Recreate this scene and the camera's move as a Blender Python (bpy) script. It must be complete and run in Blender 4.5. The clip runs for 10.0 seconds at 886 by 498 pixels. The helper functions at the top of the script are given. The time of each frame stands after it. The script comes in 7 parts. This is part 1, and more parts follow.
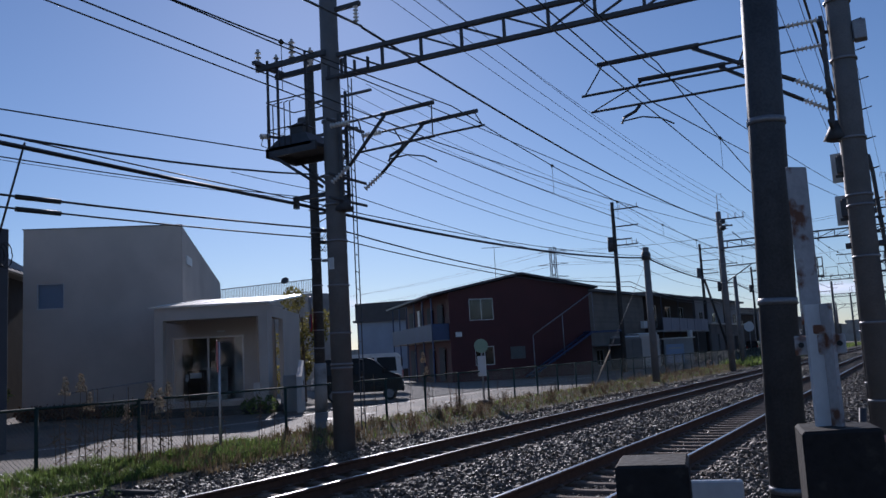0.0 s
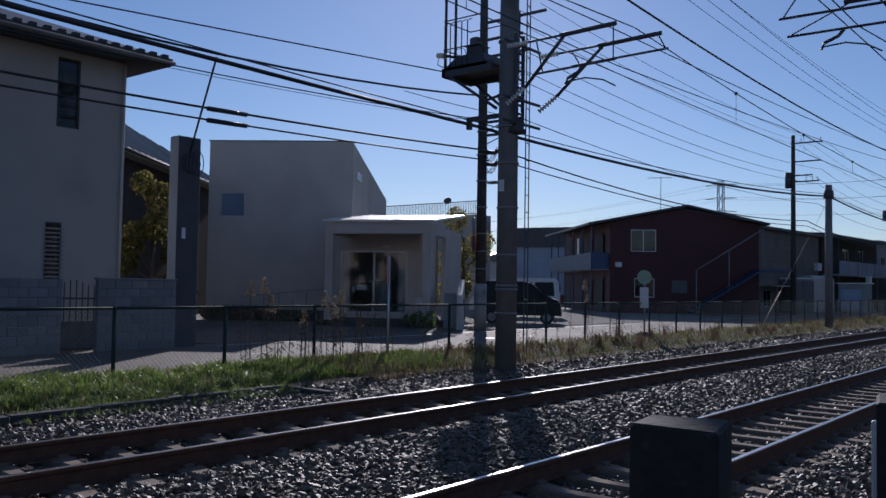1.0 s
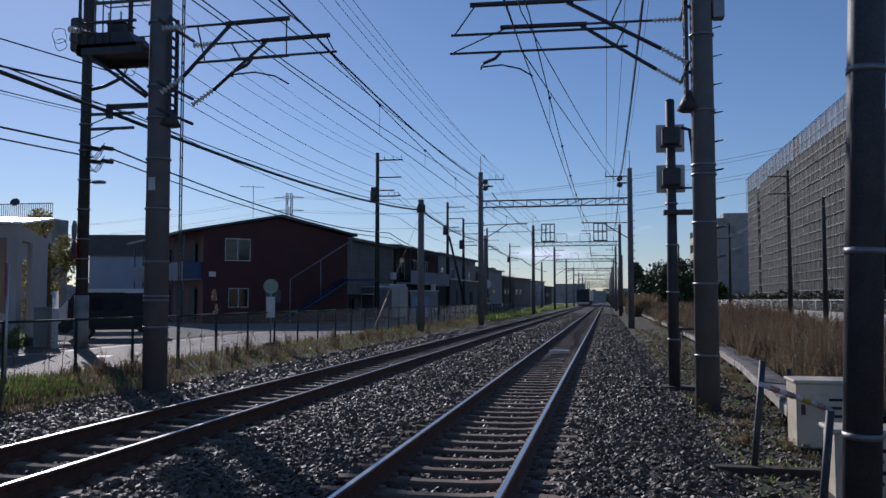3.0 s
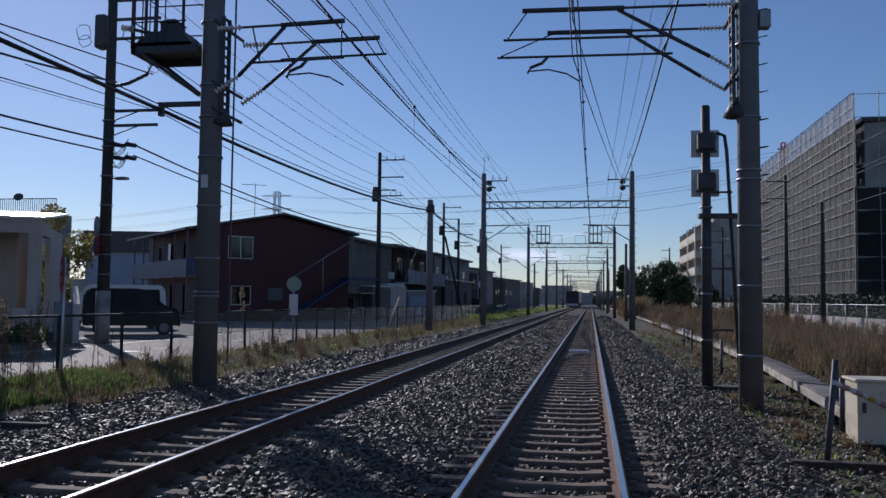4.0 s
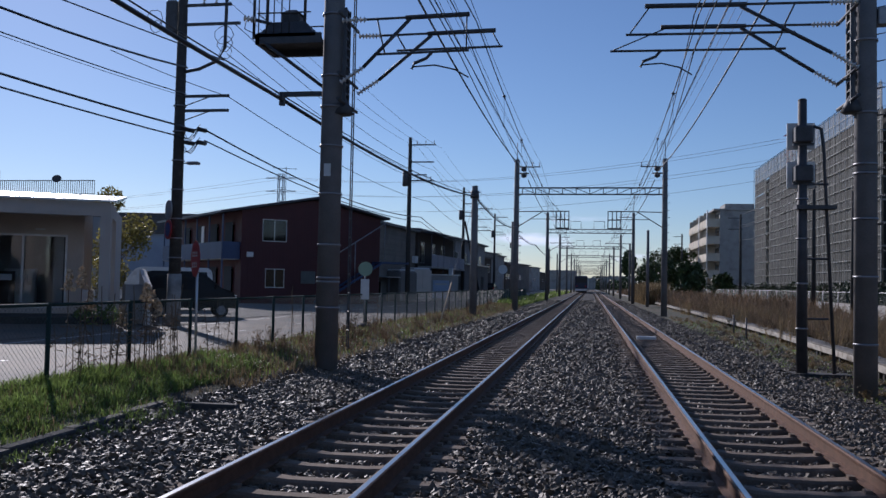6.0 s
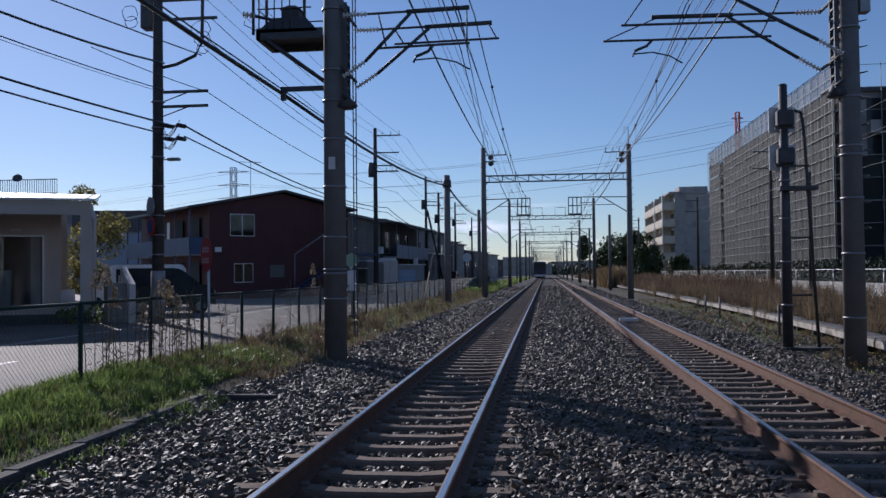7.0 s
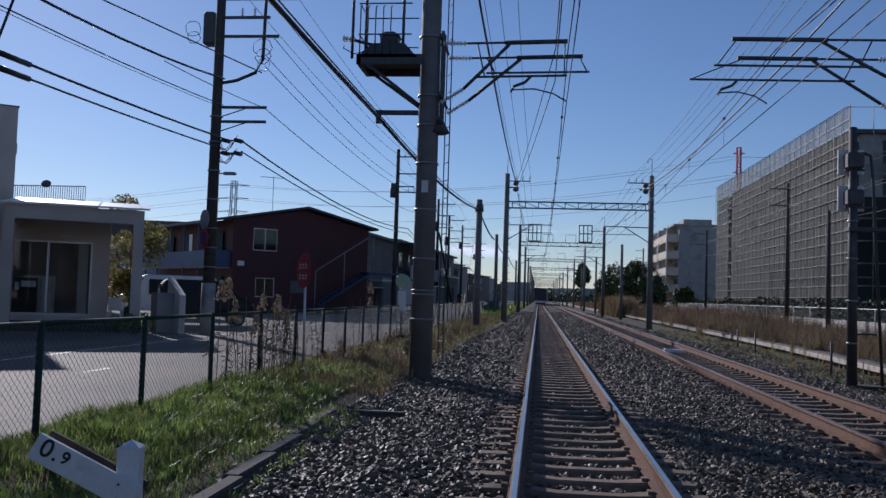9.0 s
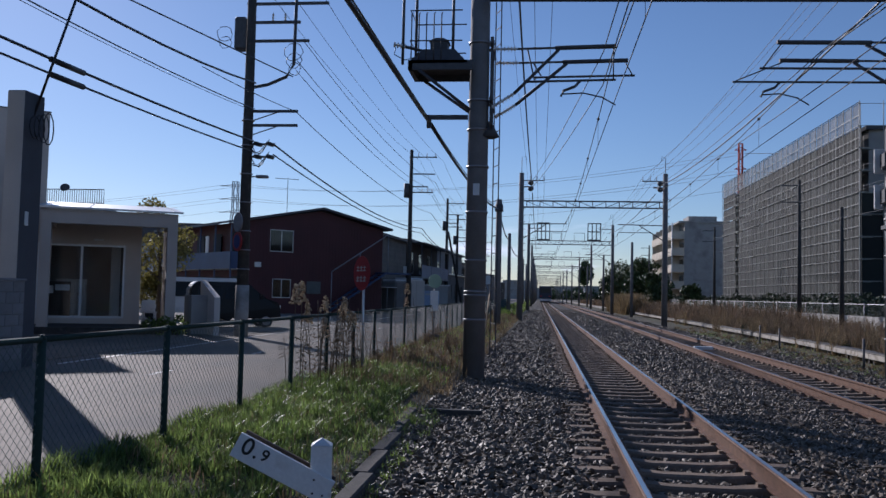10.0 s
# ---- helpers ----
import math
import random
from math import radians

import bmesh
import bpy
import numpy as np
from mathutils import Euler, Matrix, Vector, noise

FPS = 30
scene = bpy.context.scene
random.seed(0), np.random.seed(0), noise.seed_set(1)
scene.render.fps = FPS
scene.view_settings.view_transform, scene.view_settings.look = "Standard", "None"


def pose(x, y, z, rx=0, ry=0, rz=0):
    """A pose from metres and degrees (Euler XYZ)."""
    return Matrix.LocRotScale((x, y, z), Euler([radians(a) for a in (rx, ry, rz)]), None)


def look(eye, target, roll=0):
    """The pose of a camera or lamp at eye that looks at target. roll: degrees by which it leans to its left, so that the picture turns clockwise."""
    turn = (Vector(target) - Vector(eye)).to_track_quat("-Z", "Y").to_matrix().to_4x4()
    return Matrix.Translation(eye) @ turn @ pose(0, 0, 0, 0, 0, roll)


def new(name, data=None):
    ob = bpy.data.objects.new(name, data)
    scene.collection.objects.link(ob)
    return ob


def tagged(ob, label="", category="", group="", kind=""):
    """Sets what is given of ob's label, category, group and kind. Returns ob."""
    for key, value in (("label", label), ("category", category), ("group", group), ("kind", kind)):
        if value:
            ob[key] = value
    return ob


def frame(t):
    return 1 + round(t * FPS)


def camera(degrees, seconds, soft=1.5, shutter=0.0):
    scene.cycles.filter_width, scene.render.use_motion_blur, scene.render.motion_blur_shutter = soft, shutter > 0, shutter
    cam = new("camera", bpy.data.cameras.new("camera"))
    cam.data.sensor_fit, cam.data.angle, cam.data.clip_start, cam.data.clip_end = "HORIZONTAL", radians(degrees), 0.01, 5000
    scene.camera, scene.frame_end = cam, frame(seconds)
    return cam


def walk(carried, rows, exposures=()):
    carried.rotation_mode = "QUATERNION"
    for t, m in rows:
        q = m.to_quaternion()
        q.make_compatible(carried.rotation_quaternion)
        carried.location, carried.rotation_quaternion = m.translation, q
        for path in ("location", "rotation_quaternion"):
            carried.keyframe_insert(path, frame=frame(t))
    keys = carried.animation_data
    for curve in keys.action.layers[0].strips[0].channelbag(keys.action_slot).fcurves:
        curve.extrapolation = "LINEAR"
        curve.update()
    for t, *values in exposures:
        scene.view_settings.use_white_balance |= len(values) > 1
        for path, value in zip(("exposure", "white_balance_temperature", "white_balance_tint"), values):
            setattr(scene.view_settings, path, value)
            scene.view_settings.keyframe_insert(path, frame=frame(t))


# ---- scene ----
cam = camera(54.4, 10.0)
PATH = [
    (0, (0.514, -0.002, 1.404), (-0.427, 1.744, 1.658), -3.1),
    (0.5, (0.470, 0.080, 1.390), (-0.582, 1.767, 1.604), -2.1),
    (0.7, (0.428, 0.070, 1.370), (-0.696, 1.715, 1.549), -0.8),
    (1, (0.350, -0.120, 1.384), (-0.905, 1.435, 1.471), 0.9),
    (1.2, (0.170, -0.220, 1.362), (-1.204, 1.234, 1.370), 2.1),
    (1.5, (-0.053, -0.233, 1.363), (-1.563, 1.072, 1.229), 2.9),
    (1.7, (-0.265, -0.247, 1.324), (-1.760, 1.070, 1.140), 2.0),
    (2, (-0.508, -0.177, 1.331), (-1.690, 1.432, 1.213), -1.0),
    (2.2, (-0.747, -0.053, 1.338), (-1.644, 1.735, 1.308), -2.1),
    (2.5, (-1.027, -0.016, 1.364), (-1.607, 1.897, 1.435), -1.7),
    (2.7, (-1.215, 0.007, 1.360), (-1.669, 1.952, 1.460), -1.1),
    (3.8, (-2.324, -0.448, 1.333), (-2.642, 1.522, 1.466), 0.6),
    (4, (-2.498, -0.529, 1.320), (-2.836, 1.439, 1.439), 0.6),
    (4.5, (-2.976, -0.691, 1.296), (-3.286, 1.284, 1.344), 0.6),
    (5, (-3.462, -0.795, 1.325), (-3.696, 1.190, 1.384), 0.7),
    (5.5, (-3.955, -1.026, 1.337), (-4.236, 0.952, 1.424), 1.1),
    (5.7, (-4.164, -1.118, 1.343), (-4.508, 0.850, 1.432), 1.3),
    (6.8, (-5.077, -1.639, 1.371), (-5.344, 0.343, 1.426), -0.5),
    (7, (-5.263, -1.724, 1.327), (-5.498, 0.261, 1.384), -0.6),
    (7.5, (-5.618, -1.854, 1.356), (-5.818, 0.134, 1.430), 0.2),
    (8, (-5.977, -2.042, 1.371), (-6.218, -0.058, 1.454), 1.1),
    (8.5, (-6.462, -2.068, 1.339), (-6.725, -0.088, 1.431), 1.4),
    (9, (-6.899, -2.234, 1.339), (-7.122, -0.249, 1.447), 1.8),
    (9.5, (-7.306, -2.479, 1.341), (-7.516, -0.493, 1.444), 1.5),
    (10, (-7.806, -2.658, 1.355), (-8.030, -0.673, 1.460), 1.3),
]
walk(cam, [(t, look(eye, target, roll)) for t, eye, target, roll in PATH], [(0, -0.1, 5650, 20), (1.0, -0.15, 5650, 20), (1.5, -0.25, 5650, 20), (1.7, 0.3, 5650, 20), (2.0, 0.38, 5650, 20), (2.5, -0.15, 5650, 20), (4.0, -0.1, 5650, 20), (7.0, 0.0, 5650, 20), (9.0, -0.08, 5650, 20), (10, 0.04, 5650, 20)])

# ---- light ----
SUN = Vector((-0.543, 0.735, 0.412)).normalized()
world = bpy.data.worlds.new("sky")
scene.world = world
world.use_nodes = True
wn = world.node_tree
sky = wn.nodes.new("ShaderNodeTexSky")
sky.sky_type, sky.sun_disc = "NISHITA", False
sky.sun_elevation, sky.sun_rotation = math.asin(SUN.z), math.atan2(SUN.x, SUN.y)
sky.air_density, sky.dust_density, sky.ozone_density = 1.0, 0.12, 3.7
# a thin broken band of fair-weather cloud low over the horizon, all round
wco = wn.nodes.new("ShaderNodeTexCoord")
wmap = wn.nodes.new("ShaderNodeMapping")
wmap.inputs["Scale"].default_value = (7.0, 7.0, 34.0)
wnoise = wn.nodes.new("ShaderNodeTexNoise")
wnoise.inputs["Scale"].default_value, wnoise.inputs["Detail"].default_value = 1.0, 5.0
wn.links.new(wco.outputs["Generated"], wmap.inputs["Vector"])
wn.links.new(wmap.outputs[0], wnoise.inputs["Vector"])
wthr = wn.nodes.new("ShaderNodeMapRange")
wthr.inputs["From Min"].default_value, wthr.inputs["From Max"].default_value = 0.56, 0.7
wn.links.new(wnoise.outputs["Fac"], wthr.inputs["Value"])
wsep = wn.nodes.new("ShaderNodeSeparateXYZ")
wn.links.new(wco.outputs["Generated"], wsep.inputs[0])
wlow = wn.nodes.new("ShaderNodeMapRange")
wlow.inputs["From Min"].default_value, wlow.inputs["From Max"].default_value = 0.095, 0.07
wn.links.new(wsep.outputs["Z"], wlow.inputs["Value"])
wmul = wn.nodes.new("ShaderNodeMath")
wmul.operation = "MULTIPLY"
wn.links.new(wthr.outputs[0], wmul.inputs[0])
wn.links.new(wlow.outputs[0], wmul.inputs[1])
wmix = wn.nodes.new("ShaderNodeMix")
wmix.data_type = "RGBA"
wn.links.new(wmul.outputs[0], wmix.inputs["Factor"])
wn.links.new(sky.outputs[0], wmix.inputs["A"])
wmix.inputs["B"].default_value = (11.0, 11.6, 12.6, 1)
wn.links.new(wmix.outputs["Result"], wn.nodes["Background"].inputs[0])
wn.nodes["Background"].inputs[1].default_value = 0.075
sun = new("sun", bpy.data.lights.new("sun", "SUN"))
sun.data.energy, sun.data.angle, sun.data.color = 3.6, radians(0.53), (1.0, 0.915, 0.785)
sun.matrix_world = look(SUN * 60, (0, 0, 0))


# ---- materials ----
def material(name, base, rough=0.7, metal=0.0, scale=6.0, vary=0.25, fine=60.0, bump=0.15, depth=0.01, island=0.0, random_ob=0.0, spot=None, spot_scale=2.0, spot_lo=0.55, spot_hi=0.7, trans=0.0, leaf=0.0, second=None):
    """A procedural surface: base colour with broad and fine variation, optional stains, and fine relief."""
    m = bpy.data.materials.new(name)
    m.use_nodes = True
    t = m.node_tree
    b = t.nodes["Principled BSDF"]
    co = t.nodes.new("ShaderNodeTexCoord")
    n1 = t.nodes.new("ShaderNodeTexNoise")
    n1.inputs["Scale"].default_value, n1.inputs["Detail"].default_value = scale, 6.0
    n2 = t.nodes.new("ShaderNodeTexNoise")
    n2.inputs["Scale"].default_value, n2.inputs["Detail"].default_value = fine, 3.0
    t.links.new(co.outputs["Object"], n1.inputs["Vector"])
    t.links.new(co.outputs["Object"], n2.inputs["Vector"])
    add = t.nodes.new("ShaderNodeMath")
    add.operation = "ADD"
    t.links.new(n1.outputs["Fac"], add.inputs[0])
    t.links.new(n2.outputs["Fac"], add.inputs[1])
    rng = t.nodes.new("ShaderNodeMapRange")
    rng.inputs["From Min"].default_value, rng.inputs["From Max"].default_value = 0.7, 1.3
    rng.inputs["To Min"].default_value, rng.inputs["To Max"].default_value = 1 - vary, 1 + vary
    t.links.new(add.outputs[0], rng.inputs["Value"])
    last = rng.outputs[0]
    for amount, kind, sock in ((island, "ShaderNodeNewGeometry", "Random Per Island"), (random_ob, "ShaderNodeObjectInfo", "Random")):
        if amount:
            g = t.nodes.new(kind)
            r = t.nodes.new("ShaderNodeMapRange")
            r.inputs["To Min"].default_value, r.inputs["To Max"].default_value = 1 - amount, 1 + amount
            t.links.new(g.outputs[sock], r.inputs["Value"])
            mu = t.nodes.new("ShaderNodeMath")
            mu.operation = "MULTIPLY"
            t.links.new(last, mu.inputs[0])
            t.links.new(r.outputs[0], mu.inputs[1])
            last = mu.outputs[0]
    hsv = t.nodes.new("ShaderNodeHueSaturation")
    hsv.inputs["Color"].default_value = (*base, 1)
    t.links.new(last, hsv.inputs["Value"])
    colour = hsv.outputs[0]
    if spot:
        n3 = t.nodes.new("ShaderNodeTexNoise")
        n3.inputs["Scale"].default_value, n3.inputs["Detail"].default_value = spot_scale, 8.0
        t.links.new(co.outputs["Object"], n3.inputs["Vector"])
        sr = t.nodes.new("ShaderNodeMapRange")
        sr.inputs["From Min"].default_value, sr.inputs["From Max"].default_value = spot_lo, spot_hi
        t.links.new(n3.outputs["Fac"], sr.inputs["Value"])
        mix = t.nodes.new("ShaderNodeMix")
        mix.data_type = "RGBA"
        t.links.new(sr.outputs[0], mix.inputs["Factor"])
        t.links.new(colour, mix.inputs["A"])
        mix.inputs["B"].default_value = (*spot, 1)
        colour = mix.outputs["Result"]
    if second:
        g = t.nodes.new("ShaderNodeNewGeometry")
        wn_ = t.nodes.new("ShaderNodeTexWhiteNoise")
        wn_.noise_dimensions = "1D"
        t.links.new(g.outputs["Random Per Island"], wn_.inputs["W"])
        mix = t.nodes.new("ShaderNodeMix")
        mix.data_type = "RGBA"
        t.links.new(wn_.outputs["Value"], mix.inputs["Factor"])
        t.links.new(colour, mix.inputs["A"])
        mix.inputs["B"].default_value = (*second, 1)
        colour = mix.outputs["Result"]
    t.links.new(colour, b.inputs["Base Color"])
    b.inputs["Roughness"].default_value, b.inputs["Metallic"].default_value = rough, metal
    if trans:
        b.inputs["Transmission Weight"].default_value = trans
    if leaf:
        tl = t.nodes.new("ShaderNodeBsdfTranslucent")
        t.links.new(colour, tl.inputs["Color"])
        ms = t.nodes.new("ShaderNodeMixShader")
        ms.inputs[0].default_value = leaf
        t.links.new(b.outputs[0], ms.inputs[1])
        t.links.new(tl.outputs[0], ms.inputs[2])
        t.links.new(ms.outputs[0], t.nodes["Material Output"].inputs["Surface"])
    if bump:
        bp = t.nodes.new("ShaderNodeBump")
        bp.inputs["Strength"].default_value, bp.inputs["Distance"].default_value = bump, depth
        t.links.new(n2.outputs["Fac"], bp.inputs["Height"])
        t.links.new(bp.outputs[0], b.inputs["Normal"])
    return m


M_SOIL = material("dry soil and low weeds", (0.075, 0.06, 0.038), 0.95, scale=1.2, vary=0.45, fine=25, bump=0.6, depth=0.03, spot=(0.04, 0.05, 0.018), spot_scale=0.9, spot_lo=0.45, spot_hi=0.6)
# far darker than the stones: the shade of their gaps is in this colour
M_BED = material("crushed stone bed darkened for gap shade", (0.04, 0.036, 0.032), 0.9, scale=3, vary=0.35, fine=22, bump=1.0, depth=0.05)
M_STONE = material("crushed ballast stone", (0.106, 0.075, 0.048), 0.58, scale=9, vary=0.35, fine=60, bump=0.2, island=0.85, second=(0.15, 0.12, 0.082))
M_ASPHALT = material("worn asphalt", (0.16, 0.13, 0.1), 0.8, scale=0.7, vary=0.32, fine=70, bump=0.5, depth=0.008, spot=(0.1, 0.09, 0.078), spot_scale=0.35, spot_lo=0.46, spot_hi=0.62)
M_LOT = material("gravel of the lot", (0.2, 0.19, 0.17), 0.95, scale=1.5, vary=0.3, fine=18, bump=0.8, depth=0.03)
M_PAINTLINE = material("road marking paint", (0.7, 0.69, 0.65), 0.6, scale=4, vary=0.2, fine=40, spot=(0.12, 0.12, 0.11), spot_scale=9, spot_lo=0.4, spot_hi=0.58)
M_RAIL = material("rusted rail web", (0.13, 0.065, 0.038), 0.75, metal=0.2, scale=8, vary=0.4, fine=80, bump=0.3, depth=0.003)
M_RAILTOP = material("polished rail head", (0.5, 0.5, 0.51), 0.28, metal=1.0, scale=3, vary=0.1, fine=200, bump=0.05, depth=0.001)
M_SLEEPER = material("concrete sleeper", (0.2, 0.147, 0.106), 0.92, scale=4, vary=0.25, fine=60, bump=0.3, random_ob=0.2, spot=(0.15, 0.11, 0.08), spot_scale=5, spot_lo=0.5, spot_hi=0.7)
M_MAST = material("grey spun concrete", (0.18, 0.17, 0.165), 0.8, scale=3, vary=0.18, fine=50, bump=0.2, spot=(0.15, 0.145, 0.14), spot_scale=1.6, spot_lo=0.5, spot_hi=0.7)
M_STEEL = material("galvanised steel", (0.3, 0.3, 0.31), 0.5, metal=0.7, scale=6, vary=0.2, fine=70, bump=0.1)
M_DARKSTEEL = material("weathered dark steel", (0.09, 0.09, 0.095), 0.6, metal=0.4, scale=6, vary=0.25, fine=70, bump=0.1)
M_PORCELAIN = material("white porcelain", (0.72, 0.7, 0.66), 0.15, scale=8, vary=0.08, fine=40, bump=0.0)
M_WIRE = material("black sheathed cable", (0.02, 0.02, 0.022), 0.45, scale=3, vary=0.1, fine=40, bump=0.0)
M_COPPER = material("blackened copper wire", (0.03, 0.028, 0.027), 0.6, metal=0.0, scale=3, vary=0.1, fine=40, bump=0.0)
M_GREEN = material("dark green coated steel", (0.018, 0.04, 0.032), 0.8, scale=5, vary=0.2, fine=60, bump=0.05)
M_MESH = material("green coated fence wire", (0.085, 0.12, 0.105), 0.36, scale=5, vary=0.2, fine=60, bump=0.0)
M_GRASS = material("green grass blade", (0.185, 0.255, 0.066), 0.4, scale=0.8, vary=0.35, fine=8, bump=0.0, island=0.6, leaf=0.62)
M_DRY = material("dry straw stalk", (0.25, 0.185, 0.1), 0.7, scale=1.2, vary=0.3, fine=8, bump=0.0, island=0.4, leaf=0.35)
M_BROWN = material("dead brown weed", (0.25, 0.165, 0.105), 0.85, scale=0.35, vary=0.5, fine=6, bump=0.0, island=0.6, second=(0.15, 0.115, 0.07), leaf=0.3)
M_FLUFF = material("pale seed fluff", (0.6, 0.5, 0.36), 0.8, scale=3, vary=0.2, fine=20, bump=0.0, island=0.3, leaf=0.5)
M_WARMWALL = material("warm cream render", (0.62, 0.55, 0.44), 0.85, scale=0.8, vary=0.1, fine=70, bump=0.25, depth=0.004, spot=(0.45, 0.39, 0.31), spot_scale=0.5, spot_lo=0.5, spot_hi=0.75)
M_WHITEWALL = material("off-white render", (0.62, 0.59, 0.55), 0.85, scale=0.8, vary=0.07, fine=70, bump=0.25, depth=0.004, spot=(0.5, 0.47, 0.43), spot_scale=0.5, spot_lo=0.5, spot_hi=0.75)
M_HOUSE = material("cream sprayed render", (0.43, 0.39, 0.355), 0.9, scale=0.8, vary=0.08, fine=70, bump=0.3, depth=0.004, spot=(0.34, 0.305, 0.275), spot_scale=0.5, spot_lo=0.5, spot_hi=0.75)
# near-black backing: the darkness of unlit rooms is put into its colour
M_ROOMDARK = material("dark room backing behind panes", (0.03, 0.035, 0.045), 0.7, scale=3, vary=0.2, fine=30)
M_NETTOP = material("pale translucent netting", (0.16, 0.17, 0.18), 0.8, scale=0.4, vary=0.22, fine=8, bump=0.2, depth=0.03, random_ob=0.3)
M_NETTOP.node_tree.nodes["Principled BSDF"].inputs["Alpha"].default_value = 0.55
M_DIM = material("dim grey-green curtain", (0.13, 0.135, 0.125), 0.9, scale=3, vary=0.15, fine=20)
M_TAUPE = material("taupe mortar wall", (0.2, 0.185, 0.17), 0.85, scale=0.9, vary=0.13, fine=40, bump=0.2, spot=(0.15, 0.14, 0.13), spot_scale=0.6, spot_lo=0.5, spot_hi=0.7)
M_CREAM = material("cream cabinet enamel", (0.68, 0.6, 0.45), 0.5, scale=3, vary=0.08, fine=50, bump=0.05, spot=(0.4, 0.33, 0.24), spot_scale=4, spot_lo=0.6, spot_hi=0.8)
M_PILLAR = material("darkened blue-grey concrete", (0.08, 0.083, 0.095), 0.8, scale=2, vary=0.15, fine=50, bump=0.2)
M_BROWNLEAF = material("reddish-brown hedge leaf", (0.13, 0.06, 0.035), 0.6, scale=1, vary=0.3, fine=5, bump=0.0, island=0.5)
M_BEIGE = material("beige sprayed render", (0.6, 0.53, 0.46), 0.9, scale=0.8, vary=0.08, fine=60, bump=0.3, depth=0.005, spot=(0.5, 0.44, 0.38), spot_scale=0.5, spot_lo=0.5, spot_hi=0.75)
M_BLOCK = material("grey concrete block", (0.22, 0.22, 0.225), 0.9, scale=2, vary=0.15, fine=55, bump=0.35, depth=0.005, random_ob=0.12)
M_JOINT = material("mortar", (0.2, 0.2, 0.195), 0.95, fine=50)
M_RED = material("maroon metal siding", (0.072, 0.015, 0.017), 0.6, scale=0.9, vary=0.15, fine=30, bump=0.1)
M_BLUE = material("blue balcony sheet", (0.04, 0.065, 0.14), 0.5, scale=0.9, vary=0.15, fine=30, bump=0.1)
M_SHEET = material("faded lavender-grey sheet", (0.27, 0.28, 0.33), 0.6, scale=0.9, vary=0.15, fine=30, bump=0.1, random_ob=0.15)
M_BLUEGREY = material("pale blue-grey siding", (0.3, 0.36, 0.44), 0.7, scale=0.9, vary=0.12, fine=30, bump=0.1)
M_ROOF = material("dark roof sheet", (0.055, 0.055, 0.062), 0.5, scale=2, vary=0.2, fine=30, bump=0.15)
M_LIGHTROOF = material("pale sheet roof", (0.62, 0.62, 0.6), 0.32, metal=0.3, scale=2, vary=0.1, fine=40, bump=0.05)
M_GREYWALL = material("grey mortar wall", (0.36, 0.35, 0.33), 0.85, scale=0.9, vary=0.13, fine=40, bump=0.2, spot=(0.24, 0.23, 0.22), spot_scale=0.6, spot_lo=0.5, spot_hi=0.7)
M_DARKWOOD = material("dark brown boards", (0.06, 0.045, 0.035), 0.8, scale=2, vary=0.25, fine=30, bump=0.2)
M_FRAME = material("silver aluminium frame", (0.6, 0.6, 0.6), 0.4, metal=0.6, scale=4, vary=0.06, fine=60, bump=0.0)
M_DARKFRAME = material("dark bronze frame", (0.06, 0.055, 0.05), 0.45, metal=0.4, fine=60, bump=0.0)
M_GLASS = material("window glass", (0.93, 0.96, 0.97), 0.02, scale=1, vary=0.02, fine=3, bump=0.0, trans=1.0)
M_PANE = material("tinted window glass", (0.2, 0.23, 0.24), 0.03, scale=1, vary=0.02, fine=3, bump=0.0, trans=1.0)
M_BOARDS = material("weathered lap siding", (0.2, 0.18, 0.155), 0.85, scale=0.9, vary=0.16, fine=40, bump=0.2, random_ob=0.1, spot=(0.15, 0.135, 0.12), spot_scale=0.6, spot_lo=0.5, spot_hi=0.7)
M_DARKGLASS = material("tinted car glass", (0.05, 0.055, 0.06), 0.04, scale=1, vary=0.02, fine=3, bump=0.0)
M_CURTAIN = material("pale curtain", (0.5, 0.49, 0.46), 0.9, scale=3, vary=0.15, fine=20)
M_CARPAINT = material("near-black car paint", (0.009, 0.009, 0.011), 0.3, scale=2, vary=0.1, fine=40, bump=0.0)
M_DARKGLASS.node_tree.nodes["Principled BSDF"].inputs["Specular IOR Level"].default_value = 0.2
M_CARPAINT.node_tree.nodes["Principled BSDF"].inputs["Specular IOR Level"].default_value = 0.25
M_WHITEPAINT = material("white enamel", (0.72, 0.72, 0.7), 0.45, scale=3, vary=0.08, fine=50, bump=0.05, spot=(0.45, 0.4, 0.34), spot_scale=4, spot_lo=0.6, spot_hi=0.8)
M_RUSTY = material("rust-streaked white paint", (0.46, 0.45, 0.45), 0.5, scale=9, vary=0.15, fine=90, bump=0.15, depth=0.002, spot=(0.17, 0.065, 0.03), spot_scale=26, spot_lo=0.52, spot_hi=0.64)
M_TYRE = material("black rubber", (0.02, 0.02, 0.02), 0.85, fine=60)
M_REDSIGN = material("red sign face", (0.32, 0.02, 0.025), 0.45, scale=3, vary=0.1, fine=40, bump=0.0)
M_GREENSIGN = material("faded green sign face", (0.3, 0.42, 0.3), 0.5, scale=3, vary=0.12, fine=40, bump=0.0)
M_BLUESIGN = material("blue sign face", (0.03, 0.045, 0.17), 0.5, scale=3, vary=0.1, fine=40, bump=0.0)
M_BLACK = material("black print", (0.02, 0.02, 0.02), 0.6, fine=40, bump=0.0)
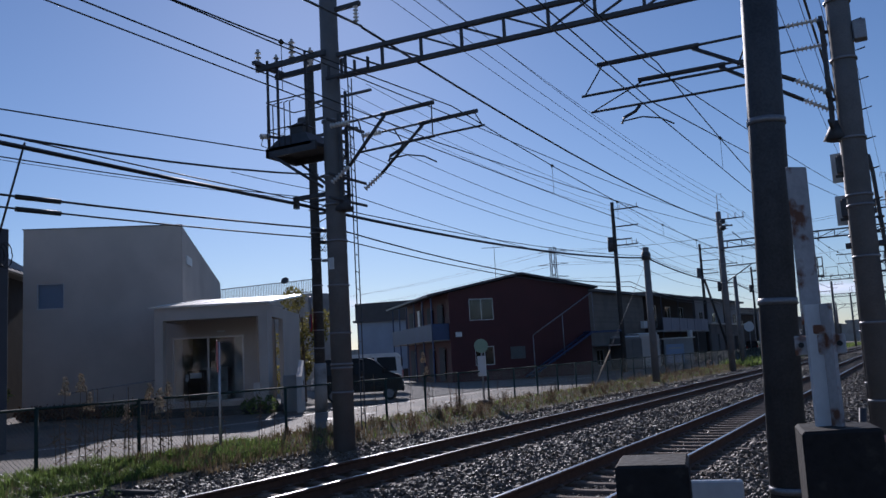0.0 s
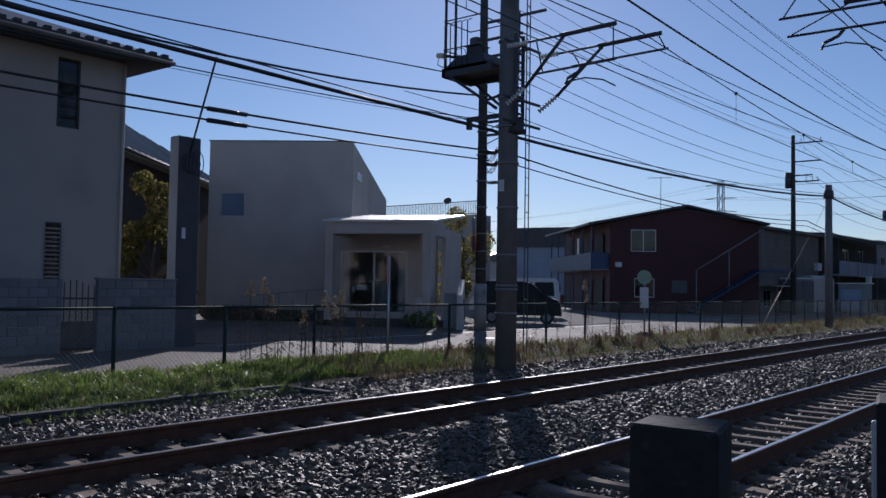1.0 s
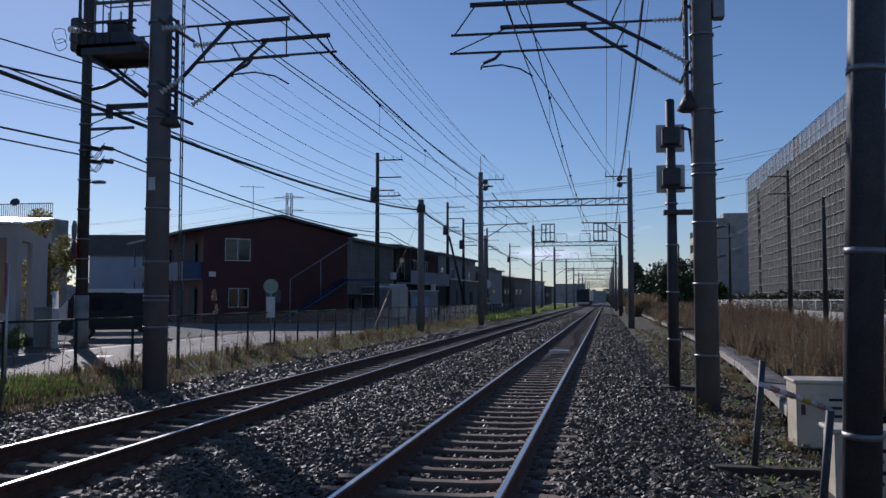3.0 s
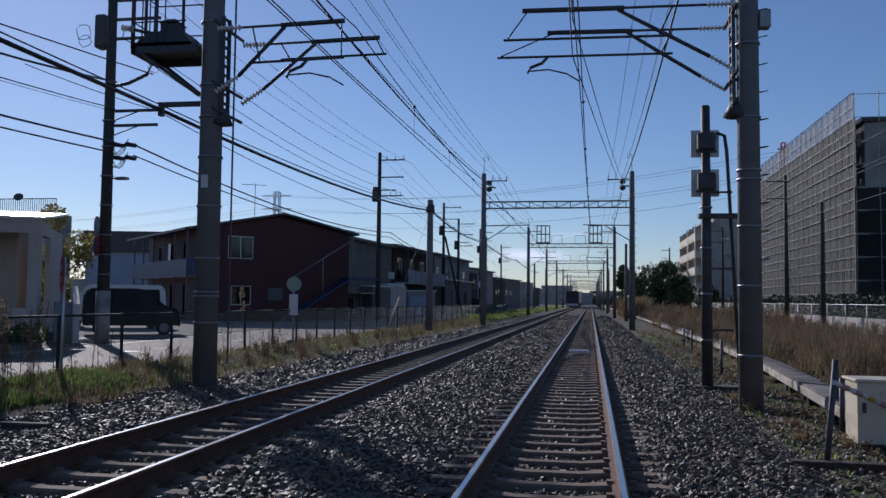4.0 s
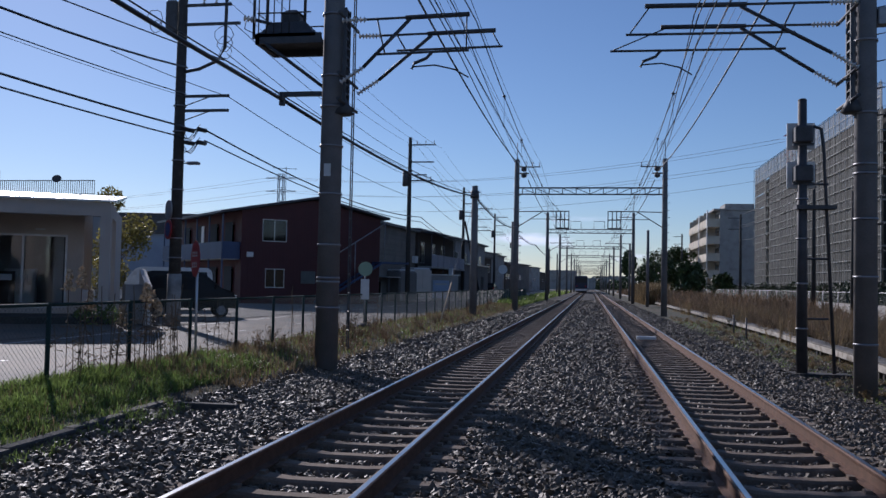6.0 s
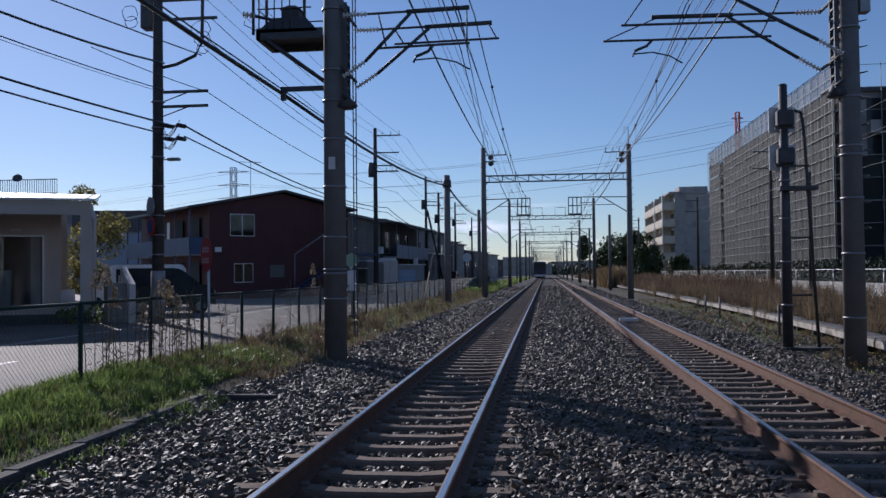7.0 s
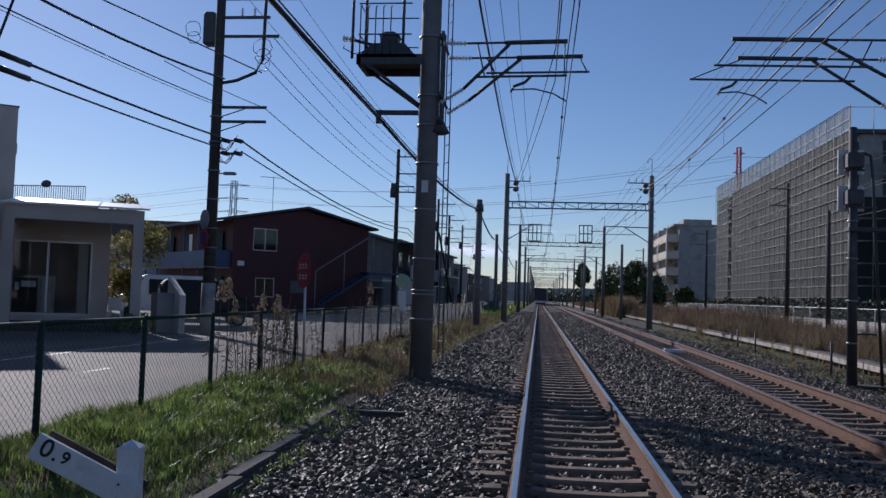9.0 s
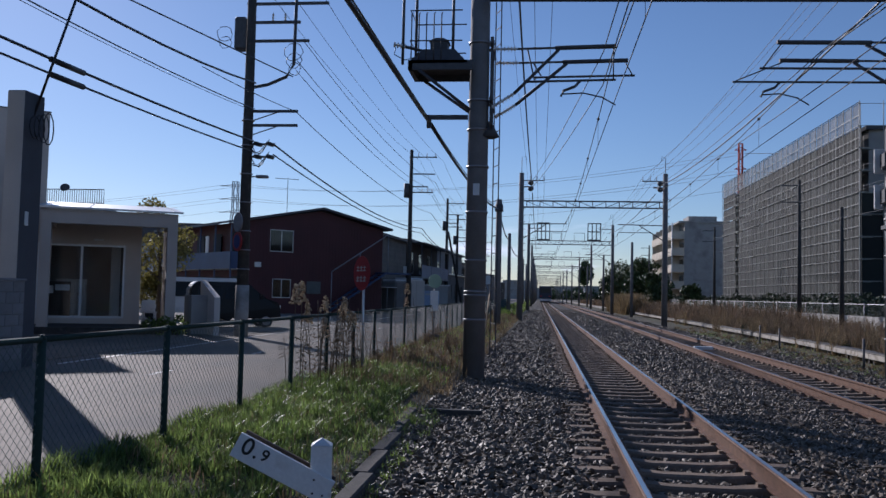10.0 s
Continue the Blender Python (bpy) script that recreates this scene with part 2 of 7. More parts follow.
M_CONC = material("weathered concrete", (0.36, 0.345, 0.32), 0.9, scale=1.8, vary=0.2, fine=45, bump=0.35, depth=0.008, spot=(0.17, 0.16, 0.14), spot_scale=1.4, spot_lo=0.48, spot_hi=0.66)
M_TROUGH = material("trough concrete paled for its sunlit side", (0.46, 0.42, 0.36), 0.85, scale=1.5, vary=0.25, fine=45, bump=0.3, depth=0.006, spot=(0.2, 0.17, 0.13), spot_scale=3.0, spot_lo=0.48, spot_hi=0.66)
M_LID = material("dirty lid concrete, darkened against the sunlit side", (0.17, 0.155, 0.135), 0.9, scale=1.6, vary=0.3, fine=45, bump=0.35, depth=0.008, random_ob=0.25, spot=(0.09, 0.085, 0.07), spot_scale=3.0, spot_lo=0.48, spot_hi=0.66)
M_DARKCONC = material("grimy dark concrete", (0.06, 0.055, 0.05), 0.9, scale=5, vary=0.3, fine=60, bump=0.5, depth=0.008, spot=(0.11, 0.1, 0.085), spot_scale=9, spot_lo=0.6, spot_hi=0.72)
M_OLDWOOD = material("tarred old timber", (0.022, 0.018, 0.016), 0.85, scale=7, vary=0.35, fine=50, bump=0.5, depth=0.008, spot=(0.07, 0.06, 0.05), spot_scale=14, spot_lo=0.62, spot_hi=0.75)
M_BARK = material("grey-brown bark", (0.12, 0.09, 0.065), 0.95, scale=6, vary=0.3, fine=40, bump=0.6, depth=0.02)
M_LEAF = material("evergreen leaf", (0.055, 0.085, 0.025), 0.55, scale=1, vary=0.3, fine=5, bump=0.0, island=0.45)
M_LEAFGOLD = material("yellowing leaf", (0.2, 0.18, 0.055), 0.55, scale=1, vary=0.3, fine=5, bump=0.0, island=0.5, leaf=0.5)
M_HEDGE = material("clipped hedge leaf", (0.04, 0.06, 0.022), 0.6, scale=1, vary=0.3, fine=5, bump=0.0, island=0.4)
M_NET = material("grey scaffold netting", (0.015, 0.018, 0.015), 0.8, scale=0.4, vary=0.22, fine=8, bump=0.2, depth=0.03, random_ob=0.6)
M_PIPE = material("scaffold pipe", (0.3, 0.3, 0.28), 0.5, metal=0.4, scale=4, vary=0.15, fine=50, bump=0.0)
M_PINK = material("faded pink striped sleeve", (0.55, 0.3, 0.27), 0.6, scale=4, vary=0.15, fine=50, bump=0.0)
M_YELLOW = material("yellow sleeve", (0.6, 0.4, 0.05), 0.6, scale=4, vary=0.15, fine=50, bump=0.0)
M_LAMPRED = material("red tail lamp", (0.5, 0.02, 0.02), 0.3, fine=40, bump=0.0)
M_TRAIN = material("stainless train side", (0.42, 0.43, 0.45), 0.4, metal=0.6, scale=1, vary=0.1, fine=20, bump=0.0)
M_TRAINBLUE = material("dark blue train front", (0.02, 0.026, 0.06), 0.4, scale=1, vary=0.1, fine=20, bump=0.0)
M_REDWHITE = material("red-painted lattice", (0.5, 0.06, 0.04), 0.6, scale=1, vary=0.1, fine=20, bump=0.0)
M_FARSTEEL = material("far lattice steel", (0.3, 0.32, 0.35), 0.6, scale=1, vary=0.1, fine=20, bump=0.0)
M_CYAN = material("pale cooler panel", (0.35, 0.42, 0.55), 0.6, scale=1, vary=0.1, fine=20, bump=0.0)


# ---- shape helpers ----
def bx(bm, x0, x1, y0, y1, z0, z1, m=None, bevel=0.0):
    """A box, bevelled where asked, under the transform m."""
    r = bmesh.ops.create_cube(bm, size=1.0)
    vs = r["verts"]
    for v in vs:
        v.co = Vector(((x0 + x1) / 2 + v.co.x * (x1 - x0), (y0 + y1) / 2 + v.co.y * (y1 - y0), (z0 + z1) / 2 + v.co.z * (z1 - z0)))
    if m is not None:
        for v in vs:
            v.co = m @ v.co
    if bevel:
        es = list({e for v in vs for e in v.link_edges})
        bmesh.ops.bevel(bm, geom=es, offset=bevel, segments=1, affect="EDGES")
    return bm


def tube(bm, p, q, r0, r1=None, n=8, caps=True):
    """A straight tapered tube from p to q."""
    p, q = Vector(p), Vector(q)
    r1 = r0 if r1 is None else r1
    d = (q - p).normalized()
    a = d.orthogonal().normalized()
    b = d.cross(a)
    rings = []
    for c, r in ((p, r0), (q, r1)):
        rings.append([bm.verts.new(c + (a * math.cos(2 * math.pi * i / n) + b * math.sin(2 * math.pi * i / n)) * r) for i in range(n)])
    for i in range(n):
        f = bm.faces.new((rings[0][i], rings[0][(i + 1) % n], rings[1][(i + 1) % n], rings[1][i]))
        f.smooth = n > 5
    if caps:
        bm.faces.new(rings[0][::-1])
        bm.faces.new(rings[1])
    return bm


def path_tube(bm, pts, r, n=6):
    """A tube along several points."""
    pts = [Vector(p) for p in pts]
    rings = []
    for i, c in enumerate(pts):
        d = (pts[min(i + 1, len(pts) - 1)] - pts[max(i - 1, 0)]).normalized()
        ref = Vector((0, 0, 1)) if abs(d.z) < 0.9 else Vector((1, 0, 0))
        a = d.cross(ref).normalized()
        b = d.cross(a)
        rings.append([bm.verts.new(c + (a * math.cos(2 * math.pi * k / n) + b * math.sin(2 * math.pi * k / n)) * r) for k in range(n)])
    for u, v in zip(rings, rings[1:]):
        for k in range(n):
            bm.faces.new((u[k], u[(k + 1) % n], v[(k + 1) % n], v[k])).smooth = True
    bm.faces.new(rings[0][::-1])
    bm.faces.new(rings[-1])
    return bm


def lathe(bm, rows, n=12, m=None):
    """A turned shape about z from rows of (radius, height)."""
    rings = []
    for r, z in rows:
        ring = [Vector((r * math.cos(2 * math.pi * k / n), r * math.sin(2 * math.pi * k / n), z)) for k in range(n)]
        rings.append([bm.verts.new(m @ v if m is not None else v) for v in ring])
    for u, v in zip(rings, rings[1:]):
        for k in range(n):
            bm.faces.new((u[k], u[(k + 1) % n], v[(k + 1) % n], v[k])).smooth = True
    bm.faces.new(rings[0][::-1])
    bm.faces.new(rings[-1])
    return bm


def mesh_of(name, bm, mat):
    bmesh.ops.recalc_face_normals(bm, faces=bm.faces)
    me = bpy.data.meshes.new(name)
    bm.to_mesh(me)
    bm.free()
    me.materials.append(mat)
    return me


def part(name, bm, mat, parent, label=""):
    """Links a bmesh as one mesh object under a thing or a part."""
    ob = new(name, bm if isinstance(bm, bpy.types.Mesh) else mesh_of(name, bm, mat))
    ob.parent = parent
    if label:
        ob["label"] = label
    return ob


def solid(name, bm, mat, label, category, group="", kind=""):
    return tagged(new(name, mesh_of(name, bm, mat)), label, category, group, kind)


def thing(name, label, category, m=None, group="", kind=""):
    ob = tagged(new(name), label, category, group, kind)
    ob.matrix_basis = m if m is not None else Matrix()
    return ob


def raw_mesh(name, verts, faces, mat):
    """A mesh from numpy arrays of vertices and equal-sided faces."""
    me = bpy.data.meshes.new(name)
    n, k = faces.shape
    me.vertices.add(len(verts))
    me.vertices.foreach_set("co", verts.astype(np.float32).ravel())
    me.loops.add(n * k)
    me.loops.foreach_set("vertex_index", faces.astype(np.int32).ravel())
    me.polygons.add(n)
    me.polygons.foreach_set("loop_start", np.arange(0, n * k, k, dtype=np.int32))
    me.polygons.foreach_set("use_smooth", np.zeros(n, dtype=bool))
    me.update(calc_edges=True)
    me.validate()
    me.materials.append(mat)
    return me


def BM():
    return bmesh.new()


# ---- ground ----
def height(x):
    """The lie of the land across the line."""
    xs = [-3000, -11.45, -11.2, -10.4, -9.4, -8.6, -0.4, 1.0, 3.0, 3000]
    zs = [-0.12, -0.12, 0.03, 0.0, -0.12, -0.27, -0.36, -0.36, -0.3, -0.3]
    return float(np.interp(x, xs, zs))


bm = BM()
cols = [-3000, -60, -11.45, -11.2, -10.8, -10.4, -9.9, -9.4, -8.6, -4, -0.4, 1.0, 3.0, 40, 3000]
rows_y = [-600, -30, 0, 20, 60, 150, 500, 4500]
grid = [[bm.verts.new((x, y, height(x))) for x in cols] for y in rows_y]
for a, b in zip(grid, grid[1:]):
    for i in range(len(cols) - 1):
        bm.faces.new((a[i], a[i + 1], b[i + 1], b[i]))
solid("ground", bm, M_SOIL, "dry earth with low weeds beside the line", "ground", kind="structure")

# ballast bed with its shoulders
bm = BM()
prof = [(-9.35, -0.2), (-8.35, -0.12), (-7.62, -0.115), (-7.35, -0.125), (-7.12, -0.165), (-6.95, -0.178), (-5.98, -0.178), (-5.81, -0.165), (-5.58, -0.125), (-5.3, -0.115), (-4.65, -0.1), (-4.0, -0.115), (-3.72, -0.125), (-3.49, -0.165), (-3.32, -0.178), (-2.35, -0.178), (-2.18, -0.165), (-1.95, -0.125), (-1.66, -0.115), (-0.9, -0.14), (-0.1, -0.38)]
ys = [-40, 0, 30, 80, 200, 520]
grid = [[bm.verts.new((x, y, z - 0.05)) for x, z in prof] for y in ys]
for a, b in zip(grid, grid[1:]):
    for i in range(len(prof) - 1):
        bm.faces.new((a[i], a[i + 1], b[i + 1], b[i]))
solid("ballast_bed", bm, M_BED, "crushed stone bed under both tracks, shade between stones in its colour", "ballast", kind="structure")


def bed_z(x):
    return np.interp(x, [p[0] for p in prof], [p[1] for p in prof]) - 0.05


def stones(name, n, x0, x1, y0, y1, size, seed, power=1.0, skip=True):
    """Loose angular stones scattered over the bed, as one mesh."""
    rng = np.random.default_rng(seed)
    x = rng.uniform(x0, x1, n)
    y = y0 + (y1 - y0) * rng.uniform(0, 1, n) ** power
    z = np.maximum(bed_z(x), np.interp(x, [-11.2, -10.4, -9.4, -8.6, -0.4, 1.0], [0.03, 0.0, -0.12, -0.27, -0.36, -0.36])) + rng.uniform(-0.005, 0.025, n)
    if skip:
        rails = np.min(np.abs(x[:, None] - np.array([[-7.034, -5.9, -3.4, -2.268]])), axis=1) < 0.085
        centre = np.minimum(np.abs(x + 6.467), np.abs(x + 2.834))
        on = (np.abs(((y - 0.2) % 0.5) - 0.0) < 0.125) | (np.abs(((y - 0.2) % 0.5) - 0.5) < 0.125)
        keep = ~rails & ~((centre < 1.02) & on & (rng.uniform(0, 1, n) > np.where(centre > 0.7, 0.3, 0.06)))
        x, y, z = x[keep], y[keep], z[keep]
        n = len(x)
    base = np.array([(1, 0, 0.1), (0.3, 0.9, -0.1), (-0.8, 0.55, 0.15), (-0.75, -0.6, -0.1), (0.4, -0.95, 0.1), (0.25, 0.1, 0.75), (-0.3, 0.05, 0.7), (0, 0, -0.7)])
    tris = np.array([(0, 1, 5), (1, 2, 6), (1, 6, 5), (2, 3, 6), (3, 4, 6), (4, 5, 6), (4, 0, 5), (1, 0, 7), (2, 1, 7), (3, 2, 7), (4, 3, 7), (0, 4, 7)])
    jit = base[None] * rng.uniform(0.6, 1.35, (n, 8, 1)) + rng.normal(0, 0.12, (n, 8, 3))
    jit = jit * (size * rng.uniform(0.55, 1.3, (n, 1, 1))) * np.stack([rng.uniform(0.7, 1.3, n), rng.uniform(0.6, 1.0, n), rng.uniform(0.4, 0.8, n)], 1)[:, None, :]
    q = rng.normal(0, 1, (n, 4)) * np.array([1, 0.24, 0.24, 1])
    q /= np.linalg.norm(q, axis=1, keepdims=True)
    w, a, b, c = q.T
    R = np.stack([1 - 2 * (b * b + c * c), 2 * (a * b - c * w), 2 * (a * c + b * w), 2 * (a * b + c * w), 1 - 2 * (a * a + c * c), 2 * (b * c - a * w), 2 * (a * c - b * w), 2 * (b * c + a * w), 1 - 2 * (a * a + b * b)], 1).reshape(n, 3, 3)
    v = np.einsum("nij,nkj->nki", R, jit) + np.stack([x, y, z], 1)[:, None, :]
    f = tris[None] + (np.arange(n) * 8)[:, None, None]
    me = raw_mesh(name, v.reshape(-1, 3), f.reshape(-1, 3), M_STONE)
    return tagged(new(name, me), "loose angular grey crushed stone between the rails", "ballast", kind="stuff")


stones("ballast_stones", 84000, -9.3, -0.3, -0.2, 13, 0.037, 1, 1.0)
stones("ballast_stones", 26000, -9.2, -0.3, -16, -0.2, 0.042, 6, 1.0)
stones("ballast_stones", 50000, -9.2, -0.3, 13, 34, 0.043, 2, 1.3)
stones("ballast_stones", 7000, -0.3, 1.1, 5, 36, 0.035, 4, 1.2, False)
stones("ballast_stones", 26000, -9.0, -0.3, 34, 95, 0.058, 3, 1.4)

# the road across the line, under the walker's feet
def deck_y(x):
    return -0.2 + (x - 0.5) * 0.318


deck = thing("crossing_deck", "asphalt and board deck of the level crossing", "road", kind="structure")
for a, b in ((-14, -7.12), (-6.94, -5.99), (-5.81, -3.49), (-3.31, -2.36), (-2.18, 12)):
    bm = BM()
    vs = [bm.verts.new((x, deck_y(x) + d, z)) for z in (-0.3, -0.01) for x, d in ((a, -2.4), (b, -2.4), (b, 1.55), (a, 1.55))]
    for f in ((3, 2, 1, 0), (4, 5, 6, 7), (0, 1, 5, 4), (1, 2, 6, 5), (2, 3, 7, 6), (3, 0, 4, 7)):
        bm.faces.new([vs[q] for q in f])
    part("deck_panel", bm, M_ASPHALT, deck)


# ---- tracks ----
def rail_profile():
    return [(-0.064, -0.153), (0.064, -0.153), (0.064, -0.142), (0.012, -0.128), (0.008, -0.05), (0.03, -0.035), (0.0325, -0.012), (0.028, -0.004), (0.019, 0.0), (-0.019, 0.0), (-0.028, -0.004), (-0.0325, -0.012), (-0.03, -0.035), (-0.008, -0.05), (-0.012, -0.128), (-0.064, -0.142)]


def rail_mesh():
    bm = BM()
    pr = rail_profile()
    ring = [[bm.verts.new((x, y, z)) for x, z in pr] for y in (-40, 20, 520)]
    for a, b in zip(ring, ring[1:]):
        for i in range(len(pr)):
            f = bm.faces.new((a[i], a[(i + 1) % len(pr)], b[(i + 1) % len(pr)], b[i]))
            f.material_index = 1 if i == 8 else 0
    me = mesh_of("rail", bm, M_RAIL)
    me.materials.append(M_RAILTOP)
    return me


def sleeper_mesh():
    bm = BM()
    xs = [(-1.0, -0.005), (-0.62, 0.0), (-0.45, 0.0), (-0.25, -0.018), (0.25, -0.018), (0.45, 0.0), (0.62, 0.0), (1.0, -0.005)]
    ring = []
    for x, z in xs:
        w = 0.095 if abs(x) > 0.3 else 0.075
        ring.append([bm.verts.new((x, y, zz)) for y, zz in ((-w - 0.02, -0.17), (-w, z - 0.02), (-w + 0.018, z), (w - 0.018, z), (w, z - 0.02), (w + 0.02, -0.17))])
    for a, b in zip(ring, ring[1:]):
        for i in range(5):
            bm.faces.new((a[i], a[i + 1], b[i + 1], b[i]))
    bm.faces.new(ring[0])
    bm.faces.new(ring[-1][::-1])
    for s in (-0.567, 0.567):
        for d in (-0.095, 0.095):
            bx(bm, s + d - 0.025, s + d + 0.025, -0.04, 0.04, 0.0, 0.028)
    return mesh_of("sleeper", bm, M_SLEEPER)


RAIL, SLEEPER = rail_mesh(), sleeper_mesh()
for cx, label in ((-6.467, "double-line track by the road with concrete sleepers and shiny railheads"), (-2.834, "track beside the cable trough with concrete sleepers and rusty rails")):
    tr = thing("railway_track", label, "railway track", Matrix.Translation((cx, 0, 0)))
    for s in (-0.566, 0.566):
        part("rail", RAIL, None, tr).location.x = s
    for i in range(-34, 140):
        part("sleeper", SLEEPER, None, tr).location = (random.uniform(-0.015, 0.015), 0.2 + 0.5 * (i + 2), -0.15)
    bm = BM()
    for i in range(142, 480):
        y = 0.2 + 0.5 * i
        bx(bm, -1.0, 1.0, y - 0.1, y + 0.1, -0.3, -0.15)
    tagged(part("sleeper_run", bm, M_SLEEPER, tr), kind="stuff")


# ---- overhead line: masts, beams, brackets ----
def insulator(bm, p, q, r=0.055, sheds=7):
    """A ribbed insulator from p to q."""
    p, q = Vector(p), Vector(q)
    tube(bm, p, q, r * 0.4, n=8)
    for i in range(sheds):
        c = p.lerp(q, (i + 0.5) / sheds)
        d = (q - p).normalized() * (q - p).length / sheds * 0.3
        tube(bm, c - d, c + d * 0.2, r, r * 0.5, n=10)
    return bm


def add_bracket(owner, xf, s, y, zt, reach, low=1.06, back=False, drop=0.42, steady=True):
    """One hinged cantilever: s is +1 or -1 for the side on which it stands out from the face xf."""
    P = lambda d, z, dy=0.0: (xf + s * d, y + dy, z)
    bm = BM()
    tube(bm, P(0.5, zt), P(reach, zt + 0.03), 0.022)
    br = part("cantilever_bracket", bm, M_DARKSTEEL, owner, "dark steel tube cantilever bracket")
    part("top_sleeve", tube(BM(), P(reach * 0.52, zt + 0.01), P(reach, zt + 0.035), 0.042), M_DARKSTEEL, br)
    part("diagonal_tube", tube(BM(), P(0.45, zt - 0.83), P(reach * 0.55, zt - 0.02), 0.032), M_DARKSTEEL, br)
    part("registration_tube", tube(BM(), P(reach * 0.3, zt - drop - 0.01), P(reach * low, zt - drop + 0.02), 0.022), M_DARKSTEEL, br)
    part("hanger", tube(BM(), P(reach * 0.36, zt - drop + 0.02), P(reach * 0.3, zt), 0.014), M_DARKSTEEL, br)
    part("hanger", tube(BM(), P(reach * 0.98, zt), P(reach * (low - 0.02), zt - drop + 0.04), 0.012), M_DARKSTEEL, br)
    if steady:
        zs = zt - drop
        h0, e = (1.0, 0.82) if back else (0.72, 1.0)
        k = -0.13 if not back else 0.1
        a0 = h0 + k * 1.1
        bm = path_tube(BM(), [P(reach * h0, zs), P(reach * (h0 + k * 0.3), zs - 0.1), P(reach * (h0 + k), zs - 0.18), P(reach * (h0 + k * 1.15), zs - 0.28)], 0.028)
        path_tube(bm, [P(reach * a0, zs - 0.24), P(reach * (a0 + (e - a0) * 0.4), zs - 0.22), P(reach * (a0 + (e - a0) * 0.75), zs - 0.3), P(reach * e, zs - 0.44)], 0.014)
        part("steady_arm", bm, M_DARKSTEEL, br)
    for a, b in ((P(0.06, zt), P(0.5, zt)), (P(0.05, zt - 1.08), P(0.45, zt - 0.83))):
        part("insulator", insulator(BM(), a, b), M_PORCELAIN, br, "ribbed white porcelain insulator")
    return br


def pole_bm(x, y, h, r0, r1, base=-0.4, n=20):
    bm = BM()
    tube(bm, (x, y, base), (x, y, h), r0, r1, n)
    tube(bm, (x, y, h), (x, y, h + 0.03), r1 * 1.05, r1 * 0.8, n)
    return bm


def bands(owner, x, y, zs, r, n=20):
    for z in zs:
        part("clamp_band", tube(BM(), (x, y, z - 0.018), (x, y, z + 0.018), r, n=n), M_STEEL, owner)


def truss(owner, p, q, z0, z1, bays):
    """A flat lattice beam of angle-iron chords, uprights and diagonals between two masts."""
    p, q = Vector(p), Vector(q)
    L = (q - p).length
    m = Matrix.Translation(p) @ Matrix.Rotation(math.atan2((q - p).y, (q - p).x), 4, "Z")
    beam = part("lattice_beam", bx(BM(), 0, L, -0.05, 0.05, z1 - 0.08, z1, m), M_DARKSTEEL, owner, "dark steel lattice beam across both tracks")
    part("lower_chord", bx(BM(), 0, L, -0.05, 0.05, z0, z0 + 0.08, m), M_DARKSTEEL, beam)
    for i in range(bays + 1):
        x = 0.25 + (L - 0.5) * i / bays
        part("upright", bx(BM(), x - 0.025, x + 0.025, -0.025, 0.025, z0 + 0.08, z1 - 0.08, m), M_DARKSTEEL, beam)
        if i < bays:
            x2 = 0.25 + (L - 0.5) * (i + 1) / bays
            a, b = ((x, z1 - 0.06), (x2, z0 + 0.06)) if i < bays / 2 else ((x, z0 + 0.06), (x2, z1 - 0.06))
            part("diagonal", tube(BM(), m @ Vector((a[0], 0, a[1])), m @ Vector((b[0], 0, b[1])), 0.025, n=4), M_DARKSTEEL, beam)
    return beam


def step_irons(owner, x, y, r, s, zs):
    for z in zs:
        bm = BM()
        path_tube(bm, [(x + s * r, y - 0.03, z), (x + s * (r + 0.13), y - 0.03, z + 0.03), (x + s * (r + 0.13), y + 0.06, z + 0.05), (x + s * r, y + 0.06, z + 0.03)], 0.008, 5)
        part("step_iron", bm, M_DARKSTEEL, owner)


def top_arm(owner, x, y, s, z):
    """A cross-arm with pin insulators and the hooked pipe on the mast's head."""
    bm = BM()
    bx(bm, min(x, x + s * 1.45), max(x, x + s * 1.45), y - 0.03, y + 0.03, z - 0.03, z + 0.03)
    part("cross_arm", bm, M_DARKSTEEL, owner)
    for d in (0.55, 0.95, 1.4):
        part("pin_insulator", insulator(BM(), (x + s * d, y, z + 0.03), (x + s * d, y, z + 0.3), 0.05, 3), M_PORCELAIN, owner)
    bm = BM()
    path_tube(bm, [(x, y, z + 0.2), (x, y, z + 1.5), (x + s * 0.25, y, z + 1.55), (x + s * 0.27, y, z + 1.3)], 0.022, 6)
    part("earth_wire_hook", bm, M_DARKSTEEL, owner)


g = thing("catenary_gantry", "concrete masts with lattice beam, switch platform and wire brackets", "gantry")
LX, LY, RX, RY = -9.0, 13.4, 0.0, 13.82
lm = part("concrete_mast", pole_bm(LX, LY, 9.3, 0.205, 0.175), M_MAST, g, "round grey concrete mast by the road fence")
bands(lm, LX, LY, (0.9, 1.35, 1.42, 2.0, 2.9, 3.75, 4.45, 5.0, 6.1), 0.212)
rm = part("concrete_mast", pole_bm(RX, RY, 9.3, 0.185, 0.16), M_MAST, g, "round grey concrete mast beside the cable trough")
bands(rm, RX, RY, (0.5, 1.6, 2.55, 3.3, 3.45, 4.3, 5.5, 6.4), 0.192)
step_irons(rm, RX, RY, 0.17, 1, [2.0 + 0.45 * i for i in range(14)])
truss(g, (LX + 0.1, LY, 0), (RX - 0.1, RY, 0), 6.93, 7.45, 10)
part("number_plate", bx(BM(), LX - 0.06, LX + 0.06, LY - 0.215, LY - 0.2, 3.2, 3.42), M_WHITEPAINT, lm, "small weathered number plate")
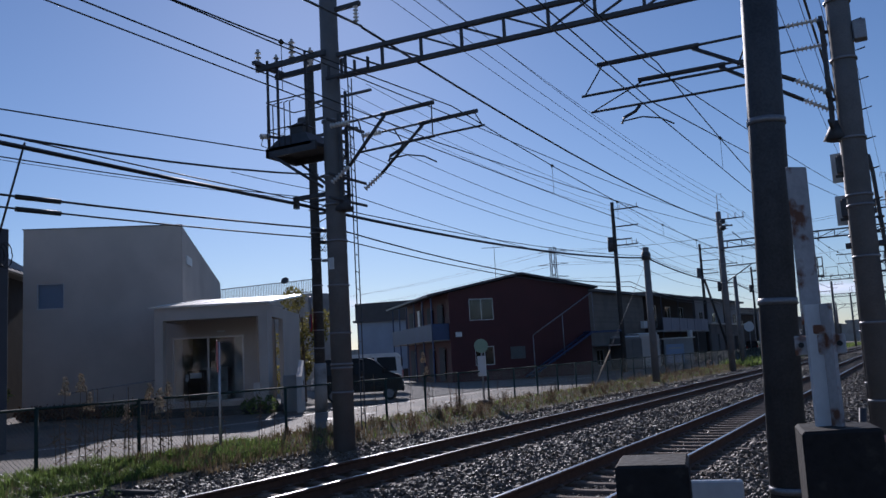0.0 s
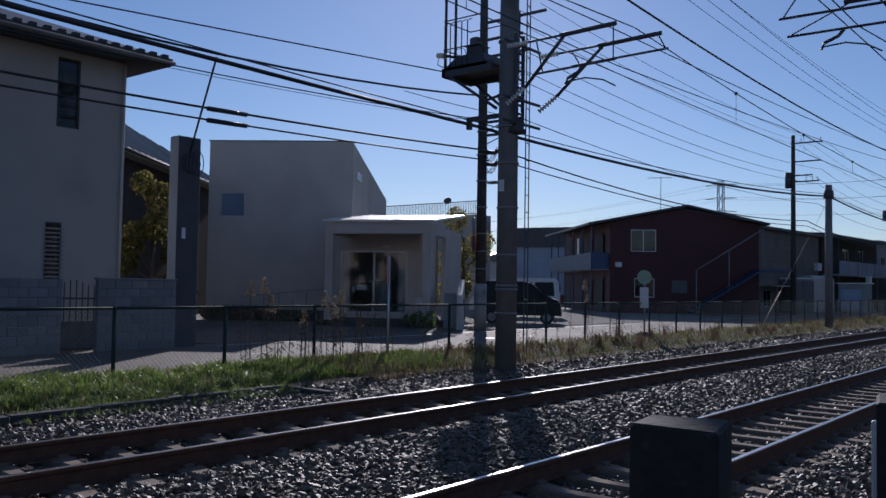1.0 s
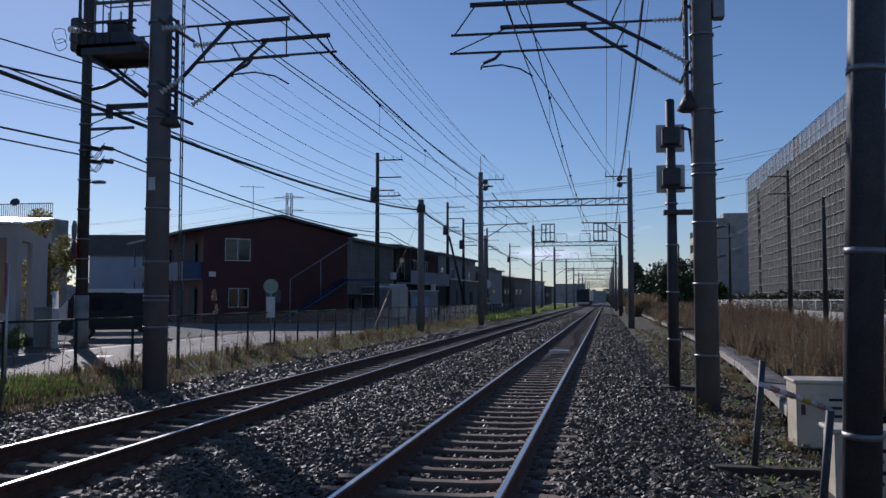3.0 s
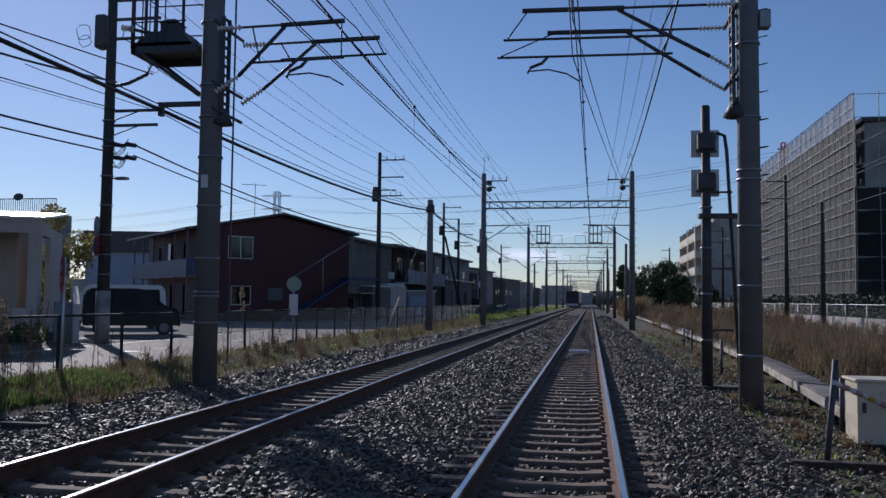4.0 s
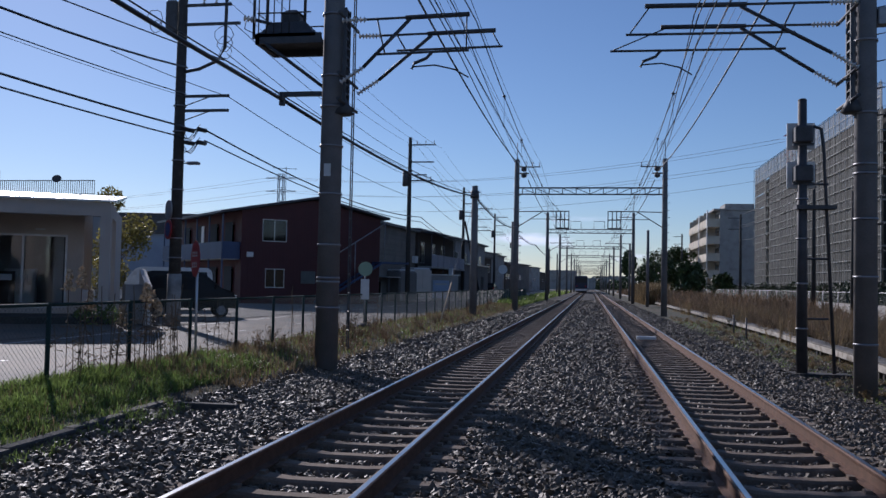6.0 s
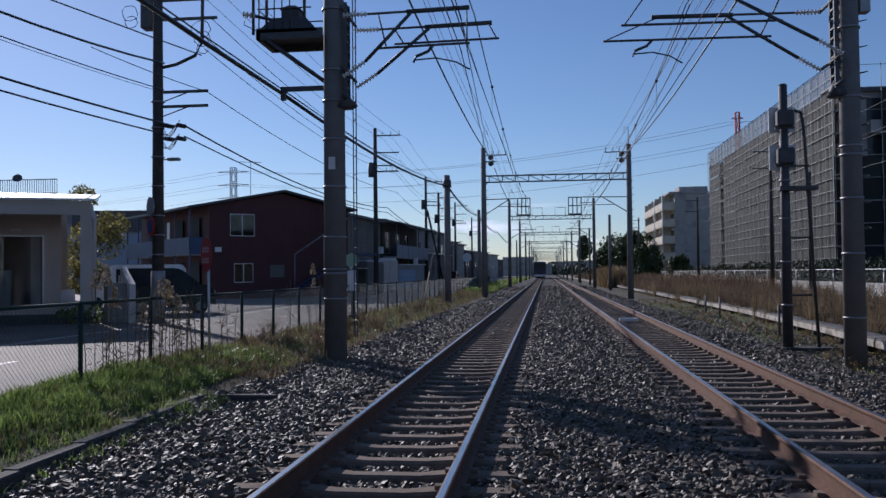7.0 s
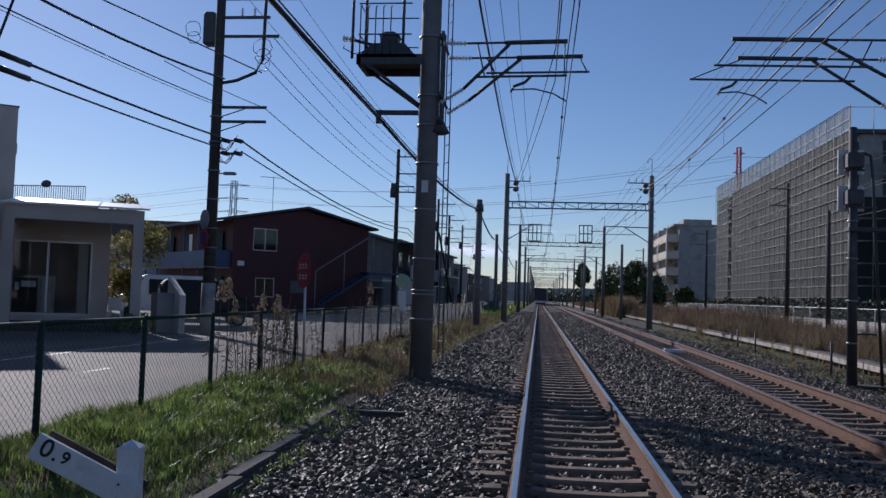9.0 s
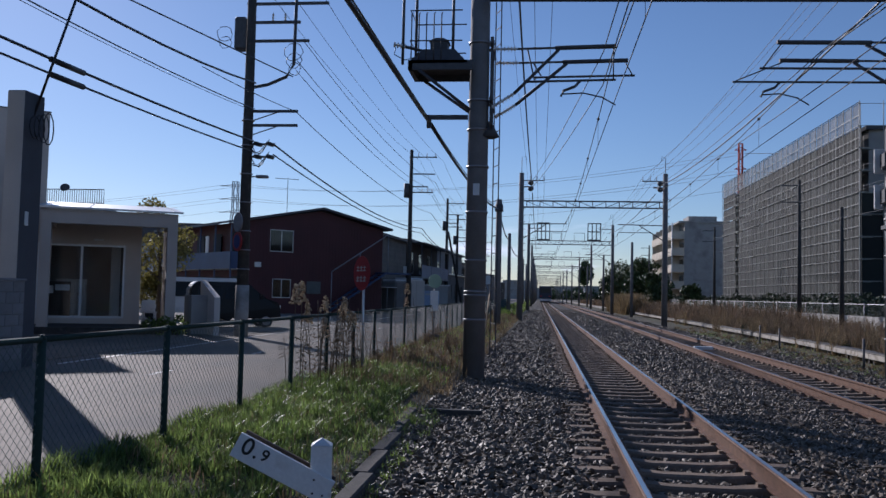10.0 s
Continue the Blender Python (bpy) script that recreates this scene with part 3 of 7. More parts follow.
add_bracket(g, LX + 0.22, 1, LY - 0.45, 5.87, 2.28, 1.0, False, 0.6, True)
add_bracket(g, LX + 0.22, 1, LY + 0.65, 5.91, 2.6, 1.05, False, 0.28, False)
add_bracket(g, RX - 0.2, -1, RY - 0.5, 6.02, 3.4, 1.09, True, 0.46, False)
add_bracket(g, RX - 0.2, -1, RY + 0.65, 6.0, 3.05, 1.29, True, 0.4, True)
for x, y, s in ((LX, LY, 1), (RX, RY, -1)):
    bm = BM()
    for dy in (-0.12, 0.12):
        bx(bm, x + s * 0.24 - 0.03, x + s * 0.24 + 0.03, y + dy - 0.02, y + dy + 0.02, 4.45, 6.2)
    for i in range(11):
        bx(bm, x + s * 0.24 - 0.025, x + s * 0.24 + 0.025, y - 0.12, y + 0.12, 4.5 + 0.165 * i, 4.53 + 0.165 * i)
    for z in (4.5, 4.95, 6.0):
        tube(bm, (x + s * 0.25, y - 0.52, z), (x + s * 0.25, y + 0.7, z), 0.03)
        tube(bm, (x, y, z - 0.02), (x + s * 0.25, y, z - 0.02), 0.03)
    part("bracket_frame", bm, M_DARKSTEEL, g, "perforated steel frame holding the brackets")
    bm = BM()
    lathe(bm, [(0.12, 0.0), (0.2, 0.02), (0.06, 0.3)], 6, Matrix.Translation((x + s * 0.2, y, 4.3)))
    part("bird_guard", bm, M_DARKSTEEL, g)
bx_ = BM()
bx(bx_, LX - 0.95, LX - 0.2, LY - 0.04, LY + 0.04, 4.66, 4.74)
bx(bx_, LX - 0.98, LX - 0.9, LY - 0.05, LY + 0.05, 4.5, 4.74)
part("cable_arm", bx_, M_DARKSTEEL, g)
part("relay_box", bx(BM(), RX + 0.17, RX + 0.35, RY - 0.1, RY + 0.1, 5.75, 6.05, None, 0.015), M_STEEL, g, "small grey metal box strapped to the mast")
# switch platform on the road side
bm = BM()
bx(bm, LX - 1.3, LX - 0.2, LY - 0.45, LY + 0.45, 5.62, 5.68)
bx(bm, LX - 1.3, LX - 1.22, LY - 0.45, LY + 0.45, 5.5, 5.68)
for dy in (-0.45, 0.42):
    bx(bm, LX - 1.3, LX - 0.1, LY + dy, LY + dy + 0.06, 5.5, 5.68)
    tube(bm, (LX - 1.1, LY + dy, 5.5), (LX - 0.15, LY + dy * 0.4, 4.8), 0.03)
pf = part("switch_platform", bm, M_DARKSTEEL, g, "dark steel platform hung on the mast")
bm = BM()
vs = [bm.verts.new(v) for v in ((LX - 1.25, LY - 0.42, 5.685), (LX - 0.24, LY - 0.42, 5.685), (LX - 0.24, LY + 0.42, 5.685), (LX - 1.25, LY + 0.42, 5.685), (LX - 1.05, LY - 0.28, 5.93), (LX - 0.45, LY - 0.28, 5.93), (LX - 0.45, LY + 0.28, 5.93), (LX - 1.05, LY + 0.28, 5.93))]
for f in ((3, 2, 1, 0), (4, 5, 6, 7), (0, 1, 5, 4), (1, 2, 6, 5), (2, 3, 7, 6), (3, 0, 4, 7)):
    bm.faces.new([vs[q] for q in f])
bx(bm, LX - 0.93, LX - 0.6, LY - 0.16, LY + 0.16, 5.93, 6.12, None, 0.02)
bmesh.ops.create_cone(bm, cap_ends=True, segments=4, radius1=0.27, radius2=0.1, depth=0.09, matrix=Matrix.Translation((LX - 0.765, LY, 6.165)) @ Matrix.Rotation(math.pi / 4, 4, "Z"))
tube(bm, (LX - 1.45, LY - 0.2, 6.02), (LX - 1.0, LY - 0.2, 5.9), 0.03)
part("switch_tank", bm, M_DARKSTEEL, pf, "dark oil switch tank with bushings")
bm = BM()
for i in range(5):
    x = LX - 1.25 + 0.14 * i
    path_tube(bm, [(x, LY - 0.43, 5.66), (x, LY - 0.43, 6.55), (x, LY - 0.3, 6.62)], 0.012, 5)
for z in (6.05, 6.62):
    path_tube(bm, [(LX - 0.3, LY - 0.43, z), (LX - 1.27, LY - 0.43, z), (LX - 1.27, LY + 0.43, z), (LX - 0.3, LY + 0.43, z)], 0.014, 5)
part("railing", bm, M_DARKSTEEL, pf)
part("insulator", insulator(BM(), (LX - 1.62, LY - 0.2, 6.05), (LX - 1.36, LY - 0.2, 6.0), 0.06, 4), M_PORCELAIN, pf, "short side insulator")
part("lead_wire", path_tube(BM(), [(LX - 1.58, LY - 0.2, 6.0), (LX - 1.6, LY - 0.22, 5.85), (LX - 1.4, LY - 0.2, 5.75), (LX - 1.2, LY - 0.2, 5.8)], 0.009, 5), M_WIRE, pf)
bm = BM()
for x in (LX - 1.45, LX - 1.2, LX - 0.5):
    tube(bm, (x, LY - 0.15, 5.68), (x, LY - 0.15, 7.6), 0.028)
for y in (LY - 0.3, LY + 0.3):
    bx(bm, LX - 1.6, LX + 0.1, y - 0.04, y + 0.04, 7.35, 7.45)
bx(bm, LX - 1.55, LX - 1.45, LY - 0.5, LY + 0.4, 7.45, 7.52)
part("switch_frame", bm, M_DARKSTEEL, g)
for x, y in ((LX - 1.6, LY - 0.25), (LX - 1.5, LY + 0.2), (LX - 0.7, LY - 0.3), (LX - 0.7, LY + 0.3)):
    part("insulator", insulator(BM(), (x, y, 7.45), (x, y, 7.85), 0.07, 4), M_PORCELAIN, g, "stubby switch insulator")
bm = BM()
bx(bm, LX + 0.1, LX + 1.1, LY - 0.32, LY - 0.26, 6.85, 6.9)
for i in range(4):
    bx(bm, LX + 0.15 + 0.3 * i, LX + 0.18 + 0.3 * i, LY - 0.32, LY - 0.26, 6.87, 7.1)
part("side_frame", bm, M_DARKSTEEL, g)
bm = BM()
for dx in (0.0, 0.3):
    tube(bm, (LX + 0.28 + dx * 0.4, LY + 0.3 - dx, 0.2), (LX + 0.28 + dx * 0.4, LY + 0.3 - dx, 7.0), 0.012, n=5)
for i in range(20):
    tube(bm, (LX + 0.28, LY + 0.3, 0.5 + 0.33 * i), (LX + 0.4, LY, 0.5 + 0.33 * i), 0.009, n=5)
part("ladder", bm, M_DARKSTEEL, g, "thin steel ladder up the mast")
top_arm(g, LX, LY, 1, 8.75)
top_arm(g, RX, RY, -1, 8.75)
for x, y, s in ((LX, LY, 1), (RX, RY, -1)):
    bm = BM()
    bx(bm, min(x, x + s * 0.75), max(x, x + s * 0.75), y - 0.04, y + 0.04, 8.3, 8.38)
    part("feeder_arm", bm, M_DARKSTEEL, g)
    part("insulator", insulator(BM(), (x + s * 0.65, y, 8.3), (x + s * 0.65, y, 7.95), 0.06, 5), M_PORCELAIN, g, "hanging feeder insulator")


def far_gantry(y, near=False, cages=False, xl=-9.05, xr=-0.05):
    g = thing("catenary_gantry", "distant concrete gantry with lattice beam over both tracks", "gantry", group="line of gantries")
    for x, s in ((xl, 1), (xr, -1)):
        po = part("concrete_mast", pole_bm(x, y, 9.2, 0.19, 0.15, n=14), M_MAST, g)
        bands(po, x, y, (5.0, 6.1, 6.9, 7.6, 8.0, 8.5), 0.2, 12)
        top_arm(g, x, y, s, 8.75)
        bm = BM()
        tube(bm, (x, y, 5.95), (x + s * 2.9, y, 6.0), 0.03)
        br = part("cantilever_bracket", bm, M_DARKSTEEL, g)
        part("diagonal_tube", tube(BM(), (x, y, 4.95), (x + s * 1.6, y, 5.95), 0.03), M_DARKSTEEL, br)
        part("registration_tube", tube(BM(), (x + s * 0.9, y, 5.5), (x + s * 2.9, y, 5.5), 0.02), M_DARKSTEEL, br)
        if near:
            step_irons(po, x, y, 0.16, 1, [2 + 0.45 * i for i in range(12)])
            bm = BM()
            bx(bm, min(x, x + s * 0.75), max(x, x + s * 0.75), y - 0.04, y + 0.04, 8.3, 8.38)
            part("feeder_arm", bm, M_DARKSTEEL, g)
    truss(g, (xl + 0.1, y, 0), (xr - 0.1, y, 0), 7.0, 7.48, 10)
    if cages:
        for x in (-8.2, -2.75):
            cage = part("working_cage", bx(BM(), x, x + 1.45, y - 0.06, y + 0.3, 7.5, 7.62), M_DARKSTEEL, g, "square barred steel frame on the beam")
            for a in range(4):
                part("bar", bx(BM(), x + 0.45 * a, x + 0.45 * a + 0.1, y - 0.06, y, 7.62, 9.4), M_DARKSTEEL, cage)
            for a in range(1, 3):
                part("rail", bx(BM(), x, x + 1.45, y - 0.065, y + 0.005, 7.5 + 0.9 * a, 7.61 + 0.9 * a), M_DARKSTEEL, cage)
    if not near:
        for x in (-6.6, -4.15):
            bm = BM()
            path_tube(bm, [(x, y, 7.48), (x, y, 8.3), (x + 1.1, y, 8.3), (x + 1.1, y, 7.48)], 0.03, 5)
            part("hoop", bm, M_DARKSTEEL, g)
    return g


far_gantry(52.4, True)
far_gantry(91.5, cages=True)
for i in range(8):
    far_gantry(130 + 39 * i)


# ---- wires ----
def wire(p, q, r, sag, mat, label, name="overhead_wire", n=10, group=""):
    p, q = Vector(p), Vector(q)
    pts = []
    for i in range(n + 1):
        t = i / n
        v = p.lerp(q, t)
        v.z -= sag * 4 * t * (1 - t)
        pts.append(v)
    return solid(name, path_tube(BM(), pts, r, 5), mat, label, "wire", group)


SPANS = [-25.2, 13.6, 52.4, 91.5, 130, 169, 208]
for cx, side, stagger in ((-6.4, 1, (-0.15, -0.07, 0.08, -0.12, 0.12, -0.12, 0.12)), (-2.85, -1, (-0.15, 0.16, 0.35, -0.1, 0.12, -0.12, 0.12))):
    for k, (a, b) in enumerate(zip(SPANS, SPANS[1:])):
        xa, xb = cx + stagger[k], cx + stagger[k + 1]
        c = thing("catenary_span", "messenger and contact wire with thin droppers", "overhead wire", group="catenary over the tracks")
        pts = []
        n = 14
        for i in range(n + 1):
            t = i / n
            pts.append((xa + (xb - xa) * t, a + (b - a) * t, 5.98 - 0.62 * 4 * t * (1 - t)))
        part("messenger_wire", path_tube(BM(), pts, 0.011, 5), M_COPPER, c)
        part("contact_wire", path_tube(BM(), [(xa, a, 5.04), (xb, b, 5.04)], 0.009, 5), M_COPPER, c)
        if k < 4:
            for i in range(1, 8):
                t = i / 8
                x, y, z = xa + (xb - xa) * t, a + (b - a) * t, 5.98 - 0.62 * 4 * t * (1 - t)
                bm = BM()
                tube(bm, (x, y, z), (x, y, 5.04), 0.005, n=4)
                lathe(bm, [(0.01, -0.04), (0.045, 0.0), (0.01, 0.04)], 6, Matrix.Translation((x, y, z)))
                part("dropper", bm, M_COPPER, c)
    # second, terminating pair beside it
    xs, xm = (-6.7, -8.55) if side > 0 else (-2.79, -0.55)
    for z0, z1 in ((5.92, 8.5), (5.3, 8.15)):
        wire((xs, 13.4, z0), (xm, 52.4, z1), 0.01, 0.2, M_COPPER, "terminating overhead wire run out to the mast")
        wire((xs, 13.4, z0), (cx - side * 0.2, -25.2, z0), 0.01, 0.35 if z0 > 5.5 else 0.02, M_COPPER, "second overhead wire over the track")
        t = 0.94
        ins = lathe(BM(), [(0.05, -0.16), (0.17, -0.08), (0.17, 0.08), (0.05, 0.16)], 8, Matrix.Translation((xs + (xm - xs) * t, 13.4 + 39.0 * t, z0 + (z1 - z0) * t - 0.8 * t * (1 - t))))
        solid("strain_insulator", ins, M_DARKSTEEL, "dark round strain insulator on the wire", "insulator", "strain insulators")
for x, s in ((-9.0, 1), (-0.02, -1)):
    for a, b in zip(SPANS[:4], SPANS[1:5]):
        wire((x + s * 0.65, a, 7.93), (x + s * 0.65, b, 7.95 if b < 20 else 8.3), 0.026, 0.55, M_WIRE, "thick black feeder cable along the masts", "feeder_cable")
        for d in (0.55, 0.95, 1.4):
            wire((x + s * d, a, 9.06), (x + s * d, b, 9.06), 0.008, 0.5, M_COPPER, "thin high-voltage wire on the mast arms")
        wire((x + s * 0.2, a, 10.2), (x + s * 0.2, b, 10.2), 0.007, 0.4, M_COPPER, "thin earth wire over the masts")

# telephone cable slung along the railway masts
TEL = [(-10.2, -24, 5.6), (-9.93, 13.4, 4.6), (-9.78, 38.3, 5.45), (-10.2, 62, 5.6), (-10.2, 90, 5.6), (-10.2, 130, 5.6)]
for p, q in zip(TEL, TEL[1:]):
    wire(p, q, 0.036, 0.3, M_WIRE, "thick black telephone cable bundle", "telephone_cable")
    wire((p[0] - 0.03, p[1], p[2] + 0.1), (q[0] - 0.03, q[1], q[2] + 0.1), 0.012, 0.26, M_WIRE, "thin carrier strand above the cable")


# ---- utility poles along the road ----
def crossarm(owner, x, y, z, x0, x1, pins=()):
    part("cross_arm", bx(BM(), x0, x1, y - 0.04, y + 0.04, z - 0.04, z + 0.04), M_DARKSTEEL, owner)
    for px in pins:
        part("pin_insulator", insulator(BM(), (px, y, z + 0.04), (px, y, z + 0.3), 0.05, 3), M_PORCELAIN, owner)


def utility_pole(x, y, h, label, tall=True):
    u = thing("utility_pole", label, "utility pole", group="poles along the road")
    part("pole", pole_bm(x, y, h, 0.185, 0.12, n=16), M_DARKCONC, u)
    crossarm(u, x, y, h - 0.5, x - 0.15, x + 1.8, (x + 0.5, x + 1.1, x + 1.7))
    crossarm(u, x, y, h - 1.7, x - 0.1, x + 1.7)
    crossarm(u, x, y, h - 2.6, x - 0.1, x + 1.2)
    crossarm(u, x, y, h - 3.0, x - 0.1, x + 1.6, (x + 0.8, x + 1.2, x + 1.5))
    bm = BM()
    tube(bm, (x - 0.28, y - 0.1, h - 3.4), (x - 0.28, y - 0.1, h - 2.4), 0.2, n=14)
    bx(bm, x - 0.3, x, y - 0.12, y - 0.06, h - 3.2, h - 3.1)
    part("transformer", bm, M_DARKSTEEL, u, "dark cylindrical pole transformer")
    for z in (2.2, 2.6, 3.0, 3.5, 4.2, 5.2, 6.4):
        tube_bm = tube(BM(), (x - 0.17, y, z), (x - 0.34, y, z), 0.01, n=5)
        part("step_bolt", tube_bm, M_STEEL, u)
    return u


UX, UY = -17.05, 23.5
u = thing("utility_pole", "tall dark concrete utility pole with cross-arms and transformer", "utility pole", group="poles along the road")
part("pole", pole_bm(UX, UY, 12.2, 0.19, 0.13, n=18), M_DARKCONC, u)
part("pole_guard", tube(BM(), (UX, UY, -0.1), (UX, UY, 1.5), 0.215, 0.21, 18), M_CONC, u, "pale grey guard round the pole foot")
bands(u, UX, UY, (2.0, 2.6, 3.2, 4.1, 5.0, 5.9, 6.7), 0.2, 14)
for z, x1 in ((10.45, 2.5), (9.25, 1.9)):
    crossarm(u, UX, UY, z, UX - 0.15, UX + x1)
crossarm(u, UX, UY, 9.85, UX + 0.1, UX + 1.6, (UX + 0.7, UX + 1.1))
for z in (7.0, 6.55):
    crossarm(u, UX, UY, z, UX, UX + 1.6)
    part("arm_brace", tube(BM(), (UX, UY, z - 0.35), (UX + 0.95, UY, z - 0.03), 0.018, n=6), M_DARKSTEEL, u)
bm = BM()
path_tube(bm, [(UX, UY, 7.75), (UX + 0.6, UY, 7.85), (UX + 1.2, UY, 8.1), (UX + 1.42, UY, 8.5), (UX + 1.45, UY, 10.6)], 0.055, 8)
part("riser_duct", bm, M_DARKSTEEL, u, "curved dark riser pipe held off the pole")
part("transformer", bx(BM(), UX - 0.5, UX - 0.12, UY - 0.2, UY + 0.2, 8.95, 10.0, None, 0.06), M_DARKSTEEL, u, "dark boxed switch on the pole")
for k in range(5):
    bm = BM()
    cx, cz = UX + (1.45 if k < 3 else -0.75), 8.35 + 0.25 * (k % 3) + (0.8 if k > 2 else 0)
    rr = 0.2 + 0.05 * (k % 3)
    path_tube(bm, [(cx + rr * math.cos(a * 0.7), UY + 0.05 * math.sin(a * 2 + k) - 0.08 * k, cz + rr * math.sin(a * 0.7)) for a in range(10)], 0.012, 5)
    part("cable_loop", bm, M_WIRE, u)
for z, d in ((5.95, 0.9), (5.55, 0.8)):
    part("cable_bracket", bx(BM(), UX, UX + d, UY - 0.03, UY + 0.03, z - 0.03, z + 0.03), M_DARKSTEEL, u)
    for k in range(2):
        part("splice_closure", tube(BM(), (UX + 0.35 + 0.4 * k, UY - 0.25, z - 0.02), (UX + 0.35 + 0.4 * k, UY + 0.25, z + 0.02), 0.07, n=8), M_WIRE, u, "black cable splice closure")
    for k in range(3):
        a0 = Vector((UX + 0.15, UY, z - 0.05))
        part("cable_loop", path_tube(BM(), [a0 + Vector((0.35 * j / 3 * (1 + 0.2 * k), -0.12 * k, -0.28 * math.sin(j * 0.8 + 0.3 * k))) for j in range(5)], 0.013, 5), M_WIRE, u)
bm = BM()
tube(bm, (UX + 0.1, UY, 4.9), (UX + 0.55, UY - 0.1, 4.95), 0.02)
bx(bm, UX + 0.35, UX + 0.75, UY - 0.2, UY, 4.86, 4.95, None, 0.03)
part("street_light", bm, M_STEEL, u, "small street lamp head")
sg = BM()
tube(sg, (UX - 0.1, UY - 0.26, 3.45), (UX - 0.13, UY - 0.29, 3.45), 0.3, n=24)
part("round_sign", sg, M_STEEL, u, "round traffic sign seen from behind")
sg = BM()
tube(sg, (UX - 0.1, UY - 0.26, 2.85), (UX - 0.13, UY - 0.29, 2.85), 0.3, n=24)
ro = part("round_sign", sg, M_REDSIGN, u, "round no-parking sign, red rim on blue")
sg = BM()
tube(sg, (UX - 0.131, UY - 0.291, 2.85), (UX - 0.134, UY - 0.294, 2.85), 0.22, n=24)
part("sign_field", sg, M_BLUESIGN, ro)

utility_pole(-16.95, 57.3, 11.5, "distant utility pole with cross-arms and transformer")
utility_pole(-17.65, 88.0, 11.5, "distant utility pole with cross-arms and transformer")
utility_pole(-17.3, 96.0, 10.5, "distant utility pole with cross-arms and transformer")
utility_pole(-18.0, 121.0, 11.5, "distant utility pole with cross-arms and transformer")
utility_pole(-18.5, 155.0, 11.5, "distant utility pole with cross-arms and transformer")
POLES = [(-16.9, -12.0), (UX, UY), (-16.95, 57.3), (-17.65, 88.0), (-18.0, 121.0), (-18.5, 155.0)]
for k, (a, b) in enumerate(zip(POLES, POLES[1:])):
    for dx, z, r, sag, what in ((0.6, 10.75, 0.009, 0.5, "bare distribution wire"), (1.3, 10.75, 0.009, 0.5, "bare distribution wire"), (2.3, 10.7, 0.009, 0.5, "bare distribution wire"), (1.45, 8.7, 0.012, 0.6, "low-voltage wire"), (1.75, 9.2, 0.012, 0.6, "low-voltage wire"), (1.5, 8.3, 0.012, 0.6, "low-voltage wire"),
                                (1.5, 7.02, 0.014, 0.5, "service cable"), (0.75, 7.75, 0.03, 1.2, "thick black power cable"), (0.85, 5.95, 0.028, 0.58, "sheathed communication cable"), (0.85, 5.62, 0.022, 0.45, "sheathed communication cable"), (0.0, 9.0, 0.016, 0.5, "service cable")):
        if k == 0 or z in (9.0, 7.75):
            continue
        wire((a[0] + dx, a[1], z), (b[0] + dx, b[1], z), r, sag, M_WIRE, what + " between the utility poles", "utility_wire", 12)
for x0, x1, z0, z1, r, sag, what in ((-22.6, UX + 1.4, 7.3, 8.1, 0.02, 0.05, "sheathed service cable"), (-16.9, UX + 0.2, 8.7, 7.9, 0.032, 1.45, "thick black power cable"), (-16.9, UX + 0.2, 6.72, 7.07, 0.016, 0.64, "spiral-wrapped cable"), (-16.9, UX + 0.2, 6.66, 6.99, 0.008, 0.64, "thin carrier strand"), (-16.9, UX + 0.2, 5.66, 6.04, 0.03, 0.43, "sheathed communication cable"), (-16.9, UX + 0.2, 5.3, 5.71, 0.024, 0.36, "sheathed communication cable")):
    wire((x0, -12.0, z0), (x1, UY, z1), r, sag, M_WIRE, what + " reaching the utility pole", "utility_wire", 16)
wire((UX + 0.2, 19.2, 7.28), (UX + 1.55, UY, 6.98), 0.012, 0.05, M_WIRE, "branch cable to the pole arm", "utility_wire", 6)
for z in (5.56, 5.28):
    solid("cable_sleeve", tube(BM(), (-16.87, 12.2, z - 0.02), (-16.87, 13.35, z + 0.02), 0.06, n=8), M_WIRE, "black splice sleeve on the cable", "cable")

p3 = thing("stay_pole", "plain concrete pole by the fence carrying the cable", "pole")
part("pole", pole_bm(-9.78, 38.3, 5.9, 0.165, 0.14, n=16), M_MAST, p3)
part("cap_clamp", tube(BM(), (-9.78, 38.3, 5.35), (-9.78, 38.3, 5.7), 0.21, 0.19, 12), M_DARKSTEEL, p3)
part("stay_wire", tube(BM(), (-9.8, 38.2, 5.2), (-9.82, 29.5, -0.2), 0.007, n=5), M_MAST, p3)
part("stay_guard", tube(BM(), (-9.81, 32.1, 1.4), (-9.82, 29.5, -0.2), 0.024, n=8), M_FLUFF, p3, "pale plastic stay guard")
for x, y, h in ((-10.1, 62, 6), (-10.1, 118, 6.5), (0.6, 78, 6.5), (0.5, 112, 7), (0.6, 152, 7), (-10.2, 150, 7)):
    solid("line_pole", pole_bm(x, y, h, 0.15, 0.12, n=12), M_MAST, "plain grey concrete pole beside the track", "pole", "poles beside the track")

# ---- block signal ----
s = thing("railway_signal", "dark signal post with two square heads seen from behind", "signal")
SX, SY = -0.26, 17.0
part("post", pole_bm(SX, SY, 5.2, 0.11, 0.085, n=14), M_DARKSTEEL, s)
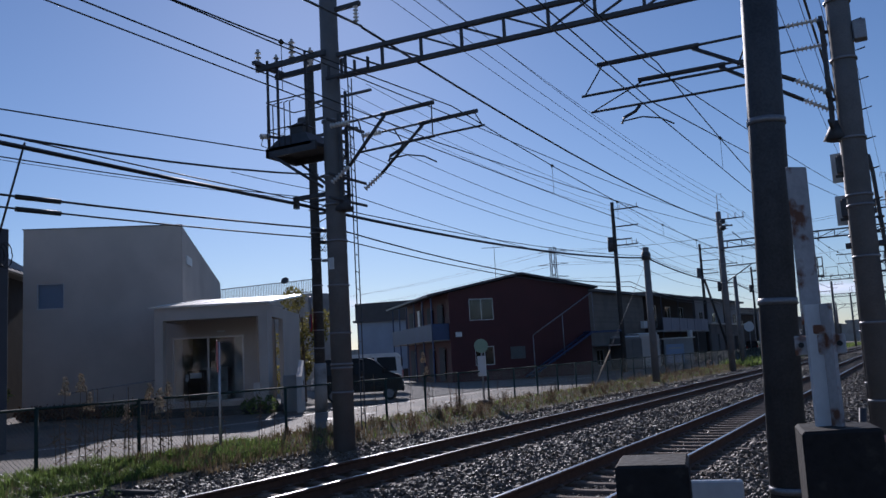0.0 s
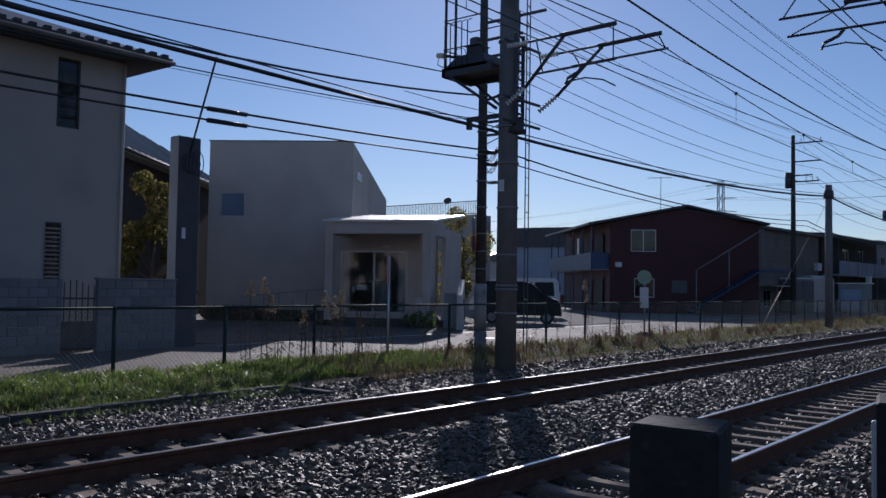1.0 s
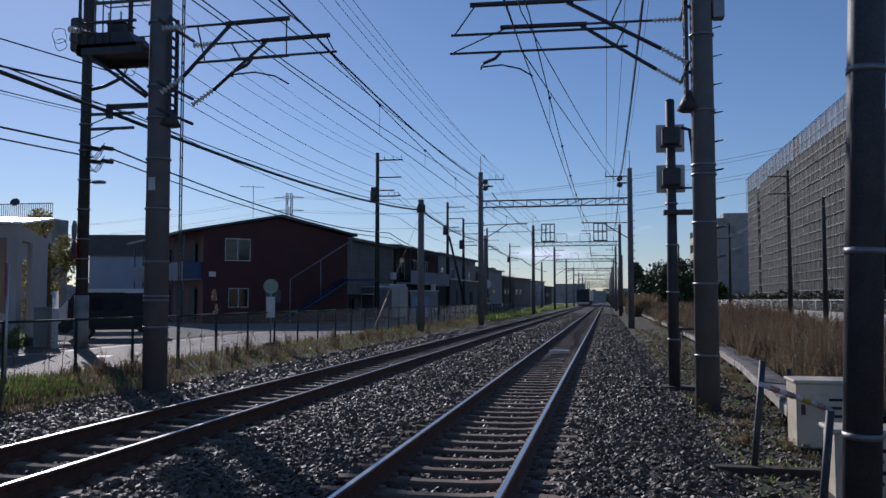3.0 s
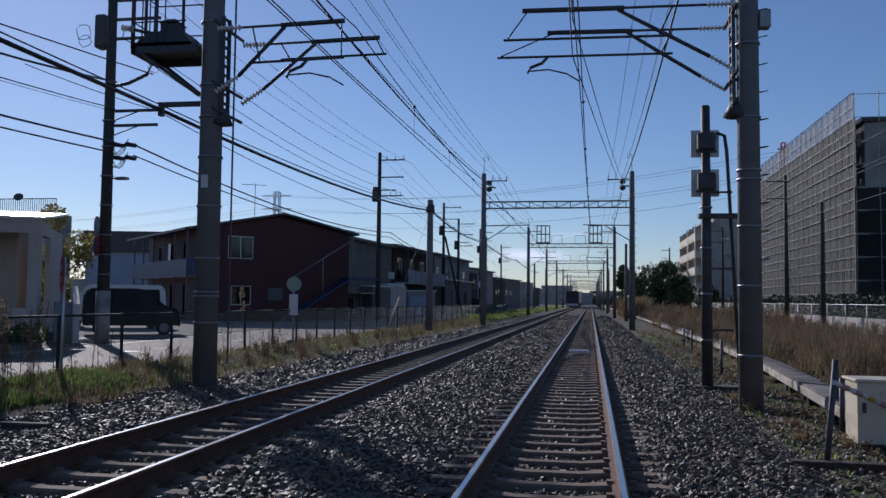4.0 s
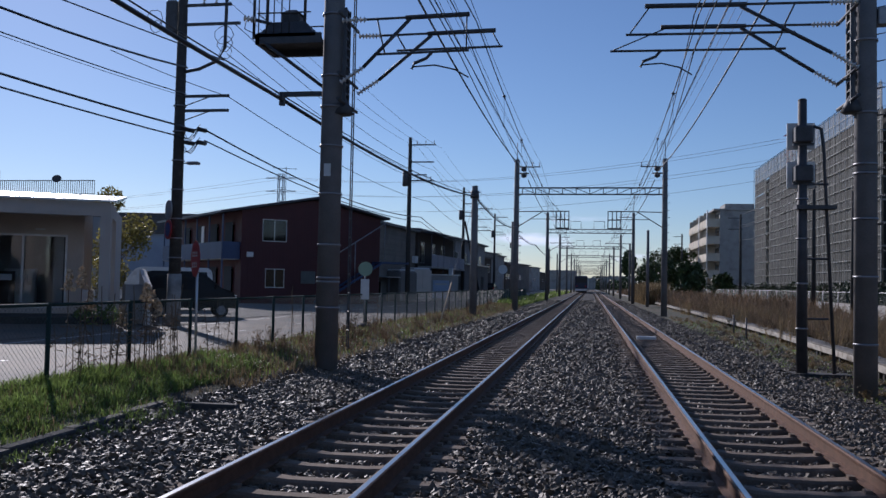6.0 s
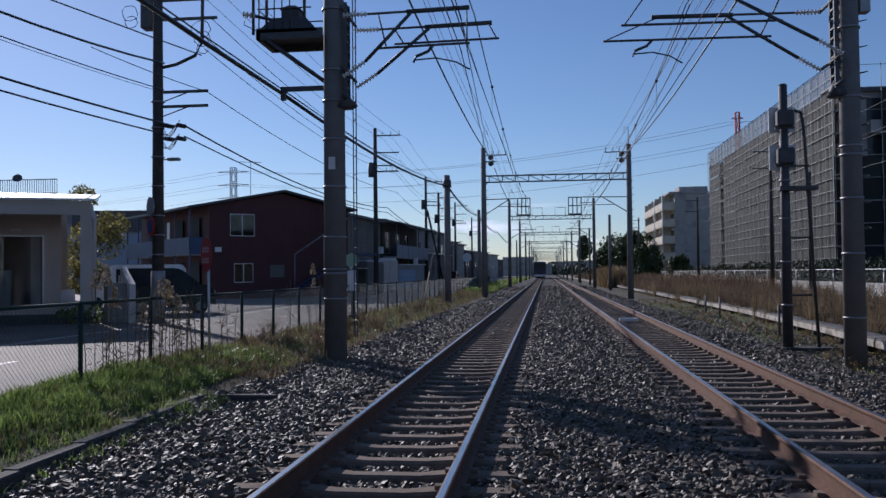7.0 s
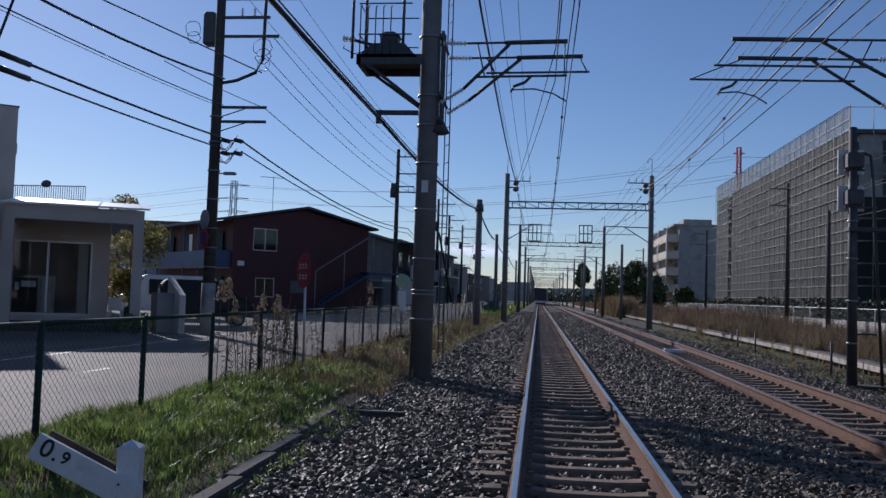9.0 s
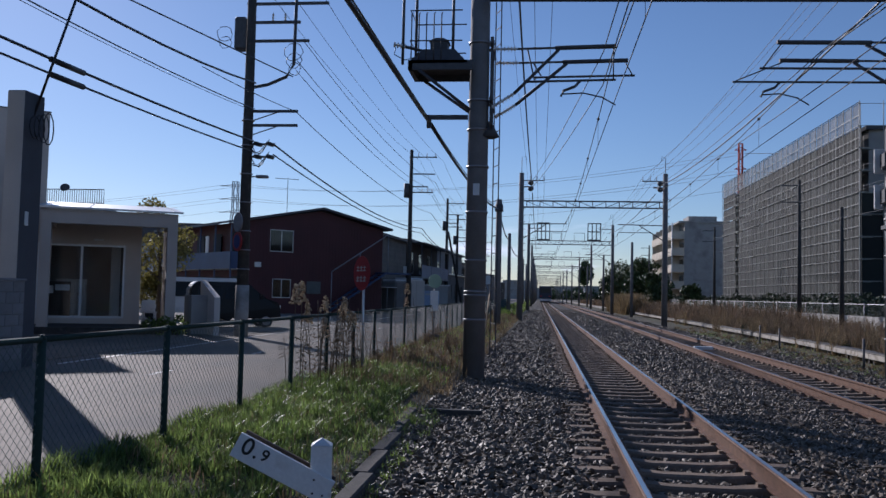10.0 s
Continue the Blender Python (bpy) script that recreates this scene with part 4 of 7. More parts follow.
for z in (4.22, 3.43):
    hd = part("signal_head", bx(BM(), SX - 0.27, SX + 0.27, SY + 0.1, SY + 0.16, z, z + 0.54, None, 0.01), M_WHITEPAINT, s, "pale square signal backboard")
    part("lamp_case", bx(BM(), SX - 0.17, SX + 0.17, SY - 0.22, SY + 0.1, z + 0.1, z + 0.44, None, 0.03), M_DARKSTEEL, hd)
    part("head_bracket", bx(BM(), SX - 0.2, SX + 0.2, SY - 0.12, SY - 0.08, z + 0.05, z + 0.1), M_DARKSTEEL, hd)
bm = BM()
path_tube(bm, [(SX + 0.2, SY, 4.68), (SX + 0.36, SY, 4.62), (SX + 0.4, SY, 4.3), (SX + 0.62, SY, -0.3)], 0.035, 8)
for z in (3.5, 3.05, 2.0, 0.8):
    tube(bm, (SX, SY, z), (SX + 0.5, SY, z), 0.022)
bx(bm, SX - 0.16, SX + 0.6, SY - 0.25, SY + 0.05, 2.98, 3.06)
part("maintenance_ladder", bm, M_DARKSTEEL, s)
bands(s, SX, SY, (0.6, 1.5, 2.4, 3.2), 0.118, 14)
part("foot", bx(BM(), SX - 0.6, SX + 0.9, SY - 0.2, SY + 0.25, -0.36, -0.28), M_DARKCONC, s)

# ---- road, lots and kerb ----
bm = BM()
bx(bm, -17.3, -11.45, -40, 400, -0.4, -0.1)
solid("road", bm, M_ASPHALT, "worn grey asphalt road beside the railway", "road", kind="structure")
solid("forecourt", bx(BM(), -40, -17.3, 12.6, 27.2, -0.4, -0.085), M_ASPHALT, "asphalt forecourt before the porch", "pavement", kind="structure")
solid("gravel_lot", bx(BM(), -60, -17.3, 27.2, 49, -0.4, -0.08), M_LOT, "gravel parking lot", "ground", kind="structure")
solid("lot_edge", bx(BM(), -60, -17.3, 49, 400, -0.4, -0.09), M_ASPHALT, "asphalt before the far houses", "pavement", kind="structure")
for i in range(6):
    y = 11.2 + 5.2 * i
    solid("lane_dash", bx(BM(), -14.33, -14.23, y, y + 0.9, -0.12, -0.096), M_PAINTLINE, "worn white dash on the road", "road marking", "dashes along the road", "structure")
solid("edge_line", bx(BM(), -16.75, -16.63, 12.5, 200, -0.12, -0.096), M_PAINTLINE, "worn white edge line", "road marking", kind="structure")
solid("manhole_cover", tube(BM(), (-14.4, 20.3, -0.11), (-14.4, 20.3, -0.092), 0.34, n=20), M_DARKSTEEL, "dark iron manhole cover in the road", "manhole", kind="structure")
kerb = thing("kerb", "low weathered concrete kerb between grass and ballast", "kerb", kind="structure")
for i in range(7):
    y = 1.2 + i * 1.02
    x = -9.05 - 0.055 * i
    part("kerb_stone", bx(BM(), x - 0.07, x + 0.07, y, y + 1.0, -0.35, -0.085, Matrix.Translation((0, 0, 0)), 0.015), M_DARKCONC, kerb)
part("kerb_stone", bx(BM(), -9.5, -8.5, 8.34, 8.46, -0.35, -0.11, None, 0.015), M_DARKCONC, kerb)

# ---- chain-link fence ----
FX, F0, FP = -11.05, 0.78, 1.925


def link_mesh(w, h, pitch, r):
    """Woven diamonds of one fence bay, in the plane x = 0."""
    n = int(round(w / pitch))
    m = int(round(h / pitch))
    segs = []
    for i in range(n):
        for j in range(m):
            y0, y1, z0, z1 = i * w / n, (i + 1) * w / n, j * h / m, (j + 1) * h / m
            ym, zm = (y0 + y1) / 2, (z0 + z1) / 2
            segs += [((y0, zm), (ym, z1)), ((ym, z1), (y1, zm)), ((y0, zm), (ym, z0)), ((ym, z0), (y1, zm))]
    v, f = [], []
    for a, b in segs:
        d = np.array(b) - np.array(a)
        d = d / np.linalg.norm(d)
        nrm = np.array([-d[1], d[0]]) * r
        k = len(v)
        for p in (a, b):
            v += [(0.0, p[0] + nrm[0], p[1] + nrm[1]), (r, p[0], p[1]), (0.0, p[0] - nrm[0], p[1] - nrm[1]), (-r, p[0], p[1])]
        f += [(k, k + 1, k + 5, k + 4), (k + 1, k + 2, k + 6, k + 5), (k + 2, k + 3, k + 7, k + 6), (k + 3, k, k + 4, k + 7)]
    return raw_mesh("wire_mesh", np.array(v), np.array(f), M_MESH)


LINK_A, LINK_B = link_mesh(FP, 0.9, 0.075, 0.0021), link_mesh(FP, 0.9, 0.11, 0.003)
POST = mesh_of("post", tube(tube(BM(), (0, 0, -0.3), (0, 0, 1.0), 0.03, n=10), (0, 0, 1.0), (0, 0, 1.03), 0.034, 0.02, 10), M_GREEN)
RAILBAR = mesh_of("top_rail", tube(BM(), (0, 0, 1.0), (0, FP, 1.0), 0.021, n=8), M_GREEN)
fence = thing("chain_link_fence", "low green chain-link fence between railway and road", "fence")
for i in range(46):
    y = F0 + FP * i
    part("post", POST, None, fence).location = (FX, y, 0)
    part("top_rail", RAILBAR, None, fence).location = (FX, y, 0)
    part("wire_mesh", LINK_A if i < 14 else LINK_B, None, fence).location = (FX, y, 0.08)


# ---- grass and weeds ----
def blades(name, n, xr, yr, hr, mat, seed, label, width=0.006, power=1.0, lean=0.35, clump=0.0, near_fence=False):
    """Thin bent blades scattered over a strip, as one mesh."""
    rng = np.random.default_rng(seed)
    x = rng.uniform(*xr, n)
    y = yr[0] + (yr[1] - yr[0]) * rng.uniform(0, 1, n) ** power
    if clump:
        c = np.array([noise.noise(Vector((a * 2.1, b * 1.7, seed))) * 0.6 + noise.noise(Vector((a * 6.3, b * 5.1, seed + 3))) * 0.6 for a, b in zip(x, y)])
        k = c > rng.uniform(-0.45, 0.35, n) - (1 - clump) * 0.4
        x, y, c = x[k], y[k], c[k]
        n = len(x)
        hs = rng.uniform(*hr, n) * (0.55 + 1.1 * np.clip(c + 0.25, 0, 1))
        if near_fence:
            hs = hs * np.interp(x, [-11.3, -10.6, -9.4], [0.95, 1.0, 0.7])
    else:
        hs = rng.uniform(*hr, n)
    z = np.array([height(a) for a in x]) - 0.02
    ang, le = rng.uniform(0, 6.283, n), rng.uniform(0.05, lean, n) * hs * 1.4
    dx, dy = np.cos(ang) * le, np.sin(ang) * le
    wx, wy = -np.sin(ang) * width, np.cos(ang) * width
    o = np.stack([x, y, z], 1)
    mid = o + np.stack([dx * 0.35, dy * 0.35, hs * 0.6], 1)
    tip = o + np.stack([dx, dy, hs * 0.95], 1)
    w = np.stack([wx, wy, np.zeros(n)], 1)
    v = np.stack([o - w, o + w, mid - w * 0.8, mid + w * 0.8, tip], 1).reshape(-1, 3)
    b = np.arange(n)[:, None] * 5
    f = np.concatenate([b + np.array([[0, 1, 3]]), b + np.array([[0, 3, 2]]), b + np.array([[2, 3, 4]])])
    return tagged(new(name, raw_mesh(name, v, f, mat)), label, "grass", kind="stuff")


blades("grass", 66000, (-11.35, -9.6), (0.5, 13), (0.05, 0.19), M_GRASS, 11, "lush green grass along the fence", 0.0055, 1.2, 0.7, 0.6, True)
blades("grass", 9000, (-9.75, -8.98), (0.5, 8.4), (0.03, 0.14), M_GRASS, 28, "grass tufts growing over the kerb", 0.005, 1.0, 0.9, 0.75)
blades("dry_grass", 5000, (-11.3, -9.3), (0.5, 15), (0.05, 0.18), M_DRY, 20, "dry straw among the grass by the fence", 0.005, 1.0, 0.7, 0.3)
blades("grass", 7500, (-11.3, -9.3), (11, 60), (0.05, 0.16), M_GRASS, 12, "patchy green grass along the fence", 0.009, 1.5, 0.6, 0.5)
blades("dry_grass", 17000, (-11.3, -9.1), (10, 60), (0.06, 0.24), M_DRY, 13, "dry straw grass along the fence", 0.007, 1.4, 0.5, 0.4)
blades("grass", 14000, (-11.3, -9.3), (60, 220), (0.15, 0.5), M_GRASS, 14, "far grass along the fence", 0.03, 1.3, 0.5, 0.4)
blades("grass", 9000, (-0.2, 1.6), (6, 45), (0.03, 0.09), M_GRASS, 15, "sparse low grass by the cable trough", 0.008, 1.3, 0.6, 0.3)
def weed_clumps(name, clumps, per, xr, yr, hr, mat, seed, label, width=0.009, power=1.3, spread=0.35):
    """Bushy clumps of stems that fan out from their foot, with small seed tufts along the tops, as one mesh."""
    rng = np.random.default_rng(seed)
    cx = rng.uniform(*xr, clumps)
    cy = yr[0] + (yr[1] - yr[0]) * rng.uniform(0, 1, clumps) ** power
    ch = rng.uniform(*hr, clumps) * rng.uniform(0.6, 1.2, clumps)
    n = clumps * per
    x, y, h = np.repeat(cx, per), np.repeat(cy, per), np.repeat(ch, per) * rng.uniform(0.45, 1.1, n)
    ang, le = rng.uniform(0, 6.283, n), np.abs(rng.normal(0, spread, n)) * h
    o = np.stack([x + np.cos(ang) * le * 0.25, y + np.sin(ang) * le * 0.25, np.array([height(a) for a in x]) - 0.02], 1)
    mid = o + np.stack([np.cos(ang) * le * 0.4, np.sin(ang) * le * 0.4, h * 0.6], 1)
    tip = o + np.stack([np.cos(ang) * le, np.sin(ang) * le, h], 1)
    a2 = rng.uniform(0, 6.283, n)
    w = np.stack([np.cos(a2) * width, np.sin(a2) * width, np.zeros(n)], 1)
    v = np.stack([o - w, o + w, mid - w * 0.7, mid + w * 0.7, tip], 1).reshape(-1, 3)
    b = np.arange(n)[:, None] * 5
    f = np.concatenate([b + np.array([[0, 1, 3]]), b + np.array([[0, 3, 2]]), b + np.array([[2, 3, 4]])])
    k = 3 * n
    src = rng.integers(0, n, k)
    t = rng.uniform(0.35, 1.0, (k, 1))
    c = o[src] * (1 - t) + tip[src] * t + rng.normal(0, 0.03, (k, 3))
    d1, d2 = rng.normal(0, 1, (k, 3)), rng.normal(0, 1, (k, 3))
    sz = rng.uniform(0.012, 0.034, (k, 1))
    d1, d2 = d1 / np.linalg.norm(d1, axis=1, keepdims=True) * sz, d2 / np.linalg.norm(d2, axis=1, keepdims=True) * sz
    v2 = np.stack([c + d1, c + d2, c - d1], 1).reshape(-1, 3)
    f2 = np.arange(k * 3).reshape(k, 3) + len(v)
    return tagged(new(name, raw_mesh(name, np.concatenate([v, v2]), np.concatenate([f, f2]), mat)), label, "weeds", kind="stuff")


weed_clumps("dead_weeds", 620, 46, (1.9, 11.6), (12, 80), (0.4, 1.25), M_BROWN, 16, "bushy dead brown weeds beyond the cable trough")
weed_clumps("dead_weeds", 170, 40, (1.6, 6.0), (12, 60), (0.5, 1.1), M_DRY, 46, "pale straw-coloured weeds among the brown ones")
weed_clumps("green_weeds", 150, 40, (1.6, 11.0), (12, 70), (0.25, 0.6), M_HEDGE, 47, "low dark green growth among the weeds")
weed_clumps("verge_weeds", 110, 26, (-0.1, 1.5), (9, 50), (0.08, 0.24), M_DRY, 48, "low dry weeds on the shoulder by the trough", 0.006, 1.2, 0.8)
weed_clumps("verge_weeds", 90, 26, (-11.2, -9.3), (14, 60), (0.15, 0.5), M_BROWN, 49, "dead brown weeds along the road fence", 0.006, 1.3, 0.4)
blades("weed_stems", 1200, (2.4, 11.0), (12, 75), (0.5, 1.35), M_BROWN, 26, "sparse tall dead weed stems", 0.008, 1.3, 0.5, 0.7)
blades("grass", 6000, (1.6, 11.0), (10, 60), (0.05, 0.2), M_GRASS, 27, "green growth low among the dead weeds", 0.01, 1.3, 0.8, 0.9)
blades("dead_weeds", 24000, (2.0, 11.5), (60, 220), (0.6, 1.5), M_BROWN, 17, "dead brown weeds far along the line", 0.035, 1.3, 0.5, 0.4)
blades("dry_grass", 12000, (1.5, 11.5), (10, 70), (0.05, 0.25), M_DRY, 18, "pale dry grass among the weeds", 0.012, 1.3, 0.5, 0.5)
blades("pampas_grass", 5000, (0.9, 3.2), (88, 112), (1.2, 2.6), M_DRY, 19, "clump of tall golden dry grass", 0.03, 1.0, 0.4)


def seed_weed(x, y, h, seed, heads=True):
    """A dead goldenrod stalk with a fluffy head."""
    rng = random.Random(seed)
    w = thing("dead_goldenrod", "dead goldenrod stalk with pale fluffy seed head by the fence", "weed", Matrix.Translation((x, y, height(x))), "weeds along the fence")
    bm = BM()
    top = (rng.uniform(-0.12, 0.12), rng.uniform(-0.1, 0.1), h)
    path_tube(bm, [(0, 0, -0.05), (top[0] * 0.3, top[1] * 0.3, h * 0.5), top], 0.006, 5)
    for k in range(9):
        t = rng.uniform(0.2, 0.85)
        a = rng.uniform(0, 6.28)
        p = Vector((top[0] * t * 0.8, top[1] * t * 0.8, h * t))
        q = p + Vector((math.cos(a) * 0.09, math.sin(a) * 0.09, rng.uniform(-0.08, 0.04)))
        tube(bm, p, q, 0.003, 0.008, 4)
    part("stalk", bm, M_BROWN, w)
    if heads:
        bm = BM()
        for k in range(46):
            a, t = rng.uniform(0, 6.28), rng.uniform(0, 1)
            r = 0.1 * (1 - t * 0.7) * rng.uniform(0.3, 1)
            c = Vector((top[0] + math.cos(a) * r, top[1] + math.sin(a) * r, h - 0.12 + 0.28 * t))
            lathe(bm, [(0.003, -0.03), (0.02, 0), (0.003, 0.03)], 4, Matrix.Translation(c) @ Matrix.Rotation(rng.uniform(0, 2), 4, (math.cos(a), math.sin(a), 0)))
        part("seed_head", bm, M_FLUFF, w)
    return w


rw_ = random.Random(5)
for k in range(34):
    y = rw_.choice((rw_.uniform(8.8, 12.5), rw_.uniform(8.8, 12.5), rw_.uniform(18.5, 24), rw_.uniform(13, 40)))
    x = rw_.uniform(-11.35, -10.5)
    seed_weed(x, y, rw_.uniform(0.55, 1.25), 100 + k, False)
for k, (x, y, h) in enumerate(((-11.2, 9.1, 1.25), (-11.15, 9.3, 1.3), (-10.9, 10.4, 1.1), (-10.75, 10.6, 1.0), (-11.3, 20.6, 1.5), (-11.35, 20.8, 1.15), (-11.3, 11.3, 1.15))):
    seed_weed(x, y, h, 300 + k)


for k in range(20):
    seed_weed(rw_.uniform(-11.3, -10.6), rw_.uniform(8.6, 11.8), rw_.uniform(0.7, 1.25), 400 + k, k % 9 == 0)

# ---- things by the near crossing ----
def guard_post(x, y, rz, h, w=0.072):
    p = thing("guard_post", "dark tarred timber post with worn top", "post", pose(x, y, -0.02, 0, 0, rz), "posts at the crossing")
    bm = BM()
    bx(bm, -w, w, -w, w, -0.3, h, None, 0.006)
    for v in bm.verts:
        if v.co.z > 1.0:
            v.co.z += noise.noise(v.co * 9 + Vector((x * 7, 0, 0))) * 0.012
    part("shaft", bm, M_OLDWOOD, p)
    return p


guard_post(-0.259, 1.289, 12, 1.18, 0.072)
guard_post(0.006, 1.806, 12, 1.197)
guard_post(0.356, 1.89, 12, 1.25)
bd = solid("guard_board", bx(BM(), -0.132, 0.132, -0.012, 0.012, -0.2, 1.1, None, 0.004), M_WHITEPAINT, "white-painted board standing behind the posts", "board")
bd.matrix_basis = pose(0.008, 2.03, 0, 0, 0, 14)
NX, NY = -0.11, 5.0
n_ = thing("signal_pole", "slim dark steel pole with pale reflective bands", "pole")
bm = pole_bm(0, 0, 5.6, 0.1, 0.096, n=18)
lean = Matrix.Translation((NX - 0.08, NY, 0)) @ Matrix.Rotation(radians(2.1), 4, "Y")
bmesh.ops.transform(bm, matrix=lean, verts=bm.verts)
part("pole", bm, M_DARKSTEEL, n_)
for z in (0.62, 1.62, 2.62):
    part("reflective_band", tube(BM(), lean @ Vector((0, 0, z - 0.018)), lean @ Vector((0, 0, z + 0.018)), 0.104, n=18), M_STEEL, n_)
b_ = thing("crossing_sign", "rust-streaked white sign board clamped to an angle-iron post", "sign", pose(0.34, 1.91, 0.025, 0, 0, 42))
part("sign_board", bx(BM(), -0.024, 0.024, 0.014, 0.019, 1.41, 1.74, None, 0.001), M_RUSTY, b_, "tall narrow grey-white board streaked with rust")
ai = part("angle_iron", bx(BM(), -0.028, 0.004, -0.004, 0.004, 1.17, 1.45), M_WHITEPAINT, b_, "white angle-iron post")
part("rusted_leg", bx(BM(), 0.004, 0.012, -0.034, 0.004, 1.17, 1.45), M_RUSTY, ai, "rusted flange of the angle iron")
part("foot_plate", bx(BM(), -0.02, 0.005, -0.02, -0.004, 1.2, 1.204), M_WHITEPAINT, ai)
cl = part("clamp_plate", bx(BM(), -0.048, 0.048, -0.008, -0.004, 1.348, 1.388, pose(0, 0, 0, 0, 0, -34), 0.002), M_RUSTY, b_, "rusty white clamp plate with two bolts")
mcl = pose(0, 0, 0, 0, 0, -34)
for x in (-0.036, 0.036):
    part("bolt", tube(BM(), mcl @ Vector((x, -0.008, 1.369)), mcl @ Vector((x, -0.014, 1.369)), 0.006, n=6), M_BLACK, cl)
part("upper_bracket", bx(BM(), -0.022, 0.022, -0.012, 0.012, 1.39, 1.408, mcl, 0.002), M_RUSTY, b_)

# gradient post with its tilted arm
kp = thing("gradient_post", "white wooden gradient post with a tilted arm", "railway sign", pose(-9.01, 2.15, 0.1, 0, 0, 12) @ Matrix.Scale(0.92, 4))
bm = BM()
bx(bm, -0.064, 0.064, -0.055, 0.055, -0.5, 0.43, None, 0.004)
bmesh.ops.create_cone(bm, cap_ends=True, segments=4, radius1=0.085, radius2=0.0, depth=0.04, matrix=Matrix.Translation((0, 0, 0.45)) @ Matrix.Rotation(math.pi / 4, 4, "Z"))
part("post", bm, M_WHITEPAINT, kp)
am = Matrix.Translation((0, -0.07, 0.178)) @ Matrix.Rotation(radians(27.5), 4, "Y")
arm = part("arm", bx(BM(), -0.575, 0.06, -0.015, 0.015, -0.076, 0.076, am, 0.004), M_WHITEPAINT, kp)
part("arm", bx(BM(), -0.56, 0.06, 0.125, 0.155, -0.076, 0.076, am, 0.004), M_DARKWOOD, kp, "dark back arm")
for x, z in ((-0.06, 0.03), (0.03, -0.03), (-0.03, -0.045)):
    part("bolt", tube(BM(), am @ Vector((x, -0.015, z)), am @ Vector((x, -0.021, z)), 0.007, n=6), M_BLACK, arm)
for txt, x, size in (("0", -0.5, 0.145), (".", -0.44, 0.13), ("9", -0.385, 0.1)):
    cu = bpy.data.curves.new("numeral", "FONT")
    cu.offset = 0.0015
    cu.body, cu.size, cu.extrude, cu.align_x, cu.align_y = txt, size, 0.001, "CENTER", "CENTER"
    tmp = bpy.data.objects.new("numeral", cu)
    me = bpy.data.meshes.new_from_object(tmp)
    me.materials.append(M_BLACK)
    me.transform(am @ Matrix.Translation((x, -0.018, 0.016)) @ Matrix.Rotation(math.pi / 2, 4, "X"))
    part("numeral", me, None, arm, "black painted numeral")

# red oval sign at the fence
ss = thing("warning_sign", "red round warning sign with white lettering on a leaning pale pole", "sign", pose(-10.86, 12.13, 0, 0, 0, -50))
part("pole", tube(BM(), (0.06, 0, -0.2), (0, 0, 1.95), 0.022, n=8), M_FRAME, ss)
fr = part("sign_plate", tube(BM(), (0, -0.03, 1.69), (0, -0.034, 1.69), 0.3, n=28), M_REDSIGN, ss)
for r0, c0 in ((1.78, 3), (1.6, 3)):
    for c in range(c0):
        x = -0.17 + 0.12 * c
        bm = BM()
        bx(bm, x, x + 0.09, -0.046, -0.043, r0 - 0.055, r0 - 0.035)
        bx(bm, x, x + 0.09, -0.046, -0.043, r0 + 0.0, r0 + 0.018)
        bx(bm, x + 0.035, x + 0.055, -0.0465, -0.0435, r0 - 0.055, r0 + 0.04)
        part("lettering_bar", bm, M_CURTAIN, fr)
gs = thing("round_marker_sign", "round faded green sign over a white plate on a thin post", "sign", pose(-10.98, 23.4, 0, 0, 0, 20))
part("post", tube(BM(), (0, 0, -0.1), (0, 0, 1.9), 0.025, n=8), M_STEEL, gs)
part("disc", tube(BM(), (0, -0.03, 1.75), (0, -0.05, 1.75), 0.21, n=26), M_GREENSIGN, gs)
part("plate", bx(BM(), -0.13, 0.12, -0.05, -0.03, 0.85, 1.45, None, 0.01), M_WHITEPAINT, gs)
part("sandbag", lathe(BM(), [(0.2, -0.08), (0.28, 0.0), (0.22, 0.1), (0.05, 0.16)], 10), M_DARKCONC, gs)

# ---- right side: trough, cabinets, stakes ----
tr = thing("cable_trough", "long raised concrete cable trough beside the track", "cable trough", kind="structure")
TXY = [(7.0, 0.5), (9.0, 0.58), (14.0, 0.95), (20.0, 1.35), (30.0, 1.72), (60.0, 1.9), (140.0, 2.0)]
tx = lambda y: float(np.interp(y, [p[0] for p in TXY], [p[1] for p in TXY]))
for i in range(60):
    y = 11.0 + 2.0 * i
    ym = y + 1
    mt = pose(tx(ym), ym, 0, 0, 0, -math.degrees(math.atan((tx(y + 2) - tx(y)) / 2)))
    # sunlit side and duller top are put into two colours; lids also dirty
    part("trough_unit", bx(BM(), 0.0, 0.46, -0.995, 0.995, -0.2, -0.06, mt, 0.008), M_TROUGH, tr)
    part("trough_lid", bx(BM(), 0.015, 0.45, -0.985, 0.985, -0.06, -0.02, mt, 0.008), M_LID, tr)
    if i < 30:
        for d in (-0.9, 0.7):
            part("leg", bx(BM(), 0.06, 0.26, d, d + 0.12, -0.42, -0.2, mt), M_DARKCONC, tr)
solid("far_trough", bx(BM(), 2.0, 2.34, 131, 600, -0.35, -0.02), M_CONC, "far run of the concrete cable trough", "cable trough", kind="structure")
